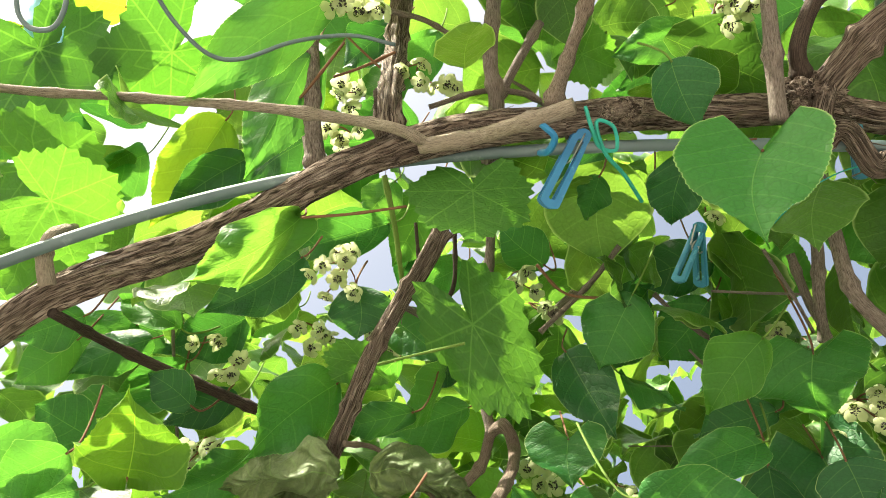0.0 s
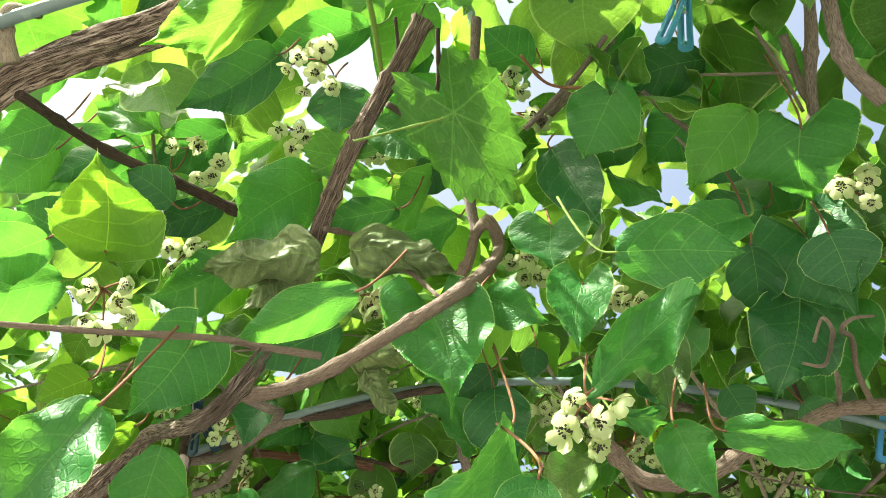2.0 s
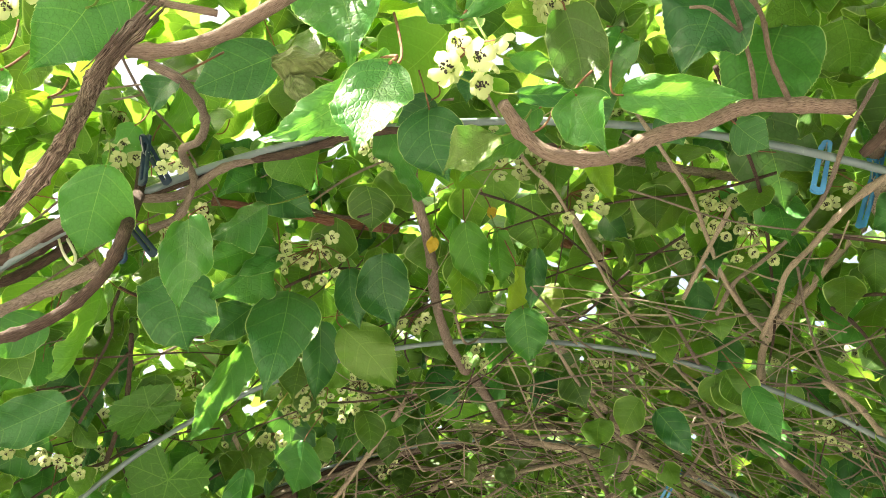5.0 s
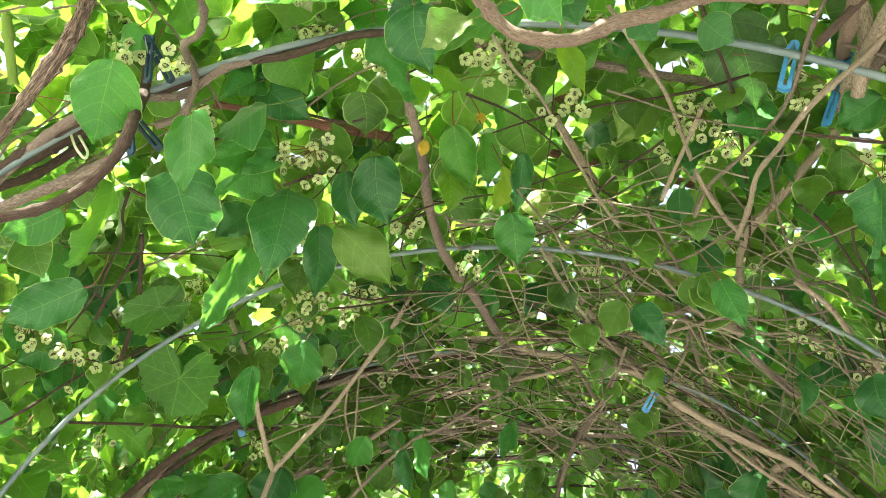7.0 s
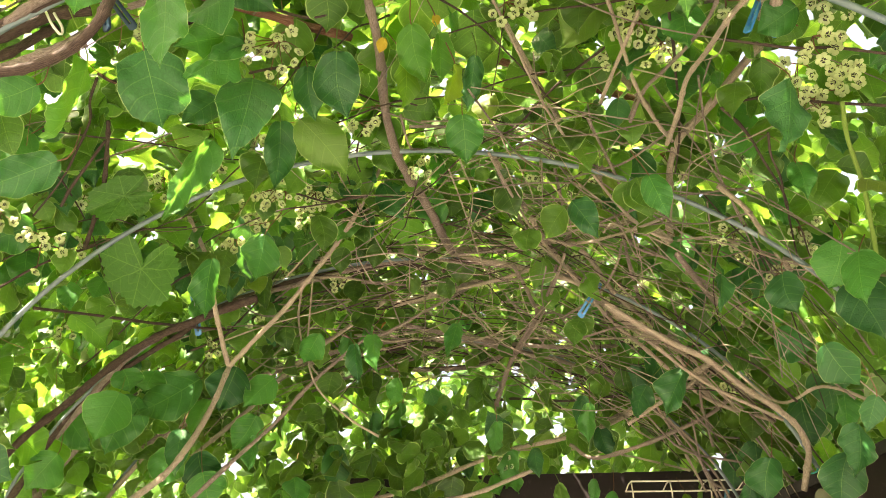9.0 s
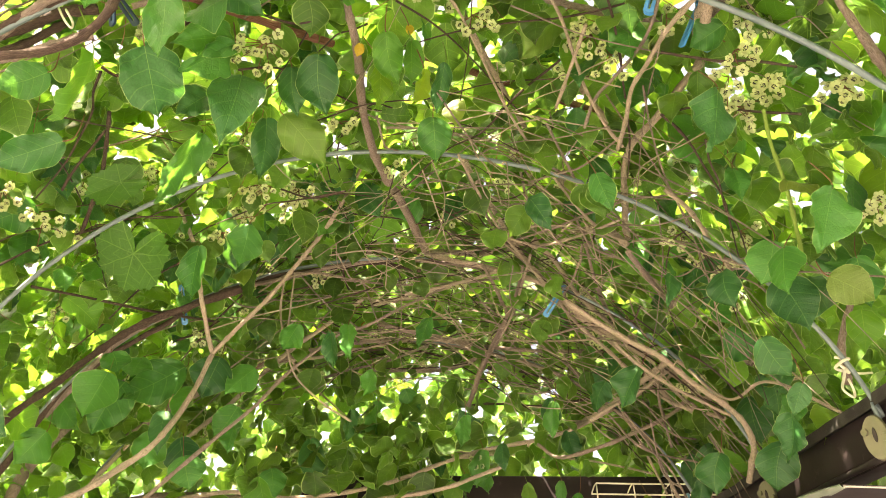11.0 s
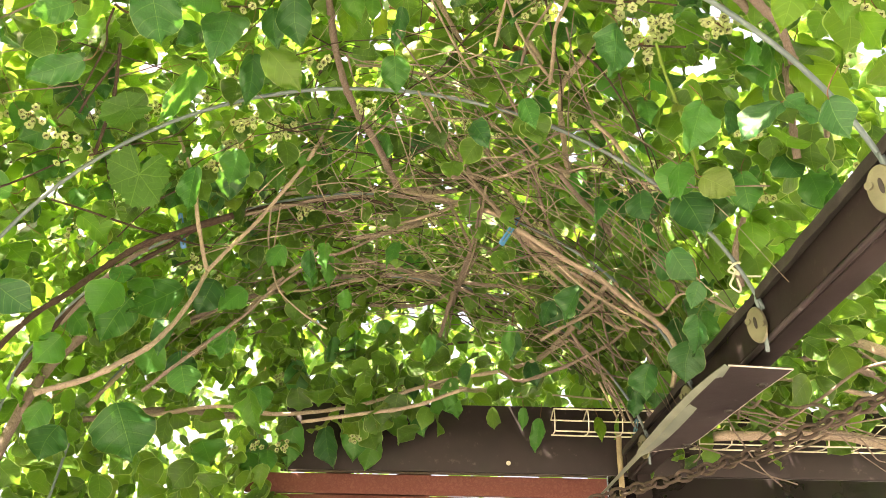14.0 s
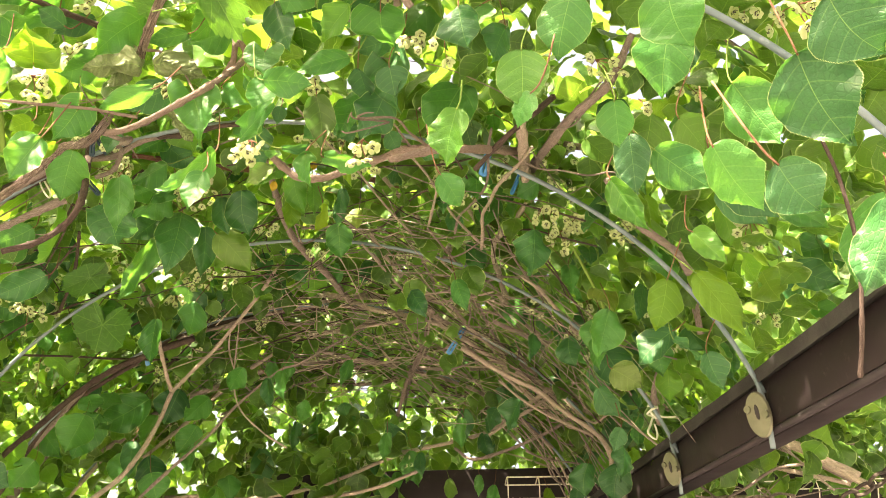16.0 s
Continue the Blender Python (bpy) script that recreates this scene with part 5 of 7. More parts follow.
leaf(vine_a, (0.211, 0.560, 2.000), (0.250, 0.555, 1.969), 0.033, turn=10)
leaf(vine_a, (0.435, 0.603, 2.022), (0.396, 0.620, 1.943), 0.063, deep=True, fold=0.1, droop=0.1, turn=8)
leaf(vine_a, (0.442, 0.576, 2.049), (0.457, 0.588, 1.974), 0.067, heart=True, deep=True, fold=0.15)
leaf(vine_a, (0.398, 0.566, 2.037), (0.408, 0.618, 2.018), 0.040, deep=True, fold=0.3)
leaf(vine_a, (-0.084, 0.554, 2.036), (-0.143, 0.537, 2.003), 0.049, turn=6)
leaf(vine_a, (-0.131, 0.500, 2.034), (-0.086, 0.535, 2.037), 0.050, turn=6)
leaf(vine_a, (0.138, 0.502, 1.959), (0.064, 0.517, 1.938), 0.031, fold=-0.2, droop=0.35, curl=0.4)
leaf(vine_a, (0.038, 0.517, 1.937), (0.007, 0.524, 1.894), 0.046, heart=True, fold=0.2)
leaf(vine_a, (0.221, 0.526, 1.878), (0.161, 0.503, 1.808), 0.036, fold=0.12)
leaf(vine_a, (0.228, 0.465, 1.813), (0.215, 0.461, 1.760), 0.034, fold=0.15)
leaf(vine_a, (0.275, 0.630, 1.914), (0.235, 0.636, 1.890), 0.032, turn=15)
leaf(vine_a, (0.324, 0.601, 1.918), (0.336, 0.593, 1.860), 0.038, fold=0.15, turn=5)
leaf(vine_a, (0.350, 0.594, 1.908), (0.417, 0.576, 1.880), 0.030, fold=0.2, turn=20)
leaf(vine_a, (0.287, 0.614, 1.936), (0.327, 0.630, 1.951), 0.016, turn=20)
leaf(vine_a, (0.330, 0.632, 2.038), (0.337, 0.656, 1.959), 0.047, deep=True)
leaf(vine_a, (-0.016, 0.535, 1.911), (-0.038, 0.533, 1.862), 0.041, fold=0.2)
leaf(vine_b, (-0.074, 0.747, 2.020), (-0.096, 0.783, 1.947), 0.067, turn=10)
leaf(vine_b, (-0.030, 0.833, 2.021), (-0.019, 0.828, 1.911), 0.051, turn=6)
leaf(vine_b, (-0.090, 0.928, 2.023), (-0.103, 1.047, 1.987), 0.093, turn=8)
leaf(vine_b, (0.004, 1.004, 2.103), (-0.057, 0.935, 2.031), 0.059)
leaf(vine_b, (0.007, 0.999, 2.086), (-0.054, 0.975, 2.014), 0.054)
leaf(vine_b, (0.019, 1.022, 2.047), (0.012, 0.995, 1.900), 0.080, deep=True, fold=0.12, turn=5)
leaf(vine_b, (0.125, 1.043, 2.106), (0.136, 1.097, 2.029), 0.069, deep=True, fold=0.12, turn=4)
leaf(vine_b, (0.077, 1.078, 2.111), (0.085, 1.123, 2.046), 0.048, deep=True)
leaf(vine_b, (0.230, 1.015, 2.126), (0.248, 1.064, 2.061), 0.051, light=True, turn=6)
leaf(vine_b, (0.268, 1.034, 2.122), (0.267, 1.058, 2.056), 0.037, light=True)
leaf(vine_b, (0.217, 1.060, 2.100), (0.207, 1.099, 2.041), 0.046, young_sunlit=True)
leaf(vine_b, (0.288, 1.036, 2.070), (0.271, 1.049, 2.014), 0.032, young_sunlit=True)
leaf(vine_b, (0.319, 1.103, 2.140), (0.304, 1.149, 2.073), 0.034, deep=True)
leaf(vine_b, (0.297, 1.213, 2.114), (0.301, 1.253, 2.046), 0.063, fold=0.15, turn=3)
leaf(vine_b, (0.149, 0.878, 2.176), (0.190, 0.945, 2.113), 0.059)
leaf(vine_b, (0.565, 0.917, 2.185), (0.593, 0.989, 2.091), 0.095, deep=True, fold=0.1, turn=5)
leaf(vine_b, (0.510, 1.034, 2.185), (0.440, 1.090, 2.134), 0.069)
leaf(vine_b, (0.062, 1.120, 2.049), (0.127, 1.172, 1.982), 0.070)
leaf(vine_b, (0.010, 1.210, 2.110), (-0.000, 1.244, 2.003), 0.053)
leaf(vine_c, (-0.147, 1.611, 2.161), (-0.162, 1.721, 2.058), 0.100, deep=True, fold=0.1, turn=4)
leaf(vine_c, (-0.111, 1.708, 2.212), (-0.098, 1.816, 2.119), 0.071, deep=True)
leaf(vine_c, (-0.202, 1.702, 2.165), (-0.237, 1.834, 2.055), 0.072)
lobed(grape, (-0.281, 1.453, 1.992), (-0.334, 1.552, 1.920), 0.140)
leaf(vine_b, (0.553, 1.249, 2.161), (0.556, 1.282, 2.105), 0.043, deep=True)
leaf(vine_b, (0.599, 1.388, 2.151), (0.621, 1.422, 2.074), 0.057, deep=True)
leaf(vine_b, (0.714, 1.236, 2.128), (0.759, 1.266, 2.044), 0.083)
leaf(vine_c, (0.030, 2.180, 2.136), (0.029, 2.209, 2.038), 0.053)
leaf(vine_c, (-0.014, 2.182, 2.110), (-0.016, 2.209, 2.015), 0.053)
leaf(vine_c, (0.265, 2.287, 2.240), (0.265, 2.328, 2.117), 0.078)
leaf(vine_b, (-0.012, 0.949, 2.169), (0.054, 0.984, 2.124), 0.055)
leaf(vine_b, (0.085, 0.971, 2.239), (-0.004, 0.952, 2.199), 0.061)
leaf(vine_b, (0.215, 0.749, 2.060), (0.229, 0.781, 2.000), 0.062, deep=True, fold=0.15, turn=5)
leaf(vine_a, (0.295, 0.638, 1.922), (0.246, 0.640, 1.889), 0.027, light=True, turn=10)
leaf(vine_a, (0.130, 0.507, 2.272), (0.036, 0.516, 2.246), 0.047, turn=12)
leaf(vine_a, (0.266, 0.543, 2.244), (0.228, 0.515, 2.269), 0.045)
leaf(vine_a, (0.360, 0.505, 2.291), (0.288, 0.546, 2.277), 0.059)
leaf(vine_a, (0.365, 0.551, 2.320), (0.312, 0.598, 2.296), 0.052)
leaf(vine_a, (0.327, 0.455, 2.294), (0.278, 0.475, 2.267), 0.036, deep=True)
leaf(vine_a, (0.301, 0.424, 2.200), (0.290, 0.453, 2.183), 0.030)
leaf(vine_a, (0.394, 0.359, 2.302), (0.326, 0.380, 2.311), 0.039)
leaf(vine_a, (0.398, 0.399, 2.352), (0.341, 0.431, 2.351), 0.033)
lobed(grape, (0.297, 0.375, 2.318), (0.335, 0.391, 2.304), 0.052)
leaf(vine_a, (0.426, 0.402, 2.387), (0.472, 0.426, 2.359), 0.042)
leaf(vine_a, (0.532, 0.401, 2.244), (0.503, 0.427, 2.246), 0.048)
leaf(vine_a, (0.144, 0.364, 2.372), (0.096, 0.394, 2.354), 0.043, deep=True)
leaf(vine_a, (0.073, 0.417, 2.270), (0.020, 0.442, 2.242), 0.039, deep=True)
leaf(vine_a, (-0.134, 0.546, 2.184), (-0.177, 0.555, 2.143), 0.043)
leaf(vine_a, (-0.076, 0.558, 2.193), (-0.138, 0.558, 2.155), 0.040)
leaf(vine_a, (-0.063, 0.592, 2.226), (-0.122, 0.557, 2.226), 0.039)
leaf(vine_a, (-0.056, 0.580, 2.152), (-0.139, 0.560, 2.120), 0.031)
leaf(vine_a, (-0.072, 0.506, 2.029), (-0.112, 0.501, 2.000), 0.047)
leaf(vine_a, (-0.010, 0.612, 2.172), (-0.070, 0.611, 2.142), 0.034)
leaf(vine_a, (0.192, 0.663, 2.191), (0.113, 0.674, 2.170), 0.044)
leaf(vine_a, (0.195, 0.600, 2.198), (0.154, 0.621, 2.175), 0.038, deep=True)
leaf(vine_a, (0.319, 0.595, 2.160), (0.369, 0.610, 2.128), 0.023)
leaf(vine_a, (0.452, 0.633, 2.142), (0.385, 0.660, 2.142), 0.051, deep=True)
leaf(vine_a, (0.443, 0.550, 2.027), (0.451, 0.572, 1.990), 0.053, deep=True)
leaf(vine_a, (0.537, 0.523, 2.296), (0.573, 0.565, 2.242), 0.065)
leaf(vine_b, (-0.355, 1.164, 2.071), (-0.409, 1.164, 2.005), 0.075)
leaf(vine_b, (-0.367, 1.272, 2.100), (-0.405, 1.286, 2.031), 0.081)
leaf(vine_b, (-0.156, 0.927, 2.006), (-0.206, 0.954, 1.915), 0.065, light=True)
leaf(vine_b, (-0.205, 0.920, 1.969), (-0.260, 0.904, 1.931), 0.051)
leaf(vine_b, (-0.406, 1.305, 1.991), (-0.469, 1.284, 1.944), 0.071)
leaf(vine_b, (-0.099, 1.224, 2.088), (-0.164, 1.233, 1.952), 0.052)
leaf(vine_b, (-0.048, 1.092, 2.071), (-0.095, 1.082, 2.018), 0.051)
leaf(vine_b, (0.687, 0.919, 2.139), (0.723, 0.927, 2.108), 0.052)
leaf(vine_b, (0.700, 0.920, 2.047), (0.659, 0.952, 2.034), 0.049)
leaf(vine_b, (0.845, 1.500, 1.997), (0.865, 1.519, 1.924), 0.079, deep=True)
leaf(vine_c, (0.825, 1.601, 2.051), (0.828, 1.636, 1.957), 0.070, deep=True)
leaf(vine_c, (0.793, 1.615, 2.048), (0.806, 1.638, 1.975), 0.045)
leaf(vine_b, (0.836, 1.333, 2.105), (0.810, 1.374, 2.049), 0.069, deep=True)
leaf(vine_c, (0.193, 1.676, 2.325), (0.219, 1.713, 2.261), 0.054, deep=True)
leaf(vine_c, (0.059, 1.626, 2.176), (0.106, 1.657, 2.126), 0.067, deep=True)
leaf(vine_c, (-0.333, 1.981, 1.931), (-0.470, 1.954, 1.839), 0.115)
leaf(vine_c, (-0.254, 1.997, 1.962), (-0.294, 2.014, 1.859), 0.107, deep=True)
leaf(vine_c, (-0.365, 2.116, 1.788), (-0.328, 2.145, 1.697), 0.097)
leaf(vine_c, (0.106, 2.427, 1.980), (0.098, 2.456, 1.859), 0.066)
leaf(vine_c, (0.185, 2.422, 2.016), (0.223, 2.452, 1.905), 0.073)
leaf(vine_c, (0.026, 2.426, 1.955), (0.014, 2.447, 1.861), 0.053)
leaf(vine_c, (-0.080, 2.383, 1.856), (-0.061, 2.409, 1.731), 0.084, deep=True)
leaf(vine_c, (-0.183, 2.380, 1.771), (-0.173, 2.396, 1.684), 0.084)
leaf(vine_c, (0.757, 2.109, 2.014), (0.793, 2.139, 1.882), 0.080, deep=True)
leaf(vine_c, (0.725, 2.126, 1.984), (0.705, 2.158, 1.889), 0.071, deep=True)
leaf(vine_c, (0.611, 2.362, 1.972), (0.614, 2.388, 1.865), 0.061)
leaf(vine_b, (0.866, 1.516, 2.007), (0.879, 1.546, 1.925), 0.074, deep=True)
leaf(vine_b, (0.862, 1.268, 1.901), (0.842, 1.306, 1.838), 0.082)
leaf(vine_b, (0.867, 1.292, 1.842), (0.907, 1.304, 1.754), 0.087, deep=True)
leaf(vine_c, (0.915, 1.706, 1.916), (0.983, 1.696, 1.860), 0.071, deep=True)
leaf(vine_c, (1.040, 1.838, 1.871), (1.055, 1.858, 1.771), 0.088, deep=True)
leaf(vine_c, (1.019, 1.913, 1.837), (1.033, 1.932, 1.728), 0.096, deep=True)
leaf(vine_c, (0.829, 1.674, 2.075), (0.832, 1.708, 1.996), 0.047, young_sunlit=True)
leaf(vine_c, (0.876, 1.712, 2.082), (0.892, 1.749, 1.979), 0.071, deep=True)
leaf(vine_c, (1.037, 2.293, 1.825), (1.035, 2.317, 1.695), 0.097, deep=True)
leaf(vine_c, (1.009, 2.360, 1.807), (0.991, 2.383, 1.709), 0.073, deep=True)
leaf(vine_c, (1.052, 1.719, 1.865), (1.020, 1.755, 1.796), 0.056)
leaf(vine_c, (0.825, 1.834, 2.106), (0.827, 1.872, 2.012), 0.075, deep=True)
leaf(vine_c, (0.864, 2.191, 2.008), (0.889, 2.216, 1.895), 0.077, deep=True)
leaf(vine_c, (0.905, 2.045, 2.076), (0.927, 2.075, 1.969), 0.068, deep=True)
leaf(vine_c, (0.421, 2.609, 1.881), (0.399, 2.631, 1.769), 0.074)
leaf(vine_c, (0.683, 2.569, 1.933), (0.709, 2.584, 1.844), 0.070)
leaf(vine_b, (0.809, 0.955, 1.808), (0.783, 0.972, 1.724), 0.060)
leaf(vine_b, (0.883, 0.852, 1.732), (0.829, 0.887, 1.684), 0.069, deep=True)
leaf(vine_b, (0.868, 0.811, 1.705), (0.914, 0.809, 1.668), 0.051, deep=True)
leaf(vine_b, (0.897, 0.758, 1.667), (0.919, 0.768, 1.613), 0.048, deep=True)
leaf(vine_a, (0.804, 0.599, 1.718), (0.789, 0.631, 1.658), 0.046, young_sunlit=True)
leaf(vine_a, (0.821, 0.541, 1.702), (0.874, 0.554, 1.624), 0.044, young_sunlit=True)
leaf(vine_b, (0.821, 1.039, 1.725), (0.873, 1.037, 1.688), 0.057, deep=True)
leaf(vine_a, (0.700, 0.130, 1.631), (0.736, 0.147, 1.585), 0.048)
leaf(vine_a, (0.730, 0.350, 1.763), (0.785, 0.359, 1.721), 0.051)
leaf(vine_a, (0.704, 0.051, 1.569), (0.728, 0.059, 1.540), 0.039, deep=True)
leaf(vine_a, (0.860, 0.524, 1.808), (0.919, 0.526, 1.758), 0.044)
leaf(vine_a, (0.957, 0.584, 1.839), (1.023, 0.582, 1.780), 0.048)
leaf(vine_b, (0.690, 0.957, 1.968), (0.682, 0.998, 1.891), 0.083, deep=True)
leaf(vine_a, (0.749, 0.474, 1.849), (0.742, 0.515, 1.794), 0.040, deep=True)
leaf(vine_a, (0.523, 0.282, 1.771), (0.512, 0.319, 1.727), 0.047, light=True, fold=0.2)
leaf(vine_a, (0.594, 0.268, 1.778), (0.581, 0.292, 1.754), 0.043)
leaf(vine_a, (0.508, 0.436, 1.787), (0.531, 0.458, 1.755), 0.033)
leaf(vine_b, (0.190, 1.039, 2.124), (0.183, 1.052, 2.107), 0.016, faded=0)
leaf(vine_c, (0.077, 2.281, 2.175), (0.061, 2.293, 2.133), 0.034, faded=1)
leaf(vine_b, (0.261, 1.055, 2.176), (0.262, 1.066, 2.163), 0.017, faded=0)
leaf(vine_c, (-0.128, 2.711, 1.749), (-0.144, 2.743, 1.588), 0.096)
leaf(vine_c, (-0.023, 2.731, 1.736), (0.013, 2.766, 1.595), 0.104)
leaf(vine_c, (0.094, 2.733, 1.786), (0.076, 2.769, 1.619), 0.112)
leaf(vine_c, (0.197, 2.734, 1.811), (0.231, 2.763, 1.702), 0.100, light=True)
leaf(vine_c, (0.154, 2.756, 1.711), (0.119, 2.778, 1.591), 0.092, light=True)
leaf(vine_c, (0.284, 2.734, 1.824), (0.320, 2.764, 1.711), 0.092)
leaf(vine_c, (0.417, 2.724, 1.862), (0.444, 2.748, 1.771), 0.080)
leaf(vine_c, (0.669, 2.673, 1.800), (0.664, 2.693, 1.722), 0.039)
leaf(vine_c, (0.724, 2.676, 1.763), (0.706, 2.704, 1.651), 0.051)
leaf(vine_c, (-0.180, 2.233, 1.718), (-0.135, 2.275, 1.596), 0.081, light=True)
leaf(vine_c, (-0.335, 2.076, 1.733), (-0.316, 2.105, 1.656), 0.097)
leaf(vine_b, (-0.417, 1.272, 1.619), (-0.360, 1.319, 1.584), 0.070, deep=True)
leaf(vine_c, (-0.447, 1.965, 1.593), (-0.395, 2.017, 1.452), 0.170)
leaf(vine_b, (-0.052, 1.404, 2.010), (-0.073, 1.442, 1.939), 0.081)
leaf(vine_c, (0.744, 1.781, 1.867), (0.703, 1.827, 1.775), 0.073, deep=True)
leaf(vine_c, (0.678, 1.855, 1.853), (0.657, 1.884, 1.789), 0.066, deep=True)
leaf(vine_c, (0.592, 2.124, 1.888), (0.586, 2.158, 1.797), 0.048)
leaf(vine_c, (0.929, 1.907, 1.704), (0.918, 1.937, 1.615), 0.080, deep=True)
leaf(vine_b, (0.941, 1.520, 1.684), (0.932, 1.554, 1.600), 0.069, deep=True)
leaf(vine_c, (0.945, 1.589, 1.649), (0.930, 1.622, 1.563), 0.081, deep=True)
leaf(vine_b, (0.902, 1.361, 1.687), (0.887, 1.387, 1.639), 0.040)
leaf(vine_b, (0.878, 1.436, 1.794), (0.926, 1.450, 1.727), 0.072, deep=True)
leaf(vine_c, (0.919, 2.029, 1.669), (0.906, 2.051, 1.602), 0.053, deep=True)
leaf(vine_a, (0.173, 0.552, 2.407), (0.117, 0.625, 2.360), 0.068, light=True)
leaf(vine_a, (0.105, 0.527, 2.414), (0.051, 0.556, 2.390), 0.062)
leaf(vine_a, (0.170, 0.620, 2.415), (0.114, 0.672, 2.375), 0.060)
leaf(vine_a, (-0.077, 0.591, 2.317), (-0.136, 0.597, 2.285), 0.051)
leaf(vine_a, (0.010, 0.671, 2.356), (-0.045, 0.688, 2.325), 0.057, light=True)
leaf(vine_b, (0.116, 0.731, 2.330), (0.076, 0.754, 2.303), 0.051, light=True)
leaf(vine_a, (0.151, 0.422, 2.413), (0.100, 0.440, 2.400), 0.048)
leaf(vine_a, (0.182, 0.401, 2.445), (0.144, 0.453, 2.420), 0.049)
leaf(vine_a, (0.513, 0.376, 2.388), (0.457, 0.414, 2.394), 0.061)
leaf(vine_a, (0.570, 0.383, 2.356), (0.525, 0.426, 2.360), 0.061)
leaf(vine_a, (0.542, 0.440, 2.393), (0.485, 0.477, 2.400), 0.057)
leaf(vine_a, (0.409, 0.397, 2.462), (0.361, 0.423, 2.463), 0.051)
leaf(vine_a, (0.283, 0.400, 2.462), (0.251, 0.440, 2.449), 0.050)
leaf(vine_a, (0.131, 0.518, 2.360), (0.095, 0.551, 2.334), 0.045, light=True)
leaf(vine_a, (0.193, 0.622, 2.351), (0.120, 0.640, 2.332), 0.051)
leaf(vine_a, (0.749, 0.078, 1.672), (0.783, 0.099, 1.611), 0.062, deep=True, turn=6, fold=0.05, droop=0.05)
leaf(vine_a, (0.754, 0.035, 1.685), (0.788, 0.045, 1.645), 0.051, deep=True, turn=5)
leaf(vine_a, (0.701, 0.163, 1.811), (0.721, 0.184, 1.762), 0.067, turn=12, fold=0.1)
leaf(vine_a, (0.721, 0.218, 1.819), (0.711, 0.247, 1.752), 0.054, turn=8, fold=0.2)
leaf(vine_a, (0.588, 0.270, 1.831), (0.587, 0.289, 1.772), 0.055, light=True, turn=6, fold=0.1)
leaf(vine_a, (0.641, 0.261, 1.892), (0.628, 0.298, 1.836), 0.059, turn=10)
leaf(vine_a, (0.529, 0.292, 1.906), (0.540, 0.313, 1.865), 0.053, deep=True)
leaf(vine_a, (0.687, 0.320, 1.804), (0.693, 0.345, 1.762), 0.040, turn=10)
leaf(vine_a, (0.707, 0.352, 1.784), (0.713, 0.375, 1.722), 0.041, deep=True, turn=10)
leaf(vine_a, (0.693, 0.397, 1.755), (0.730, 0.397, 1.690), 0.033, light=True, turn=14)
leaf(vine_a, (0.817, 0.329, 1.830), (0.856, 0.333, 1.757), 0.067, turn=10)
leaf(vine_a, (0.779, 0.396, 1.832), (0.805, 0.400, 1.789), 0.054)
leaf(vine_a, (0.823, 0.417, 1.769), (0.873, 0.402, 1.706), 0.048, deep=True, turn=10)
leaf(vine_a, (0.872, 0.419, 1.769), (0.931, 0.393, 1.713), 0.038, turn=14)
leaf(vine_a, (0.788, 0.075, 1.556), (0.770, 0.109, 1.504), 0.039, deep=True, turn=8)
leaf(vine_a, (0.775, 0.404, 1.693), (0.801, 0.390, 1.649), 0.029, light=True)
leaf(vine_a, (0.285, 0.482, 1.956), (0.352, 0.474, 1.941), 0.042, fold=0.12, curl=0.1, wave=0.06, turn=6, droop=0.1)
leaf(vine_a, (0.260, 0.491, 1.872), (0.307, 0.431, 1.880), 0.031, fold=-0.12, wave=0.22, curl=0.2, droop=-0.1, turn=5)
leaf(vine_b, (0.255, 0.743, 2.096), (0.248, 0.753, 2.067), 0.026, deep=True, turn=10)
leaf(vine_b, (0.364, 0.759, 2.084), (0.370, 0.775, 2.042), 0.045, deep=True, turn=8)
leaf(vine_b, (0.215, 0.786, 2.108), (0.178, 0.792, 2.082), 0.034, deep=True, turn=10)
leaf(vine_b, (0.317, 0.790, 2.090), (0.284, 0.798, 2.068), 0.033, turn=10)
leaf(vine_b, (0.430, 0.795, 2.077), (0.446, 0.809, 2.046), 0.039, deep=True, turn=10)
leaf(vine_b, (0.489, 0.789, 2.051), (0.515, 0.794, 2.023), 0.039, deep=True, turn=10)
lobed(grape, (0.204, 0.382, 2.138), (0.204, 0.409, 2.097), 0.088)
lobed(grape, (0.191, 0.490, 2.137), (0.240, 0.549, 2.059), 0.082)
lobed(grape, (-0.202, 0.442, 2.310), (-0.086, 0.471, 2.269), 0.116)
lobed(grape, (-0.226, 0.513, 2.293), (-0.130, 0.530, 2.264), 0.105)
leaf(vine_a, (0.436, 0.578, 2.182), (0.377, 0.586, 2.126), 0.060)
leaf(vine_a, (-0.100, 0.566, 2.221), (-0.193, 0.570, 2.170), 0.056)
leaf(vine_a, (-0.049, 0.581, 2.186), (-0.112, 0.581, 2.150), 0.047)
leaf(vine_a, (0.130, 0.548, 2.193), (0.176, 0.559, 2.147), 0.043)
leaf(vine_a, (0.179, 0.610, 2.198), (0.129, 0.621, 2.133), 0.056)
leaf(vine_a, (-0.118, 0.518, 2.181), (-0.168, 0.516, 2.155), 0.042)
leaf(vine_a, (0.408, 0.448, 2.366), (0.321, 0.441, 2.353), 0.058)
leaf(vine_a, (0.340, 0.483, 2.300), (0.290, 0.486, 2.265), 0.046)
leaf(vine_a, (-0.009, 0.586, 2.247), (-0.078, 0.594, 2.216), 0.053)
leaf(vine_a, (0.222, 0.622, 2.070), (0.259, 0.627, 2.027), 0.033)
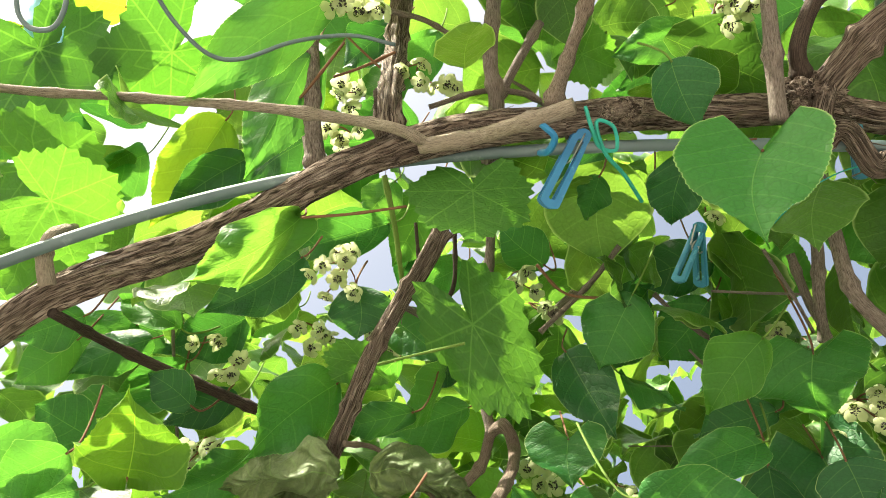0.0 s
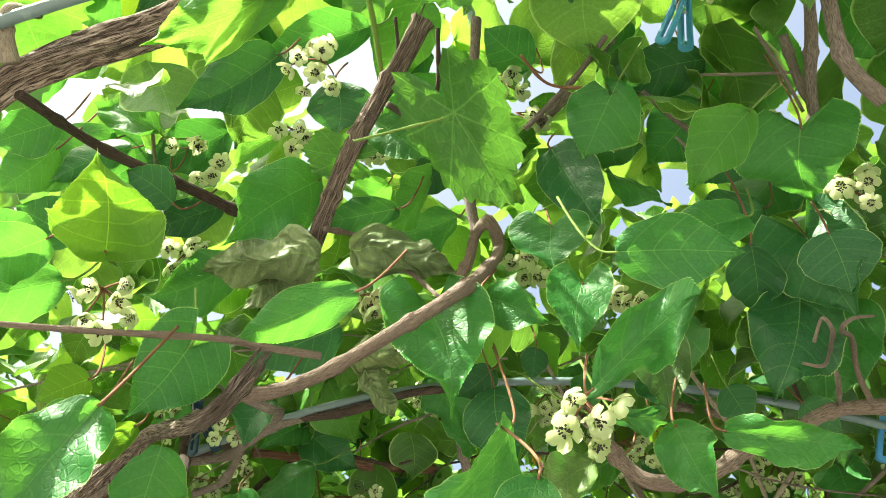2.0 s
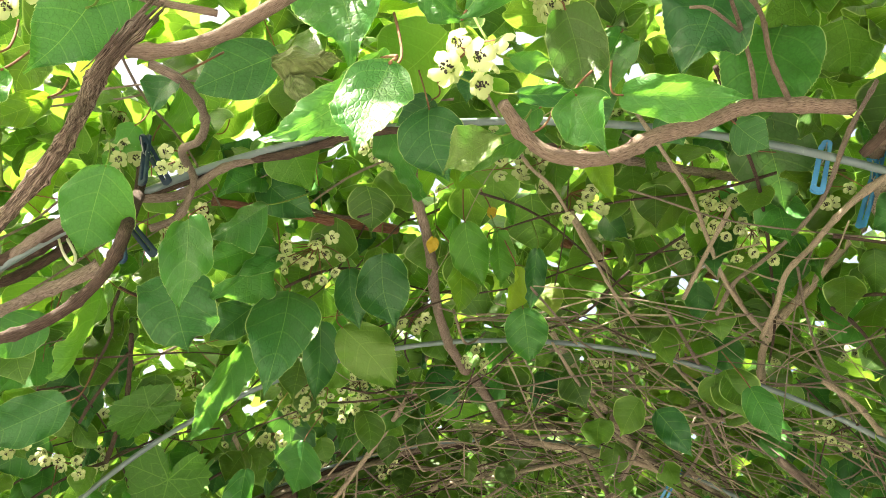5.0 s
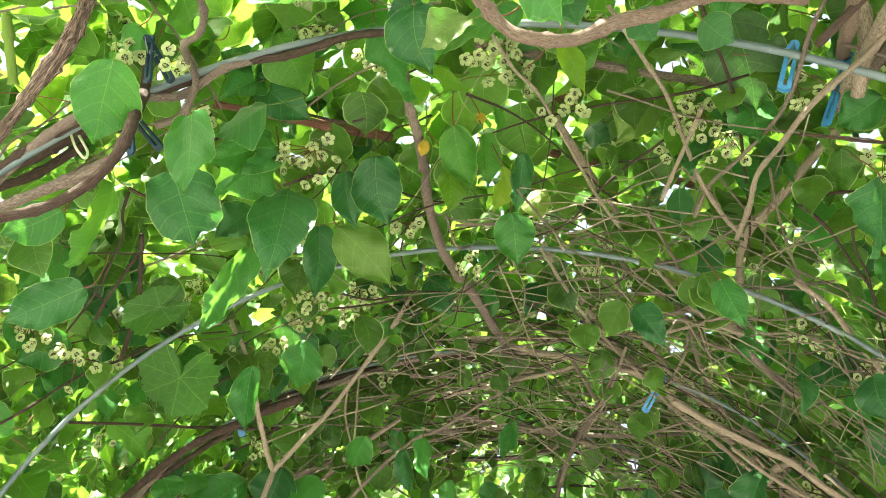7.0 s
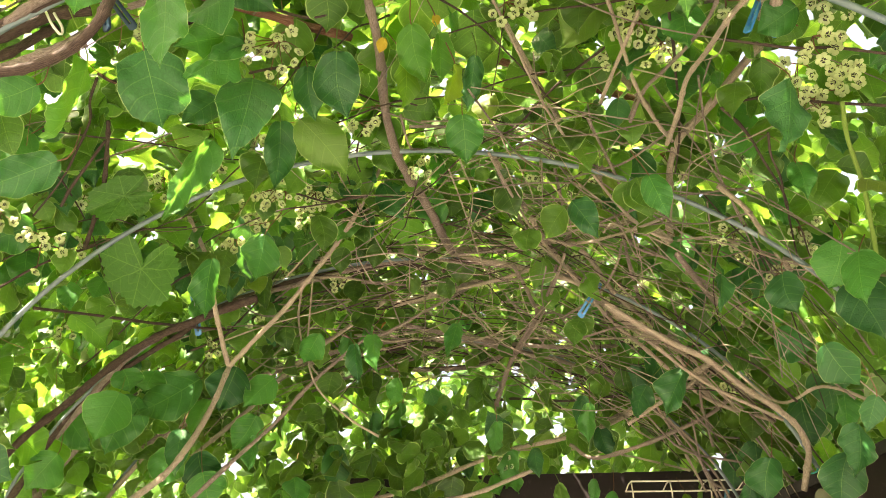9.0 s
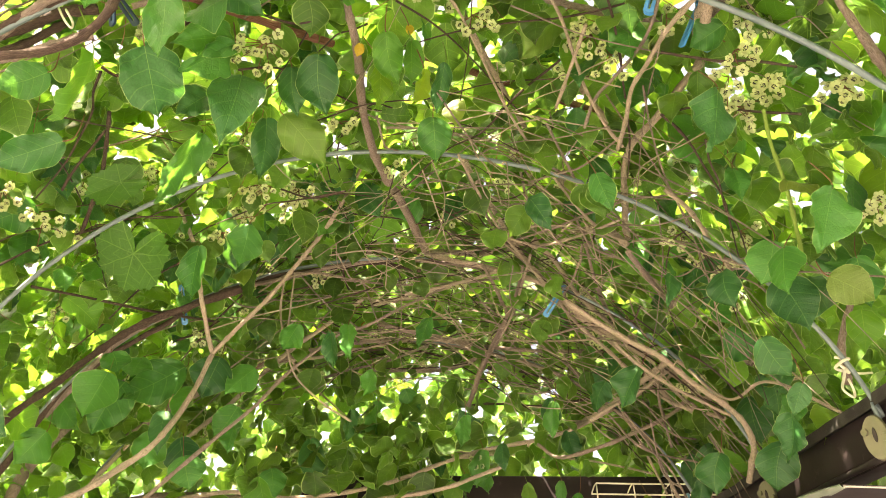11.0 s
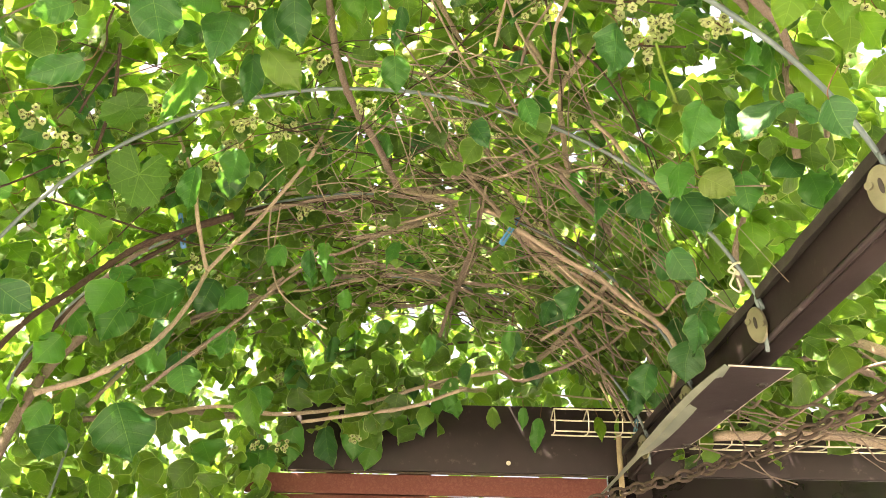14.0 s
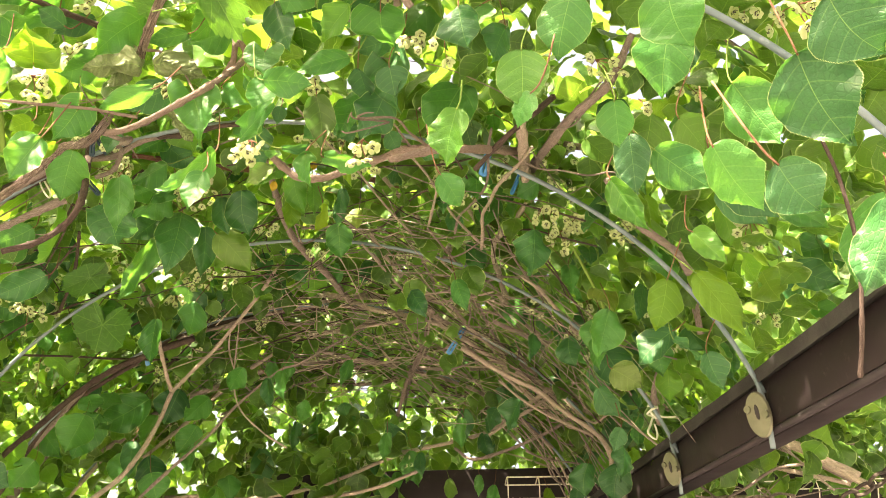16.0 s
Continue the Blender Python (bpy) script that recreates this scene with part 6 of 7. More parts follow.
leaf(vine_a, (0.036, 0.450, 1.853), (0.008, 0.452, 1.797), 0.043)
leaf(vine_a, (0.072, 0.576, 1.939), (0.060, 0.575, 1.905), 0.026)
leaf(vine_a, (0.280, 0.530, 1.880), (0.304, 0.528, 1.874), 0.013)
leaf(vine_a, (-0.016, 0.544, 2.099), (-0.046, 0.518, 2.111), 0.034)
leaf(vine_a, (0.013, 0.617, 2.112), (-0.056, 0.612, 2.071), 0.056)
leaf(vine_a, (-0.100, 0.569, 2.095), (-0.140, 0.542, 2.108), 0.048)
leaf(vine_a, (0.364, 0.587, 2.256), (0.292, 0.599, 2.164), 0.066)
leaf(vine_a, (0.518, 0.656, 2.238), (0.447, 0.680, 2.171), 0.069)
leaf(vine_b, (0.022, 0.904, 2.086), (-0.041, 0.908, 2.047), 0.066)
leaf(vine_a, (-0.036, 0.550, 1.945), (-0.063, 0.545, 1.927), 0.032, young_sunlit=True)
leaf(vine_a, (0.149, 0.574, 2.109), (0.091, 0.566, 2.089), 0.030)
leaf(vine_a, (0.389, 0.537, 2.034), (0.315, 0.531, 2.002), 0.033)
leaf(vine_a, (0.391, 0.728, 2.115), (0.350, 0.731, 2.023), 0.051)
leaf(vine_b, (-0.086, 0.795, 2.114), (-0.113, 0.803, 2.067), 0.039)
leaf(vine_a, (0.076, 0.732, 2.128), (-0.005, 0.733, 2.089), 0.058)
leaf(vine_a, (-0.008, 0.570, 1.922), (-0.042, 0.564, 1.898), 0.021, young_sunlit=True)
leaf(vine_b, (0.627, 0.986, 2.254), (0.632, 0.995, 2.185), 0.045)
leaf(vine_b, (0.559, 1.222, 2.345), (0.460, 1.229, 2.239), 0.083)
lobed(grape, (-0.241, 1.284, 2.033), (-0.321, 1.272, 1.985), 0.066)
leaf(vine_b, (0.353, 0.780, 2.026), (0.370, 0.790, 1.969), 0.023, young_sunlit=True)
lobed(grape, (-0.043, 1.685, 2.153), (-0.028, 1.688, 2.067), 0.058)
leaf(vine_b, (-0.060, 0.914, 2.207), (-0.123, 0.893, 2.203), 0.064)
leaf(vine_b, (-0.013, 0.978, 2.204), (-0.065, 0.946, 2.219), 0.067)
leaf(vine_b, (0.147, 0.994, 2.295), (0.081, 0.968, 2.296), 0.077)
leaf(vine_c, (0.247, 1.655, 2.154), (0.209, 1.586, 2.221), 0.067)
leaf(vine_c, (0.134, 1.567, 2.203), (0.176, 1.575, 2.121), 0.065)
leaf(vine_c, (0.058, 1.632, 2.179), (0.038, 1.629, 2.105), 0.062)
leaf(vine_b, (0.257, 1.509, 2.225), (0.234, 1.507, 2.154), 0.053)
leaf(vine_c, (0.340, 1.638, 2.215), (0.314, 1.635, 2.141), 0.051)
leaf(vine_b, (0.892, 1.383, 2.152), (0.830, 1.351, 2.158), 0.073)
leaf(vine_b, (0.889, 1.405, 2.112), (0.838, 1.397, 2.060), 0.064)
leaf(vine_c, (0.905, 1.720, 2.110), (0.886, 1.680, 2.129), 0.055)
leaf(vine_c, (0.718, 1.701, 2.112), (0.693, 1.697, 2.041), 0.061)
leaf(vine_c, (-0.691, 1.831, 1.908), (-0.756, 1.809, 1.870), 0.108)
leaf(vine_c, (-0.434, 1.953, 1.942), (-0.446, 1.939, 1.889), 0.089)
leaf(vine_b, (0.364, 0.999, 2.224), (0.285, 0.968, 2.232), 0.052)
leaf(vine_b, (-0.201, 0.990, 1.907), (-0.285, 0.981, 1.862), 0.057)
leaf(vine_b, (0.749, 1.345, 2.228), (0.758, 1.351, 2.125), 0.078)
leaf(vine_b, (0.958, 0.979, 1.992), (0.935, 1.005, 1.844), 0.088)
leaf(vine_b, (-0.502, 1.370, 1.870), (-0.614, 1.321, 1.902), 0.074)
leaf(vine_b, (0.956, 1.465, 2.023), (0.915, 1.468, 1.919), 0.097)
leaf(vine_b, (1.000, 1.352, 1.871), (0.918, 1.351, 1.785), 0.070)
leaf(vine_b, (1.030, 1.289, 1.887), (0.935, 1.270, 1.860), 0.049)
leaf(vine_c, (0.968, 1.926, 2.022), (0.969, 1.922, 1.922), 0.090)
leaf(vine_c, (1.117, 2.024, 1.886), (1.105, 2.027, 1.760), 0.106)
leaf(vine_c, (1.204, 2.067, 1.920), (1.208, 2.057, 1.835), 0.093)
leaf(vine_b, (-0.609, 1.529, 1.718), (-0.478, 1.521, 1.672), 0.079)
leaf(vine_c, (-0.467, 1.960, 1.885), (-0.525, 1.963, 1.753), 0.112)
leaf(vine_c, (-0.588, 1.878, 1.741), (-0.637, 1.867, 1.663), 0.085)
leaf(vine_c, (-0.709, 2.214, 1.591), (-0.735, 2.206, 1.487), 0.117)
leaf(vine_c, (-0.330, 2.345, 1.589), (-0.283, 2.332, 1.507), 0.116)
leaf(vine_c, (-0.116, 2.905, 1.727), (-0.135, 2.889, 1.614), 0.082)
leaf(vine_c, (-0.244, 2.698, 1.678), (-0.249, 2.684, 1.574), 0.083)
leaf(vine_c, (-0.318, 2.015, 1.889), (-0.348, 2.004, 1.803), 0.077)
leaf(vine_c, (-0.163, 1.998, 1.933), (-0.228, 1.983, 1.860), 0.077)
leaf(vine_c, (0.397, 2.402, 1.862), (0.345, 2.323, 1.925), 0.077)
leaf(vine_c, (-0.410, 2.063, 1.792), (-0.422, 2.056, 1.694), 0.087)
leaf(vine_c, (-0.261, 2.235, 1.906), (-0.313, 2.222, 1.814), 0.084)
leaf(vine_c, (-0.611, 1.912, 1.845), (-0.531, 1.909, 1.752), 0.089)
leaf(vine_b, (0.558, 0.784, 2.167), (0.508, 0.794, 2.042), 0.094)
leaf(vine_a, (0.897, 0.654, 2.203), (0.870, 0.672, 2.052), 0.102)
leaf(vine_a, (1.010, 0.484, 2.007), (1.031, 0.504, 1.858), 0.129)
leaf(vine_a, (1.104, 0.708, 2.114), (0.959, 0.705, 2.055), 0.113)
leaf(vine_a, (0.801, 0.712, 2.077), (0.792, 0.712, 1.998), 0.060)
leaf(vine_b, (0.835, 0.823, 2.091), (0.862, 0.831, 1.969), 0.071)
leaf(vine_b, (0.981, 1.095, 1.952), (0.948, 1.097, 1.839), 0.070, young_sunlit=True)
leaf(vine_b, (0.972, 0.956, 1.897), (1.053, 0.959, 1.779), 0.063, young_sunlit=True)
leaf(vine_a, (1.035, 0.463, 1.768), (0.986, 0.478, 1.643), 0.067)
leaf(vine_b, (0.992, 1.284, 1.900), (0.960, 1.278, 1.810), 0.089)
leaf(vine_b, (1.055, 1.157, 1.813), (1.064, 1.151, 1.731), 0.063)
leaf(vine_a, (0.993, 0.706, 2.079), (0.909, 0.704, 2.015), 0.082)
leaf(vine_b, (1.173, 0.928, 2.068), (1.074, 0.924, 1.997), 0.084)
leaf(vine_b, (1.257, 0.940, 2.038), (1.162, 0.913, 2.048), 0.084)
leaf(vine_b, (1.328, 1.069, 1.993), (1.201, 1.056, 1.952), 0.101)
leaf(vine_b, (1.239, 1.115, 2.136), (1.327, 1.106, 2.062), 0.096)
leaf(vine_b, (1.059, 0.826, 2.056), (0.973, 0.805, 2.056), 0.089)
leaf(vine_b, (1.330, 1.292, 1.987), (1.213, 1.279, 1.930), 0.089)
leaf(vine_a, (0.870, 0.521, 2.135), (0.870, 0.528, 2.038), 0.093)
leaf(vine_a, (0.567, 0.454, 2.049), (0.546, 0.455, 1.987), 0.070)
leaf(vine_a, (0.604, 0.506, 2.055), (0.582, 0.505, 1.995), 0.054)
leaf(vine_b, (0.801, 0.808, 1.987), (0.858, 0.809, 1.893), 0.045, young_sunlit=True)
leaf(vine_a, (0.905, 0.669, 2.045), (0.880, 0.673, 1.954), 0.066)
leaf(vine_b, (1.086, 1.026, 2.098), (1.180, 1.018, 2.023), 0.067)
leaf(vine_b, (1.168, 1.025, 2.096), (1.298, 1.010, 2.048), 0.067)
leaf(vine_b, (1.164, 1.086, 2.203), (1.247, 1.070, 2.161), 0.054)
leaf(vine_c, (0.893, 2.498, 1.723), (0.898, 2.482, 1.638), 0.039, young_sunlit=True)
leaf(vine_c, (1.053, 1.782, 1.803), (1.040, 1.775, 1.723), 0.067)
leaf(vine_c, (0.070, 1.684, 1.903), (0.082, 1.681, 1.818), 0.040)
leaf(vine_c, (0.108, 1.678, 1.920), (0.117, 1.672, 1.840), 0.040)
leaf(vine_c, (-0.399, 1.707, 1.822), (-0.432, 1.704, 1.725), 0.100)
leaf(vine_c, (-0.315, 1.846, 1.780), (-0.317, 1.844, 1.681), 0.059)
leaf(vine_c, (-0.461, 1.646, 1.505), (-0.489, 1.638, 1.434), 0.072)
leaf(vine_c, (-0.017, 1.766, 1.956), (-0.044, 1.754, 1.888), 0.056)
leaf(vine_c, (0.277, 1.769, 1.974), (0.252, 1.762, 1.893), 0.042)
leaf(vine_c, (0.362, 2.075, 1.835), (0.347, 2.064, 1.751), 0.046)
leaf(vine_c, (0.459, 2.211, 1.800), (0.465, 2.197, 1.722), 0.045)
leaf(vine_c, (-0.183, 1.961, 1.789), (-0.193, 1.951, 1.709), 0.052)
leaf(vine_c, (0.141, 1.917, 1.899), (0.119, 1.903, 1.831), 0.044)
leaf(vine_b, (0.456, 1.220, 1.956), (0.490, 1.218, 1.892), 0.042)
leaf(vine_b, (0.548, 1.120, 1.938), (0.568, 1.121, 1.870), 0.041)
leaf(vine_b, (0.793, 1.209, 2.004), (0.796, 1.207, 1.939), 0.042)
leaf(vine_b, (0.744, 1.470, 1.937), (0.729, 1.464, 1.866), 0.033)
leaf(vine_b, (0.838, 1.184, 1.844), (0.831, 1.186, 1.765), 0.069)
leaf(vine_b, (0.811, 1.380, 1.898), (0.823, 1.378, 1.826), 0.062)
leaf(vine_b, (-0.151, 1.436, 1.981), (-0.156, 1.449, 1.874), 0.057)
leaf(vine_c, (-0.421, 1.755, 1.885), (-0.397, 1.748, 1.834), 0.067)
leaf(vine_c, (0.884, 2.032, 2.026), (0.862, 2.034, 1.925), 0.061)
leaf(vine_b, (1.006, 1.145, 1.841), (1.031, 1.134, 1.782), 0.067, deep=True)
leaf(vine_b, (1.082, 1.157, 1.811), (1.088, 1.152, 1.725), 0.084, deep=True)
leaf(vine_b, (1.125, 0.911, 1.867), (1.199, 0.898, 1.828), 0.059)
leaf(vine_b, (1.259, 1.126, 1.872), (1.338, 1.117, 1.797), 0.067)
leaf(vine_c, (-0.244, 2.602, 1.612), (-0.233, 2.580, 1.528), 0.071, 5)
leaf(vine_c, (-0.187, 2.600, 1.620), (-0.175, 2.581, 1.529), 0.063, 5)
leaf(vine_c, (0.141, 2.598, 1.823), (0.143, 2.581, 1.721), 0.065, 5)
leaf(vine_c, (0.285, 2.606, 1.860), (0.293, 2.581, 1.787), 0.043, 5)
leaf(vine_c, (0.364, 2.608, 1.806), (0.379, 2.581, 1.742), 0.050, 5)
leaf(vine_c, (0.555, 2.603, 1.777), (0.562, 2.580, 1.696), 0.046, 5)
leaf(vine_a, (0.085, 0.414, 2.468), (0.075, 0.450, 2.409), 0.055, 32, young_sunlit=True)
leaf(vine_a, (-0.247, 0.623, 2.473), (-0.347, 0.629, 2.438), 0.084, 7)
leaf(vine_a, (0.045, 0.596, 2.442), (-0.025, 0.590, 2.424), 0.054, 20)
leaf(vine_a, (-0.083, 0.459, 2.640), (-0.071, 0.500, 2.575), 0.058, 20)
leaf(vine_a, (0.143, 0.526, 2.473), (0.035, 0.521, 2.453), 0.080, -23)
leaf(vine_a, (-0.028, 0.514, 2.563), (0.059, 0.528, 2.533), 0.065, 7)
leaf(vine_a, (0.016, 0.433, 2.488), (0.068, 0.479, 2.422), 0.073, -50, young_sunlit=True)
leaf(vine_a, (-0.248, 0.398, 2.480), (-0.314, 0.417, 2.437), 0.066, -19)
leaf(vine_a, (-0.269, 0.515, 2.579), (-0.150, 0.505, 2.572), 0.082, 39)
leaf(vine_a, (-0.292, 0.424, 2.508), (-0.385, 0.402, 2.505), 0.075, -11)
leaf(vine_a, (-0.005, 0.567, 2.424), (0.050, 0.593, 2.378), 0.056, 16)
leaf(vine_a, (-0.163, 0.398, 2.633), (-0.077, 0.391, 2.623), 0.059, 18)
leaf(vine_a, (-0.138, 0.376, 2.500), (-0.212, 0.356, 2.497), 0.060, 7, young_sunlit=True)
leaf(vine_a, (0.043, 0.399, 2.490), (0.131, 0.392, 2.482), 0.062, 3)
leaf(vine_a, (-0.310, 0.539, 2.584), (-0.384, 0.556, 2.539), 0.072, -18)
leaf(vine_a, (-0.335, 0.492, 2.569), (-0.228, 0.532, 2.510), 0.088, 2)
leaf(vine_a, (0.147, 0.568, 2.554), (0.057, 0.539, 2.554), 0.070, -10)
leaf(vine_a, (-0.176, 0.561, 2.523), (-0.265, 0.573, 2.482), 0.078, -38)
leaf(vine_a, (0.011, 0.431, 2.665), (-0.069, 0.425, 2.647), 0.060, 29)
leaf(vine_a, (-0.307, 0.423, 2.597), (-0.343, 0.465, 2.527), 0.073, 15, young_sunlit=True)

# clusters of cream flowers
blossom(vine_a, (0.171, 0.350, 2.231), 4, 0.016)
blossom(vine_a, (0.190, 0.355, 2.228), 2, 0.007)
blossom(vine_a, (0.120, 0.364, 2.238), 4, 0.011)
blossom(vine_a, (0.109, 0.385, 2.216), 4, 0.012)
blossom(vine_a, (0.145, 0.291, 2.224), 3, 0.009)
blossom(vine_a, (0.126, 0.291, 2.224), 3, 0.009)
blossom(vine_a, (0.097, 0.482, 2.179), 9, 0.021)
blossom(vine_a, (0.386, 0.308, 2.220), 6, 0.014)
blossom(vine_a, (-0.019, 0.542, 2.162), 3, 0.011)
blossom(vine_a, (0.003, 0.548, 2.144), 3, 0.012)
blossom(vine_a, (-0.026, 0.594, 2.098), 6, 0.017)
blossom(vine_a, (0.068, 0.541, 2.171), 5, 0.014)
blossom(vine_a, (0.245, 0.547, 2.227), 5, 0.017)
blossom(vine_a, (0.263, 0.593, 2.244), 3, 0.010)
blossom(vine_a, (0.473, 0.555, 2.071), 9, 0.020)
blossom(vine_a, (0.446, 0.552, 2.151), 2, 0.007)
blossom(vine_a, (0.128, 0.564, 2.181), 3, 0.012)
blossom(vine_a, (0.384, 0.447, 2.178), 1, 0.003)
blossom(vine_a, (-0.031, 0.524, 1.986), 7, 0.021)
blossom(vine_a, (0.133, 0.558, 1.996), 5, 0.014)
blossom(vine_a, (0.261, 0.531, 1.882), 7, 0.018)
blossom(vine_a, (0.321, 0.635, 2.056), 4, 0.011)
blossom(vine_a, (0.242, 0.615, 2.078), 4, 0.012)
blossom(vine_a, (0.121, 0.587, 2.209), 4, 0.017)
blossom(vine_b, (-0.038, 0.792, 2.054), 3, 0.016)
blossom(vine_a, (0.325, 0.679, 2.097), 5, 0.021)
blossom(vine_b, (0.044, 1.011, 2.078), 14, 0.037)
blossom(vine_b, (-0.149, 0.856, 2.183), 5, 0.017)
blossom(vine_b, (-0.112, 0.963, 2.213), 5, 0.019)
blossom(vine_b, (0.537, 1.022, 2.220), 7, 0.028)
blossom(vine_b, (0.537, 1.025, 2.109), 9, 0.031)
blossom(vine_b, (0.827, 1.267, 2.203), 6, 0.028)
blossom(vine_b, (0.649, 1.243, 2.249), 5, 0.023)
blossom(vine_b, (-0.381, 1.296, 1.937), 8, 0.034)
blossom(vine_b, (-0.364, 1.364, 2.074), 6, 0.025)
blossom(vine_b, (-0.078, 0.960, 2.116), 4, 0.015)
blossom(vine_c, (-0.527, 1.702, 1.960), 6, 0.034)
blossom(vine_b, (0.236, 1.512, 2.216), 5, 0.025)
blossom(vine_b, (0.021, 1.532, 2.145), 4, 0.027)
blossom(vine_b, (0.361, 1.401, 2.229), 5, 0.024)
blossom(vine_b, (0.625, 1.296, 2.255), 5, 0.022)
blossom(vine_b, (0.466, 1.438, 2.181), 4, 0.020)
blossom(vine_b, (0.197, 1.175, 2.291), 5, 0.025)
blossom(vine_b, (0.247, 1.107, 2.317), 4, 0.022)
blossom(vine_b, (0.772, 1.443, 2.226), 4, 0.022)
blossom(vine_c, (-0.697, 1.701, 1.932), 6, 0.034)
blossom(vine_b, (-0.256, 1.541, 2.083), 5, 0.027)
blossom(vine_b, (-0.032, 1.415, 2.080), 6, 0.032)
blossom(vine_c, (-0.174, 2.535, 1.853), 5, 0.033)
blossom(vine_b, (0.786, 1.400, 2.128), 7, 0.032)
blossom(vine_b, (1.033, 1.309, 1.849), 7, 0.032)
blossom(vine_b, (0.707, 0.888, 1.961), 7, 0.025)
blossom(vine_b, (0.877, 0.990, 1.998), 6, 0.026)
blossom(vine_b, (0.568, 1.042, 2.086), 7, 0.028)
blossom(vine_b, (0.977, 1.188, 2.059), 6, 0.030)
blossom(vine_c, (-0.012, 1.560, 2.129), 5, 0.027)
blossom(vine_c, (-0.320, 2.720, 1.630), 5, 0.034)
blossom(vine_c, (0.057, 2.909, 1.734), 4, 0.029)
blossom(vine_b, (0.137, 1.238, 2.108), 5, 0.025)
blossom(vine_b, (0.210, 1.440, 2.161), 4, 0.023)
blossom(vine_c, (-0.318, 1.957, 1.998), 5, 0.031)
blossom(vine_b, (-0.068, 1.453, 2.113), 5, 0.025)
blossom(vine_a, (0.520, 0.434, 1.976), 6, 0.025)
blossom(vine_a, (0.739, 0.527, 2.002), 6, 0.025)
blossom(vine_a, (0.893, 0.414, 2.002), 4, 0.018)
blossom(vine_a, (0.941, 0.419, 1.989), 5, 0.021)
blossom(vine_b, (0.985, 0.942, 2.050), 8, 0.038)
blossom(vine_b, (1.104, 1.071, 1.998), 6, 0.029)
blossom(vine_b, (1.367, 1.312, 1.940), 5, 0.025)
blossom(vine_a, (0.823, 0.632, 2.010), 3, 0.013)
blossom(vine_b, (1.309, 1.150, 2.058), 5, 0.026)
blossom(vine_a, (0.894, 0.617, 2.039), 5, 0.025)
blossom(vine_b, (1.323, 1.100, 2.166), 5, 0.029)
blossom(vine_b, (1.211, 1.230, 1.886), 5, 0.026)
blossom(vine_b, (-0.098, 0.803, 2.083), 5, 0.016)
blossom(vine_b, (0.535, 1.010, 2.132), 7, 0.021)
blossom(vine_b, (0.521, 1.120, 2.140), 5, 0.017)
blossom(vine_a, (0.420, 0.406, 1.802), 5, 0.014)
blossom(vine_b, (1.016, 0.798, 1.879), 8, 0.031)
blossom(vine_a, (0.832, 0.181, 1.794), 5, 0.017)
blossom(vine_c, (-0.233, 2.621, 1.640), 6, 0.023)
blossom(vine_c, (-0.143, 2.620, 1.640), 6, 0.023)
blossom(vine_c, (0.097, 2.620, 1.672), 6, 0.023)
blossom(vine_c, (-0.187, 2.620, 1.864), 6, 0.023)
blossom(vine_c, (0.401, 2.621, 1.839), 6, 0.023)
blossom(vine_c, (0.246, 2.620, 1.838), 6, 0.023)
blossom(vine_c, (-0.343, 2.619, 1.624), 6, 0.022)

# clothes pegs that hold the canes to the hoops
peg((0.282, 0.363, 2.162), (0.252, 0.403, 2.131), PEGM, False)
peg((0.346, 0.397, 2.097), (0.336, 0.430, 2.072), PEGT, True)
peg((0.466, 0.374, 2.168), (0.468, 0.405, 2.145), PEGT, False)
peg((0.610, 0.879, 2.098), (0.594, 0.905, 2.051), PEGM, False)
peg((0.680, 0.923, 2.120), (0.672, 0.968, 2.040), PEGM, True)
peg((-0.328, 1.846, 2.092), (-0.320, 1.895, 2.007), PEGM, False)
peg((0.595, 1.809, 2.073), (0.546, 1.843, 2.007), PEGM, False)
# the next two stand in shade, which their dark colour imitates
peg((-0.075, 0.795, 2.101), (-0.065, 0.823, 2.054), PEG_SHADED, True)
peg((-0.111, 0.830, 2.053), (-0.087, 0.866, 1.995), PEG_SHADED, True)
peg((1.042, 2.604, 1.749), (1.036, 2.640, 1.681), PEGT, False)


# withered leaves caught in the fork of the branch
def withered(vine, base, tip, width, turn, seed):
    v, f, u = kiwi_arrays(90, 16, seed, 0.01)
    r = random.Random(seed)
    w = []
    for x, y, z in v:
        k = noise.noise_vector(Vector((x * 5, y * 4, seed))) * 0.09
        w.append((x * (0.75 + 0.2 * math.sin(y * 9)) + k.x, y + k.y * 0.6, z - 2.6 * x * x + k.z + 0.022 * math.sin((y - abs(x)) * 46 + 3 * noise.noise(Vector((x * 9, y * 9, seed)))) + 0.02 * noise.noise(Vector((x * 12, y * 10, seed + 5)))))
    return part("withered_leaf", mesh_of("withered_leaf", w, f, DRY, u), None, vine, "curled grey-green withered leaf", leaf_pose(base, tip, width, turn))


withered(vine_a, (0.106, 0.530, 2.019), (0.026, 0.531, 2.013), 0.061, 0, 3)
withered(vine_a, (0.126, 0.520, 2.017), (0.193, 0.537, 2.004), 0.055, 0, 5)
withered(vine_a, (0.091, 0.547, 2.059), (0.041, 0.580, 2.020), 0.046, 20, 9)
withered(vine_a, (0.114, 0.657, 2.018), (0.137, 0.684, 1.992), 0.030, 0, 11)
withered(vine_a, (0.102, 0.649, 2.026), (0.158, 0.654, 2.025), 0.039, 0, 14)


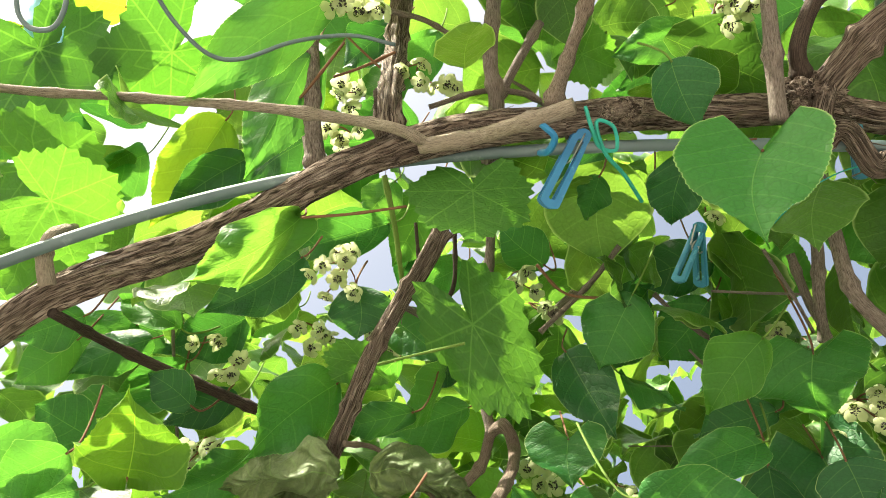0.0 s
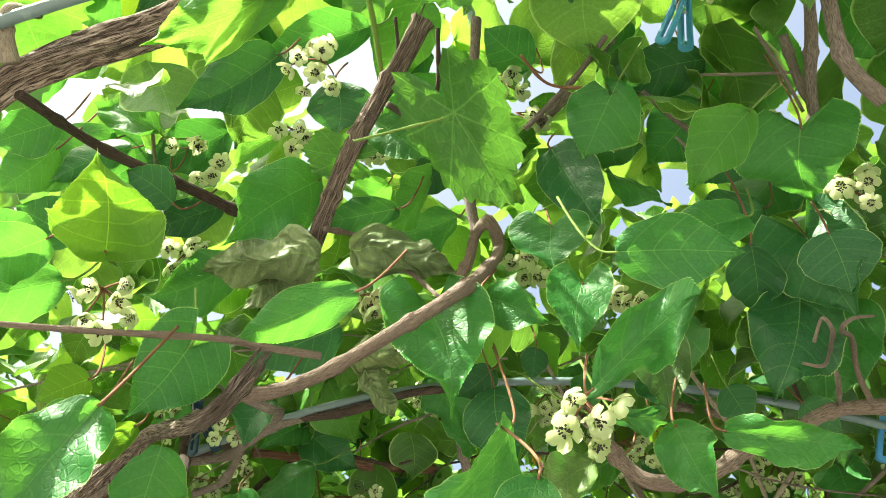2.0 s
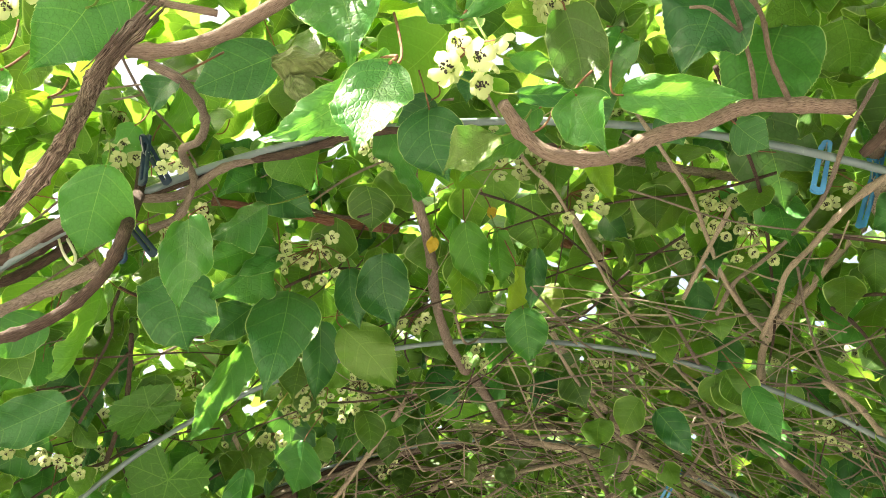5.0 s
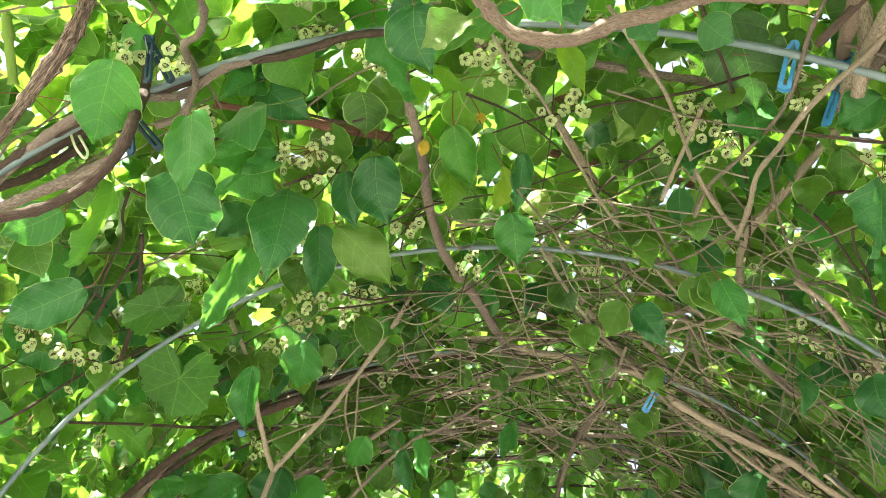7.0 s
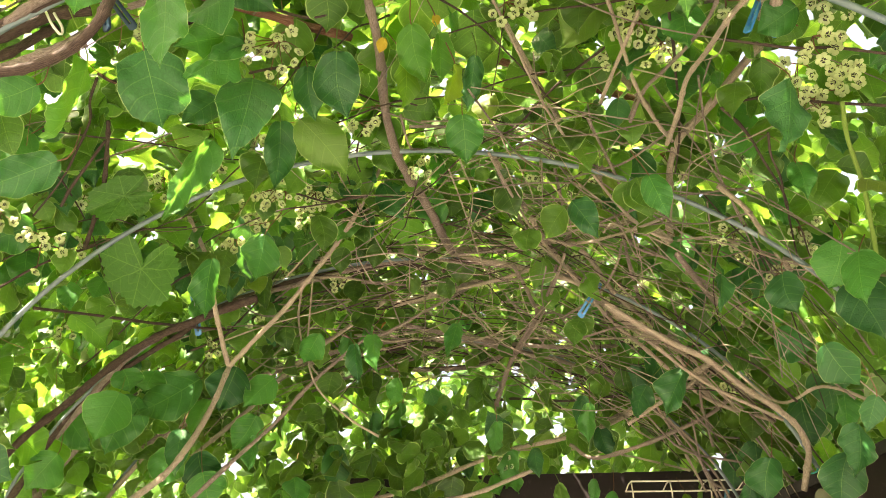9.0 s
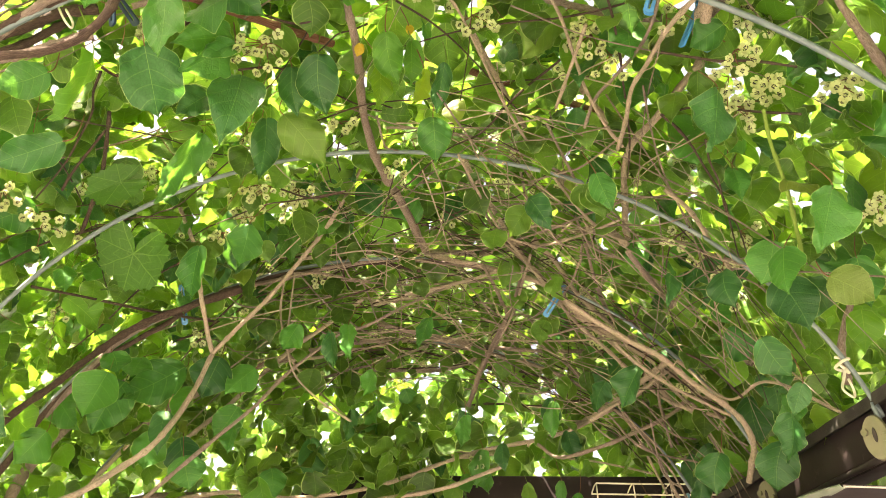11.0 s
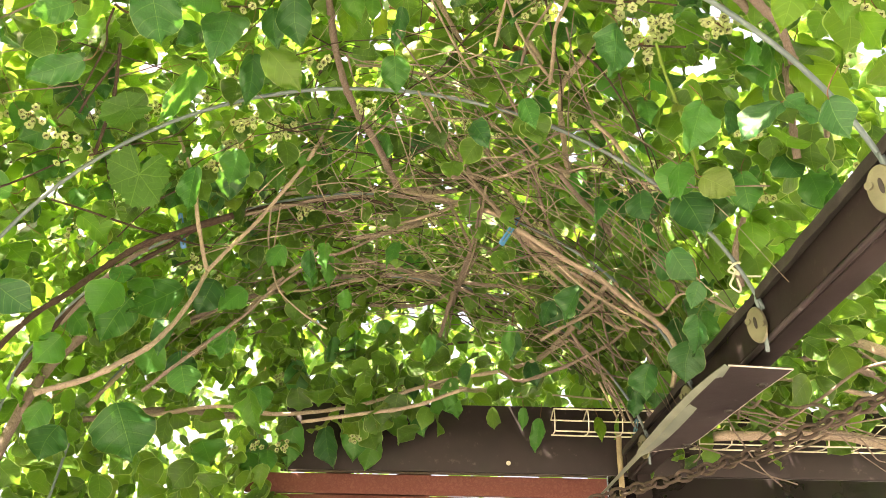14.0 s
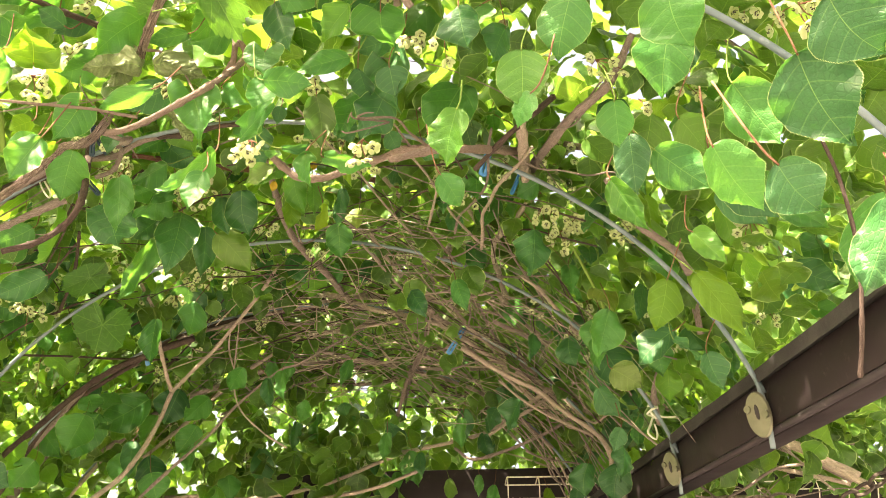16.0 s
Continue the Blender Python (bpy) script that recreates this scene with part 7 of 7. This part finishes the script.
# thin canes and tendrils that cross one another between the hoops
def tangle(name, rnd, n, x0, x1, y0, y1, zo, material, vine, r_lo, r_hi, steep):
    V, F, U = [], [], []
    for k in range(n):
        x, y = rnd.uniform(x0, x1), rnd.uniform(y0, y1)
        a = rnd.gauss(0, 0.35) if rnd.random() < steep * 0.4 else rnd.uniform(0, math.pi)
        slope = rnd.gauss(0, 0.22)
        length = rnd.uniform(0.14, 0.62)
        pts, turn, drop = [], rnd.gauss(0, 0.12), rnd.uniform(-0.03, 0.04)
        for i in range(6):
            s = (i / 5 - 0.5) * length
            b = a + turn * i * 0.4
            px, py = x + math.cos(b) * s, y + math.sin(b) * s + rnd.gauss(0, 0.006)
            d = (px - CX) / 0.86
            z = ZB + HB * math.sqrt(max(0.03, 1 - min(1, d * d))) + zo + slope * s + drop * math.sin(i * 1.1) + rnd.gauss(0, 0.007)
            pts.append((px, py, z))
        r0 = rnd.uniform(r_lo, r_hi)
        v, f, u = tube_arrays(pts, r0, r0 * 0.6, 6, 4, 0, 0.002, k, 0.3)
        F += [tuple(q + len(V) for q in g) for g in f]
        V += v
        U += u
    return tagged(part(name, mesh_of(name, V, F, material, U), None, vine, "tangled thin brown canes"), kind="stuff")


rnd = random.Random(21)
tangle("brushwood", rnd, 20, 0.2, 0.85, 1.0, 1.9, 0.0, TAN, vine_b, 0.0006, 0.0017, 0.35)
tangle("brushwood", rnd, 40, 0.0, 0.90, 1.2, 2.1, 0.0, TAN, vine_b, 0.0006, 0.0016, 0.45)
tangle("brushwood", rnd, 34, 0.0, 0.90, 1.2, 2.1, 0.01, CANE, vine_b, 0.0007, 0.0022, 0.45)
tangle("brushwood", rnd, 52, -0.3, 0.90, 1.8, 2.65, -0.02, CANE, vine_c, 0.0008, 0.0024, 0.8)
tangle("brushwood", rnd, 40, 0.0, 0.88, 1.9, 2.6, -0.04, TAN, vine_c, 0.0008, 0.0024, 0.9)
tangle("brushwood", rnd, 22, -0.5, 0.2, 1.0, 2.6, 0.02, DARKCANE, vine_c, 0.0009, 0.0030, 0.6)
tangle("brushwood", rnd, 18, -0.5, 0.8, 0.6, 1.2, 0.03, CANE, vine_a, 0.0009, 0.0024, 0.5)
tangle("brushwood", rnd, 30, 0.1, 0.9, 1.0, 2.2, 0.02, DARKCANE, vine_b, 0.0008, 0.0024, 0.4)
tangle("brushwood", rnd, 16, 1.15, 1.75, 1.9, 2.5, 0.05, CANE, vine_c, 0.002, 0.0045, 0.8)
tangle("brushwood", rnd, 50, 0.05, 0.92, 1.5, 2.6, -0.03, TAN, vine_c, 0.0007, 0.0019, 0.7)
tangle("brushwood", rnd, 30, 0.25, 0.9, 1.2, 1.9, 0.0, CANE, vine_b, 0.0006, 0.0017, 0.5)
tangle("shoot_growth", rnd, 30, -0.6, 0.9, 0.8, 1.7, 0.06, PETIOLE, vine_b, 0.0005, 0.0009, 0.4)
tangle("brushwood", rnd, 50, 0.0, 0.9, 1.5, 2.6, 0.0, DARKCANE, vine_c, 0.0008, 0.0022, 0.8)

# canes that wind along the hoops
for yr, yl, ar, al, top, x0, x1, mat, v_ in ((0.858, 0.862, 0.85, 0.68, 0.0, -0.42, 0.20, DARKCANE, vine_b), (0.858, 0.862, 0.85, 0.68, 0.0, -0.40, 0.10, CANE, vine_b),
                                             (1.85, 1.87, 0.85, 0.90, 0.015, -0.68, 0.25, DARKCANE, vine_c), (1.85, 1.87, 0.85, 0.90, 0.02, -0.60, 0.60, CANE, vine_c),
                                             (0.352, 0.40, 0.85, 0.60, 0.014, 0.42, 0.58, BARK, grape), (2.35, 2.36, 0.85, 0.95, 0.0, -0.6, 0.9, CANE, vine_c), (2.35, 2.36, 0.85, 0.95, 0.0, -0.7, 0.5, TAN, vine_c)):
    w = [hoop_place(x0 + (x1 - x0) * i / 9, yr, yl, ar, al, top) + Vector((0, rnd.gauss(0, 0.009), rnd.gauss(-0.004, 0.007))) for i in range(10)]
    stem(v_, w, rnd.uniform(0.005, 0.008), rnd.uniform(0.003, 0.005), mat)

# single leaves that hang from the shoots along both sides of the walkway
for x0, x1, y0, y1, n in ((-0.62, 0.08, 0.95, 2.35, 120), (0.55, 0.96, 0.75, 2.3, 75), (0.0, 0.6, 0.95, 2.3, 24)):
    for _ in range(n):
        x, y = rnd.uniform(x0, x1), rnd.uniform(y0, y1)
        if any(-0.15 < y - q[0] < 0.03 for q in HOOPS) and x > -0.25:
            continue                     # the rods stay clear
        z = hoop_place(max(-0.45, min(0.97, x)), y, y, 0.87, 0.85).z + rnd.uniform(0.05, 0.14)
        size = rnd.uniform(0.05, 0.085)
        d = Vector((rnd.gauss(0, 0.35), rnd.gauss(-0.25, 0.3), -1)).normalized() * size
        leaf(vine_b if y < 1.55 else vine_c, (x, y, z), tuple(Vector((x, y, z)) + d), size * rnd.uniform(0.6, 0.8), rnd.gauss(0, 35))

# more flower clusters under the leaves
for _ in range(95):
    x, y = rnd.uniform(-0.6, 0.95), rnd.uniform(0.75, 2.7)
    if any(-0.13 < y - q[0] < 0.02 for q in HOOPS) and x > -0.25:
        y += 0.16
    p = hoop_place(max(-0.45, min(0.98, x)), y, y, 0.87, 0.85)
    blossom(vine_b if y < 1.55 else vine_c, (x, y, p.z + rnd.uniform(0.0, 0.10)), rnd.randrange(4, 12), rnd.uniform(0.02, 0.036), True)

SCREW = plain("dark_screw", (0.030, 0.028, 0.027), (0.07, 0.066, 0.062), 0.4, 0.7, scale=200)
STRAW = bark_material("dry_bamboo", (0.30, 0.25, 0.15), (0.44, 0.38, 0.24), (0.55, 0.48, 0.33), 0.3, 60.0)
# pale colour that paints the light caught by the plate's edges
RIMM = plain("highlight_edge", (0.36, 0.34, 0.32), (0.52, 0.50, 0.46), 0.4, 0.2, scale=60)
LIPM = plain("pale_green_edge", (0.19, 0.24, 0.20), (0.27, 0.32, 0.27), 0.45, 0.3, scale=60, wear=(0.18, 0.20, 0.17))

# right-hand beam: plate, chain, cords
plate_ = thing("cover_plate", "scuffed brown metal plate screwed under the beam", "metal plate", (1.0, 1.42, 1.53))
bm = bmesh.new()
outline = ((0.946, 1.392), (1.074, 1.409), (1.066, 1.55), (1.056, 1.73), (1.047, 1.91), (1.038, 2.056), (0.990, 2.085), (0.936, 2.145), (0.938, 1.75))
top_ = [bm.verts.new((x, y, 1.531 + 0.0025 * math.sin(y * 9))) for x, y in outline]
low_ = [bm.verts.new((x, y, 1.527 + 0.0025 * math.sin(y * 9))) for x, y in outline]
bm.faces.new(top_), bm.faces.new(low_[::-1])
for i in range(len(outline)):
    j = (i + 1) % len(outline)
    bm.faces.new((top_[i], low_[i], low_[j], top_[j]))
bmesh.ops.recalc_face_normals(bm, faces=bm.faces[:])
sheet = part("sheet", bm, CHALK, plate_)
bm = bmesh.new()
rows_ = []
for i in range(41):
    u = i / 40
    y = 1.392 + 1.40 * u
    w = math.sin(math.pi * min(1, u * 1.55 + 0.02)) ** 0.8 if u < 0.55 else 0.42 * (1 - u)
    z = 1.5255 + (0.0025 * math.sin(y * 9) if y < 2.145 else 0.0)
    x = 0.946 - 0.008 * min(1, u * 3)
    rows_.append([bm.verts.new(p) for p in ((x - 0.007 - 0.006 * w, y, z + 0.011 * w + 0.002), (x - 0.002, y, z), (x + 0.028 * w, y, z), (x + 0.028 * w, y, z + 0.0012), (x - 0.002, y, z + 0.0012), (x - 0.006 - 0.006 * w, y, z + 0.011 * w + 0.0045))])
for p, q in zip(rows_, rows_[1:]):
    for i in range(6):
        bm.faces.new((p[i], p[(i + 1) % 6], q[(i + 1) % 6], q[i]))
bm.faces.new(rows_[0][::-1]), bm.faces.new(rows_[-1])
bmesh.ops.recalc_face_normals(bm, faces=bm.faces[:])
part("bent_lip", bm, LIPM, plate_, "pale green bent edge")
# thin bright tubes paint a highlight along the plate's outline
rim_ = [Vector((x, y, 1.528 + 0.0025 * math.sin(y * 9))) for x, y in outline[:8]]
for p, q in zip(rim_, rim_[1:]):
    tube("cut_edge", [p, p.lerp(q, 0.5), q], 0.0017, 0.0017, RIMM, plate_, "edge coloured bright as a highlight", sides=6, per=2)
for y, x in ((1.507, 1.048), (1.701, 1.042), (2.02, 1.030)):
    z = 1.5255 + 0.0025 * math.sin(y * 9)
    head = part("screw", disc((x, y, z), (0, 0, -1), 0.011, 0.004, 16), SCREW, sheet)
    # black disc on the head, painting the shade in its recess
    part("recess", disc((x, y, z - 0.0025), (0, 0, -1), 0.0065, 0.003, 14), ANTHER, head)

chain = thing("chain", "rusty steel chain hanging beside the beam", "chain", (0.98, 1.72, 1.39))
line = spline([(0.55, 2.79, 1.42), (0.60, 2.30, 1.30), (0.70, 1.95, 1.34), (0.80, 1.86, 1.368), (0.875, 1.77, 1.377), (0.945, 1.69, 1.387), (1.00, 1.61, 1.397), (1.06, 1.53, 1.410), (1.17, 1.42, 1.450), (1.31, 1.33, 1.51), (1.44, 1.27, 1.585), (1.56, 1.22, 1.67)], 24)
walked, k, last = 0.0, 0, line[0]
for q in line[1:]:
    walked += (q - last).length
    if walked > 0.028:
        walked = 0.0
        d = (q - last).normalized()
        side = Vector((0, 0, 1)).cross(d).normalized()
        side = (Matrix.Rotation(radians(45 + 90 * (k % 2)), 3, d) @ side)
        ring = [q + d * (0.0195 * math.cos(a)) + side * (0.0125 * math.sin(a)) for a in (2 * math.pi * s / 12 for s in range(13))]
        tube("link", ring, 0.0038, 0.0038, RUST, chain, sides=6, per=2)
        k += 1
    last = q

cord = thing("cord", "pale cord knotted round a hoop", "cord", (0.98, 1.37, 1.70))
tube("knot", [(0.968, 1.372, 1.735), (0.985, 1.36, 1.728), (0.972, 1.352, 1.722), (0.966, 1.372, 1.716), (0.986, 1.378, 1.712), (0.978, 1.356, 1.704), (0.970, 1.366, 1.722)], 0.0026, 0.0026, CORD, cord, sides=6)
tube("loose_end", [(0.976, 1.36, 1.712), (0.962, 1.345, 1.688), (0.952, 1.335, 1.668), (0.966, 1.335, 1.655), (0.974, 1.345, 1.668), (0.972, 1.35, 1.69)], 0.0024, 0.002, CORD, cord, sides=6)
tube("loose_end", [(0.978, 1.37, 1.716), (1.005, 1.385, 1.712), (1.035, 1.39, 1.714)], 0.0022, 0.002, CORD, cord, sides=6)
for y, x, z in ((1.85, 0.985, 1.672),):
    tie = thing("tie", "teal cord tied round a cane", "cord", (x, y, z))
    tube("loop", [(x + 0.012 * math.cos(a), y + 0.004 * math.sin(2 * a), z + 0.012 * math.sin(a)) for a in (s * 0.7 for s in range(12))], 0.0017, 0.0017, TEALCORD, tie, sides=6)

c_ = thing("string", "green string tied round the thick vine", "cord", (0.274, 0.325, 2.121))
tube("strand", [(0.274, 0.325, 2.121), (0.275, 0.329, 2.105), (0.281, 0.344, 2.106), (0.291, 0.346, 2.105), (0.290, 0.335, 2.113), (0.280, 0.332, 2.115), (0.284, 0.347, 2.104), (0.297, 0.364, 2.104), (0.311, 0.389, 2.111)], 0.0013, 0.0013, TEALCORD, c_, sides=6)
c_ = thing("ring", "blue plastic ring round the thick vine", "cord", (0.239, 0.326, 2.118))
tube("strand", [(0.239, 0.326, 2.118), (0.247, 0.323, 2.096), (0.252, 0.328, 2.092), (0.249, 0.339, 2.096), (0.246, 0.350, 2.113)], 0.0022, 0.0022, PEGM, c_, sides=6)
c_ = thing("wire", "loose grey wire hanging from the vine", "cord", (0.049, 0.224, 2.083))
tube("strand", [(0.049, 0.224, 2.083), (0.056, 0.242, 2.082), (0.069, 0.260, 2.082), (0.084, 0.267, 2.090), (0.108, 0.269, 2.114), (0.137, 0.276, 2.135), (0.162, 0.286, 2.141)], 0.0012, 0.0012, HOOPM, c_, sides=6)
c_ = thing("wire", "loose grey wire loop hanging from the vine", "cord", (-0.029, 0.224, 2.105))
tube("strand", [(-0.029, 0.224, 2.105), (-0.029, 0.236, 2.096), (-0.023, 0.243, 2.091), (-0.012, 0.244, 2.091), (-0.005, 0.237, 2.096), (-0.002, 0.226, 2.105)], 0.0015, 0.0015, HOOPM, c_, sides=6)
c_ = thing("string", "thin teal string trailing from a peg", "cord", (0.466, 0.378, 2.121))
tube("strand", [(0.466, 0.378, 2.121), (0.447, 0.385, 2.128), (0.426, 0.399, 2.129), (0.412, 0.414, 2.126), (0.403, 0.424, 2.123)], 0.0005, 0.0005, TEALCORD, c_, sides=6)
c_ = thing("tie", "pale cord tied round the canes and a hoop", "cord", (-0.190, 0.876, 2.042))
tube("strand", [(-0.190, 0.876, 2.042), (-0.174, 0.870, 2.015), (-0.165, 0.876, 2.005), (-0.167, 0.880, 2.018), (-0.180, 0.878, 2.039)], 0.0016, 0.0016, CORD, c_, sides=6)


sheet_ = thing("plastic_sheet", "crumpled light blue plastic sheet caught behind the leaves", "plastic sheet", (-0.205, 0.40, 2.49))
v, f = [], []
for i in range(25):
    for j in range(9):
        q = Vector((-0.225 + 0.04 * j / 8, 0.33 + 0.075 * i / 24, 2.53 - 0.115 * i / 24))
        v.append(q + noise.noise_vector(q * 30) * 0.010 + noise.noise_vector(q * 90) * 0.004)
        if i and j:
            f.append((i * 9 + j, i * 9 + j - 1, (i - 1) * 9 + j - 1, (i - 1) * 9 + j))
ob = part("fold", mesh_of("fold", v, f, BLUEFILM), None, sheet_)
thick = ob.modifiers.new("thickness", "SOLIDIFY")
thick.thickness = 0.0008

stake = thing("stake", "pale split bamboo stake standing beside the beam", "stake", (0.998, 2.72, 0.0))
tube("shaft", [(1.008, 2.74, 0.0), (1.003, 2.73, 0.8), (0.998, 2.72, 1.577), (0.996, 2.70, 1.722)], 0.0105, 0.0095, STRAW, stake, sides=10, per=4)

# white wire panels laid along the top of the fascia
def wire_grid(x0, x1, y0, dz, depth):
    panel = thing("wire_grid", "cream coated wire grid panel on the fascia", "wire grid", (x0, y0, dz))
    for y_, z_ in ((y0, dz + 0.075), (y0, dz + 0.0), (y0 + depth, dz + 0.062), (y0 + depth, dz + 0.010)):
        tube("long_wire", [(x0, y_, z_), ((x0 + x1) / 2, y_, z_ - 0.002), (x1, y_, z_)], 0.0026, 0.0026, WHITE, panel, sides=6, per=2)
    n = max(3, int((x1 - x0) / 0.105))
    for i in range(n + 1):
        x = x0 + (x1 - x0) * i / n
        tube("cross_wire", [(x, y0 + depth, dz + 0.062), (x, y0, dz + 0.075), (x, y0, dz), (x, y0 + depth, dz + 0.010)], 0.0022, 0.0022, WHITE, panel, sides=6, per=2)


wire_grid(0.765, 1.215, 2.60, 1.702, 0.10)
wire_grid(1.24, 2.30, 2.60, 1.668, 0.12)

# boards of the porch under the fascia
porch = thing("porch_wall", "red-brown horizontal boards under the fascia", "board wall", (0.9, 2.86, 0), kind="structure")
for i in range(22):
    z = 1.590 - 0.072 * i
    bm = box(-0.30, 2.803, z - 0.070, 0.964, 2.826, z - 0.002, 0.004)
    part("board", bm, PLANK, porch)
lean = thing("lean_to_roof", "brown boarded lean-to roof beside the porch", "roof", (0.05, 2.86, 1.0), kind="structure")
for i in range(6):
    bm = box(-0.55, 0, -0.005, 0.30, 0.085, 0.012, 0.004)
    bmesh.ops.transform(bm, verts=bm.verts[:], matrix=Matrix.Translation((0.05, 2.86 + 0.0 * i, 1.555 - 0.088 * i)) @ Matrix.Rotation(radians(-88), 4, "X") @ Matrix.Rotation(radians(-14), 4, "Z"))
    part("board", bm, PLANK, lean)
rafter = box(-0.02, 2.83, 1.40, 0.04, 2.85, 1.62, 0.004)
bmesh.ops.rotate(rafter, verts=rafter.verts[:], cent=(0.0, 2.84, 1.6), matrix=Matrix.Rotation(radians(-48), 3, "Y"))
part("rafter", rafter, PLANK, lean, "weathered end of a rafter")


# leaves that nobody could count: the roof of foliage over the hoops, the curtains at both sides, and some added for
# shade
def roof(rnd, n, y0, y1, lo, hi, flat, edge=0.15):
    """Places above the hoops; thinner towards both eaves."""
    for _ in range(n):
        q = rnd.uniform(edge, 1 - edge) if rnd.random() < 0.75 else rnd.uniform(0.05, 0.95)
        q *= math.pi
        k = rnd.uniform(lo, hi)
        c = Vector((CX - 0.87 * k * math.cos(q), rnd.uniform(y0, y1), ZB + (HB + 0.02) * k * math.sin(q) ** 0.9))
        out = Vector((-math.cos(q), 0, math.sin(q))) * 0.5
        yield c, rnd.uniform(0.061, 0.099), hang(rnd, out, flat)


def pendant(rnd, n, x0, x1, y0, y1):
    """Small leaves that hang tip down among the canes under the hoops."""
    for _ in range(n):
        x = rnd.uniform(x0, x1)
        top = ZB + HB * math.sqrt(max(0.03, 1 - ((x - CX) / 0.86) ** 2))
        y = Vector((rnd.gauss(0, 0.3), rnd.gauss(0, 0.3), -1)).normalized()
        face = Vector((rnd.gauss(0, 0.5), -1, -0.4 + rnd.gauss(0, 0.3)))
        z = (face - y * face.dot(y)).normalized()
        yield Vector((x, rnd.uniform(y0, y1), top + rnd.uniform(-0.04, 0.07))), rnd.uniform(0.045, 0.075), Matrix((y.cross(z), y, z)).transposed()


def curtain(rnd, n, x0, x1, y0, y1, z0, z1):
    for _ in range(n):
        yield Vector((rnd.uniform(x0, x1), rnd.uniform(y0, y1), rnd.uniform(z0, z1))), rnd.uniform(0.07, 0.11), hang(rnd, Vector((0.3 if x0 > 0 else -0.3, 0, 0)), 0.3)


# gaps in the roof through which the sun reaches some of the leaves below
GAPS = ((-0.015, 0.461, 2.011), (-0.09, 0.594, 1.937), (0.283, 0.641, 2.028), (0.31, 0.569, 1.893), (0.211, 0.544, 1.85), (0.05, 0.43, 2.105))
BEAM = Vector((math.cos(SUN_E) * math.sin(SUN_A), math.cos(SUN_E) * math.cos(SUN_A), math.sin(SUN_E)))


def off_beam(p, g):
    d = p - Vector(g)
    s = d.dot(BEAM)
    return s < 0.03 or (d - BEAM * s).length > 0.075


for v_, y0, y1, n, s in ((vine_a, 0.30, 0.75, 420, 1), (vine_b, 0.75, 1.55, 1350, 2), (vine_c, 1.55, 2.85, 2150, 3)):
    rnd = random.Random(s)
    places = list(roof(rnd, n, y0, y1, 1.10, 1.42, 0.9)) + list(roof(rnd, n // 3, y0 + 0.15, y1 + 0.2, 1.42, 1.75, 0.9, 0.25))
    places += [(c, q * rnd.uniform(0.5, 0.8), m) for c, q, m in roof(rnd, n // 3, y0, y1, 1.0, 1.14, 0.3)]
    places += list(curtain(rnd, n // 10, 1.25, 1.8, y0, y1, 1.75, 2.2)) + list(curtain(rnd, n // 3, -1.5, -0.72, y0, y1, 0.9, 2.1))
    if v_ is vine_a:
        # leaves above and behind the view, added to dapple the near leaves
        places += list(roof(rnd, 210, -0.45, 0.28, 1.15, 1.6, 0.9)) + list(curtain(rnd, 190, -0.25, 1.1, -0.15, 0.55, 2.34, 2.8))
        places = [p for p in places if p[0].x > 0.02 or p[0].y > 0.6 or rnd.random() < 0.82]
        # the last curtain is added overhead to shade leaves on the right
        places += list(curtain(rnd, 150, 1.15, 2.0, 0.2, 1.7, 1.95, 2.7)) + list(curtain(rnd, 170, 0.45, 1.5, 0.1, 0.75, 2.2, 2.55)) + list(curtain(rnd, 170, 0.2, 1.0, -0.4, 0.3, 2.4, 2.85))
    if v_ is vine_c:
        places += list(curtain(rnd, 850, -1.0, 1.9, 2.35, 3.4, 1.87, 2.5)) + list(curtain(rnd, 700, 1.15, 2.6, 1.6, 3.2, 1.84, 2.35))
        # the upper curtain is added to shade the foliage beyond the beam
        places += list(curtain(rnd, 420, 1.15, 2.4, 1.9, 2.78, 1.70, 2.1)) + list(curtain(rnd, 420, 1.2, 2.7, 1.2, 3.0, 2.35, 2.8))
        places += list(curtain(rnd, 260, -1.3, 0.1, 1.9, 2.7, 2.1, 2.45)) + list(curtain(rnd, 1100, -2.2, 1.4, 3.4, 4.3, 1.3, 2.7))
        places += list(curtain(rnd, 420, -0.3, 1.1, 2.87, 3.5, 1.80, 2.35)) + list(curtain(rnd, 300, -2.0, -0.9, 1.8, 3.4, 1.2, 2.3))
        places += list(curtain(rnd, 900, -1.7, -0.12, 2.2, 3.4, 1.0, 1.95)) + list(curtain(rnd, 70, -0.2, 0.36, 2.3, 2.74, 1.72, 1.95))
    if v_ is not vine_a:
        places += list(pendant(rnd, 120 if v_ is vine_c else 30, -0.5, 0.92, y0 + (0.25 if v_ is vine_b else 0.0), min(y1, 2.6)))
    if v_ is not vine_c:
        places = [p for p in places if p[0].x < 0.78 or rnd.random() < 0.86]      # thinned on the right to let light through to the leaves below
    places = [p for p in places if all(off_beam(p[0], g) for g in GAPS)]
    scatter("foliage", rnd, places, KIWI_FAR, LOW, v_, "dense green kiwi leaves lit from above")
    # leaves coloured brighter, to imitate foliage with light behind it
    backlit = [p for p in roof(rnd, n // (5 if v_ is not vine_a else 20), y0, y1 + 0.1, 1.02, 1.22, 0.3, 0.06) if p[0].x < 0.25 or rnd.random() < 0.35]
    scatter("young_foliage", rnd, [p for p in backlit if all(off_beam(p[0], g) for g in GAPS)], KIWI_BACKLIT, LOW, v_, "kiwi leaves coloured bright green as if lit through")
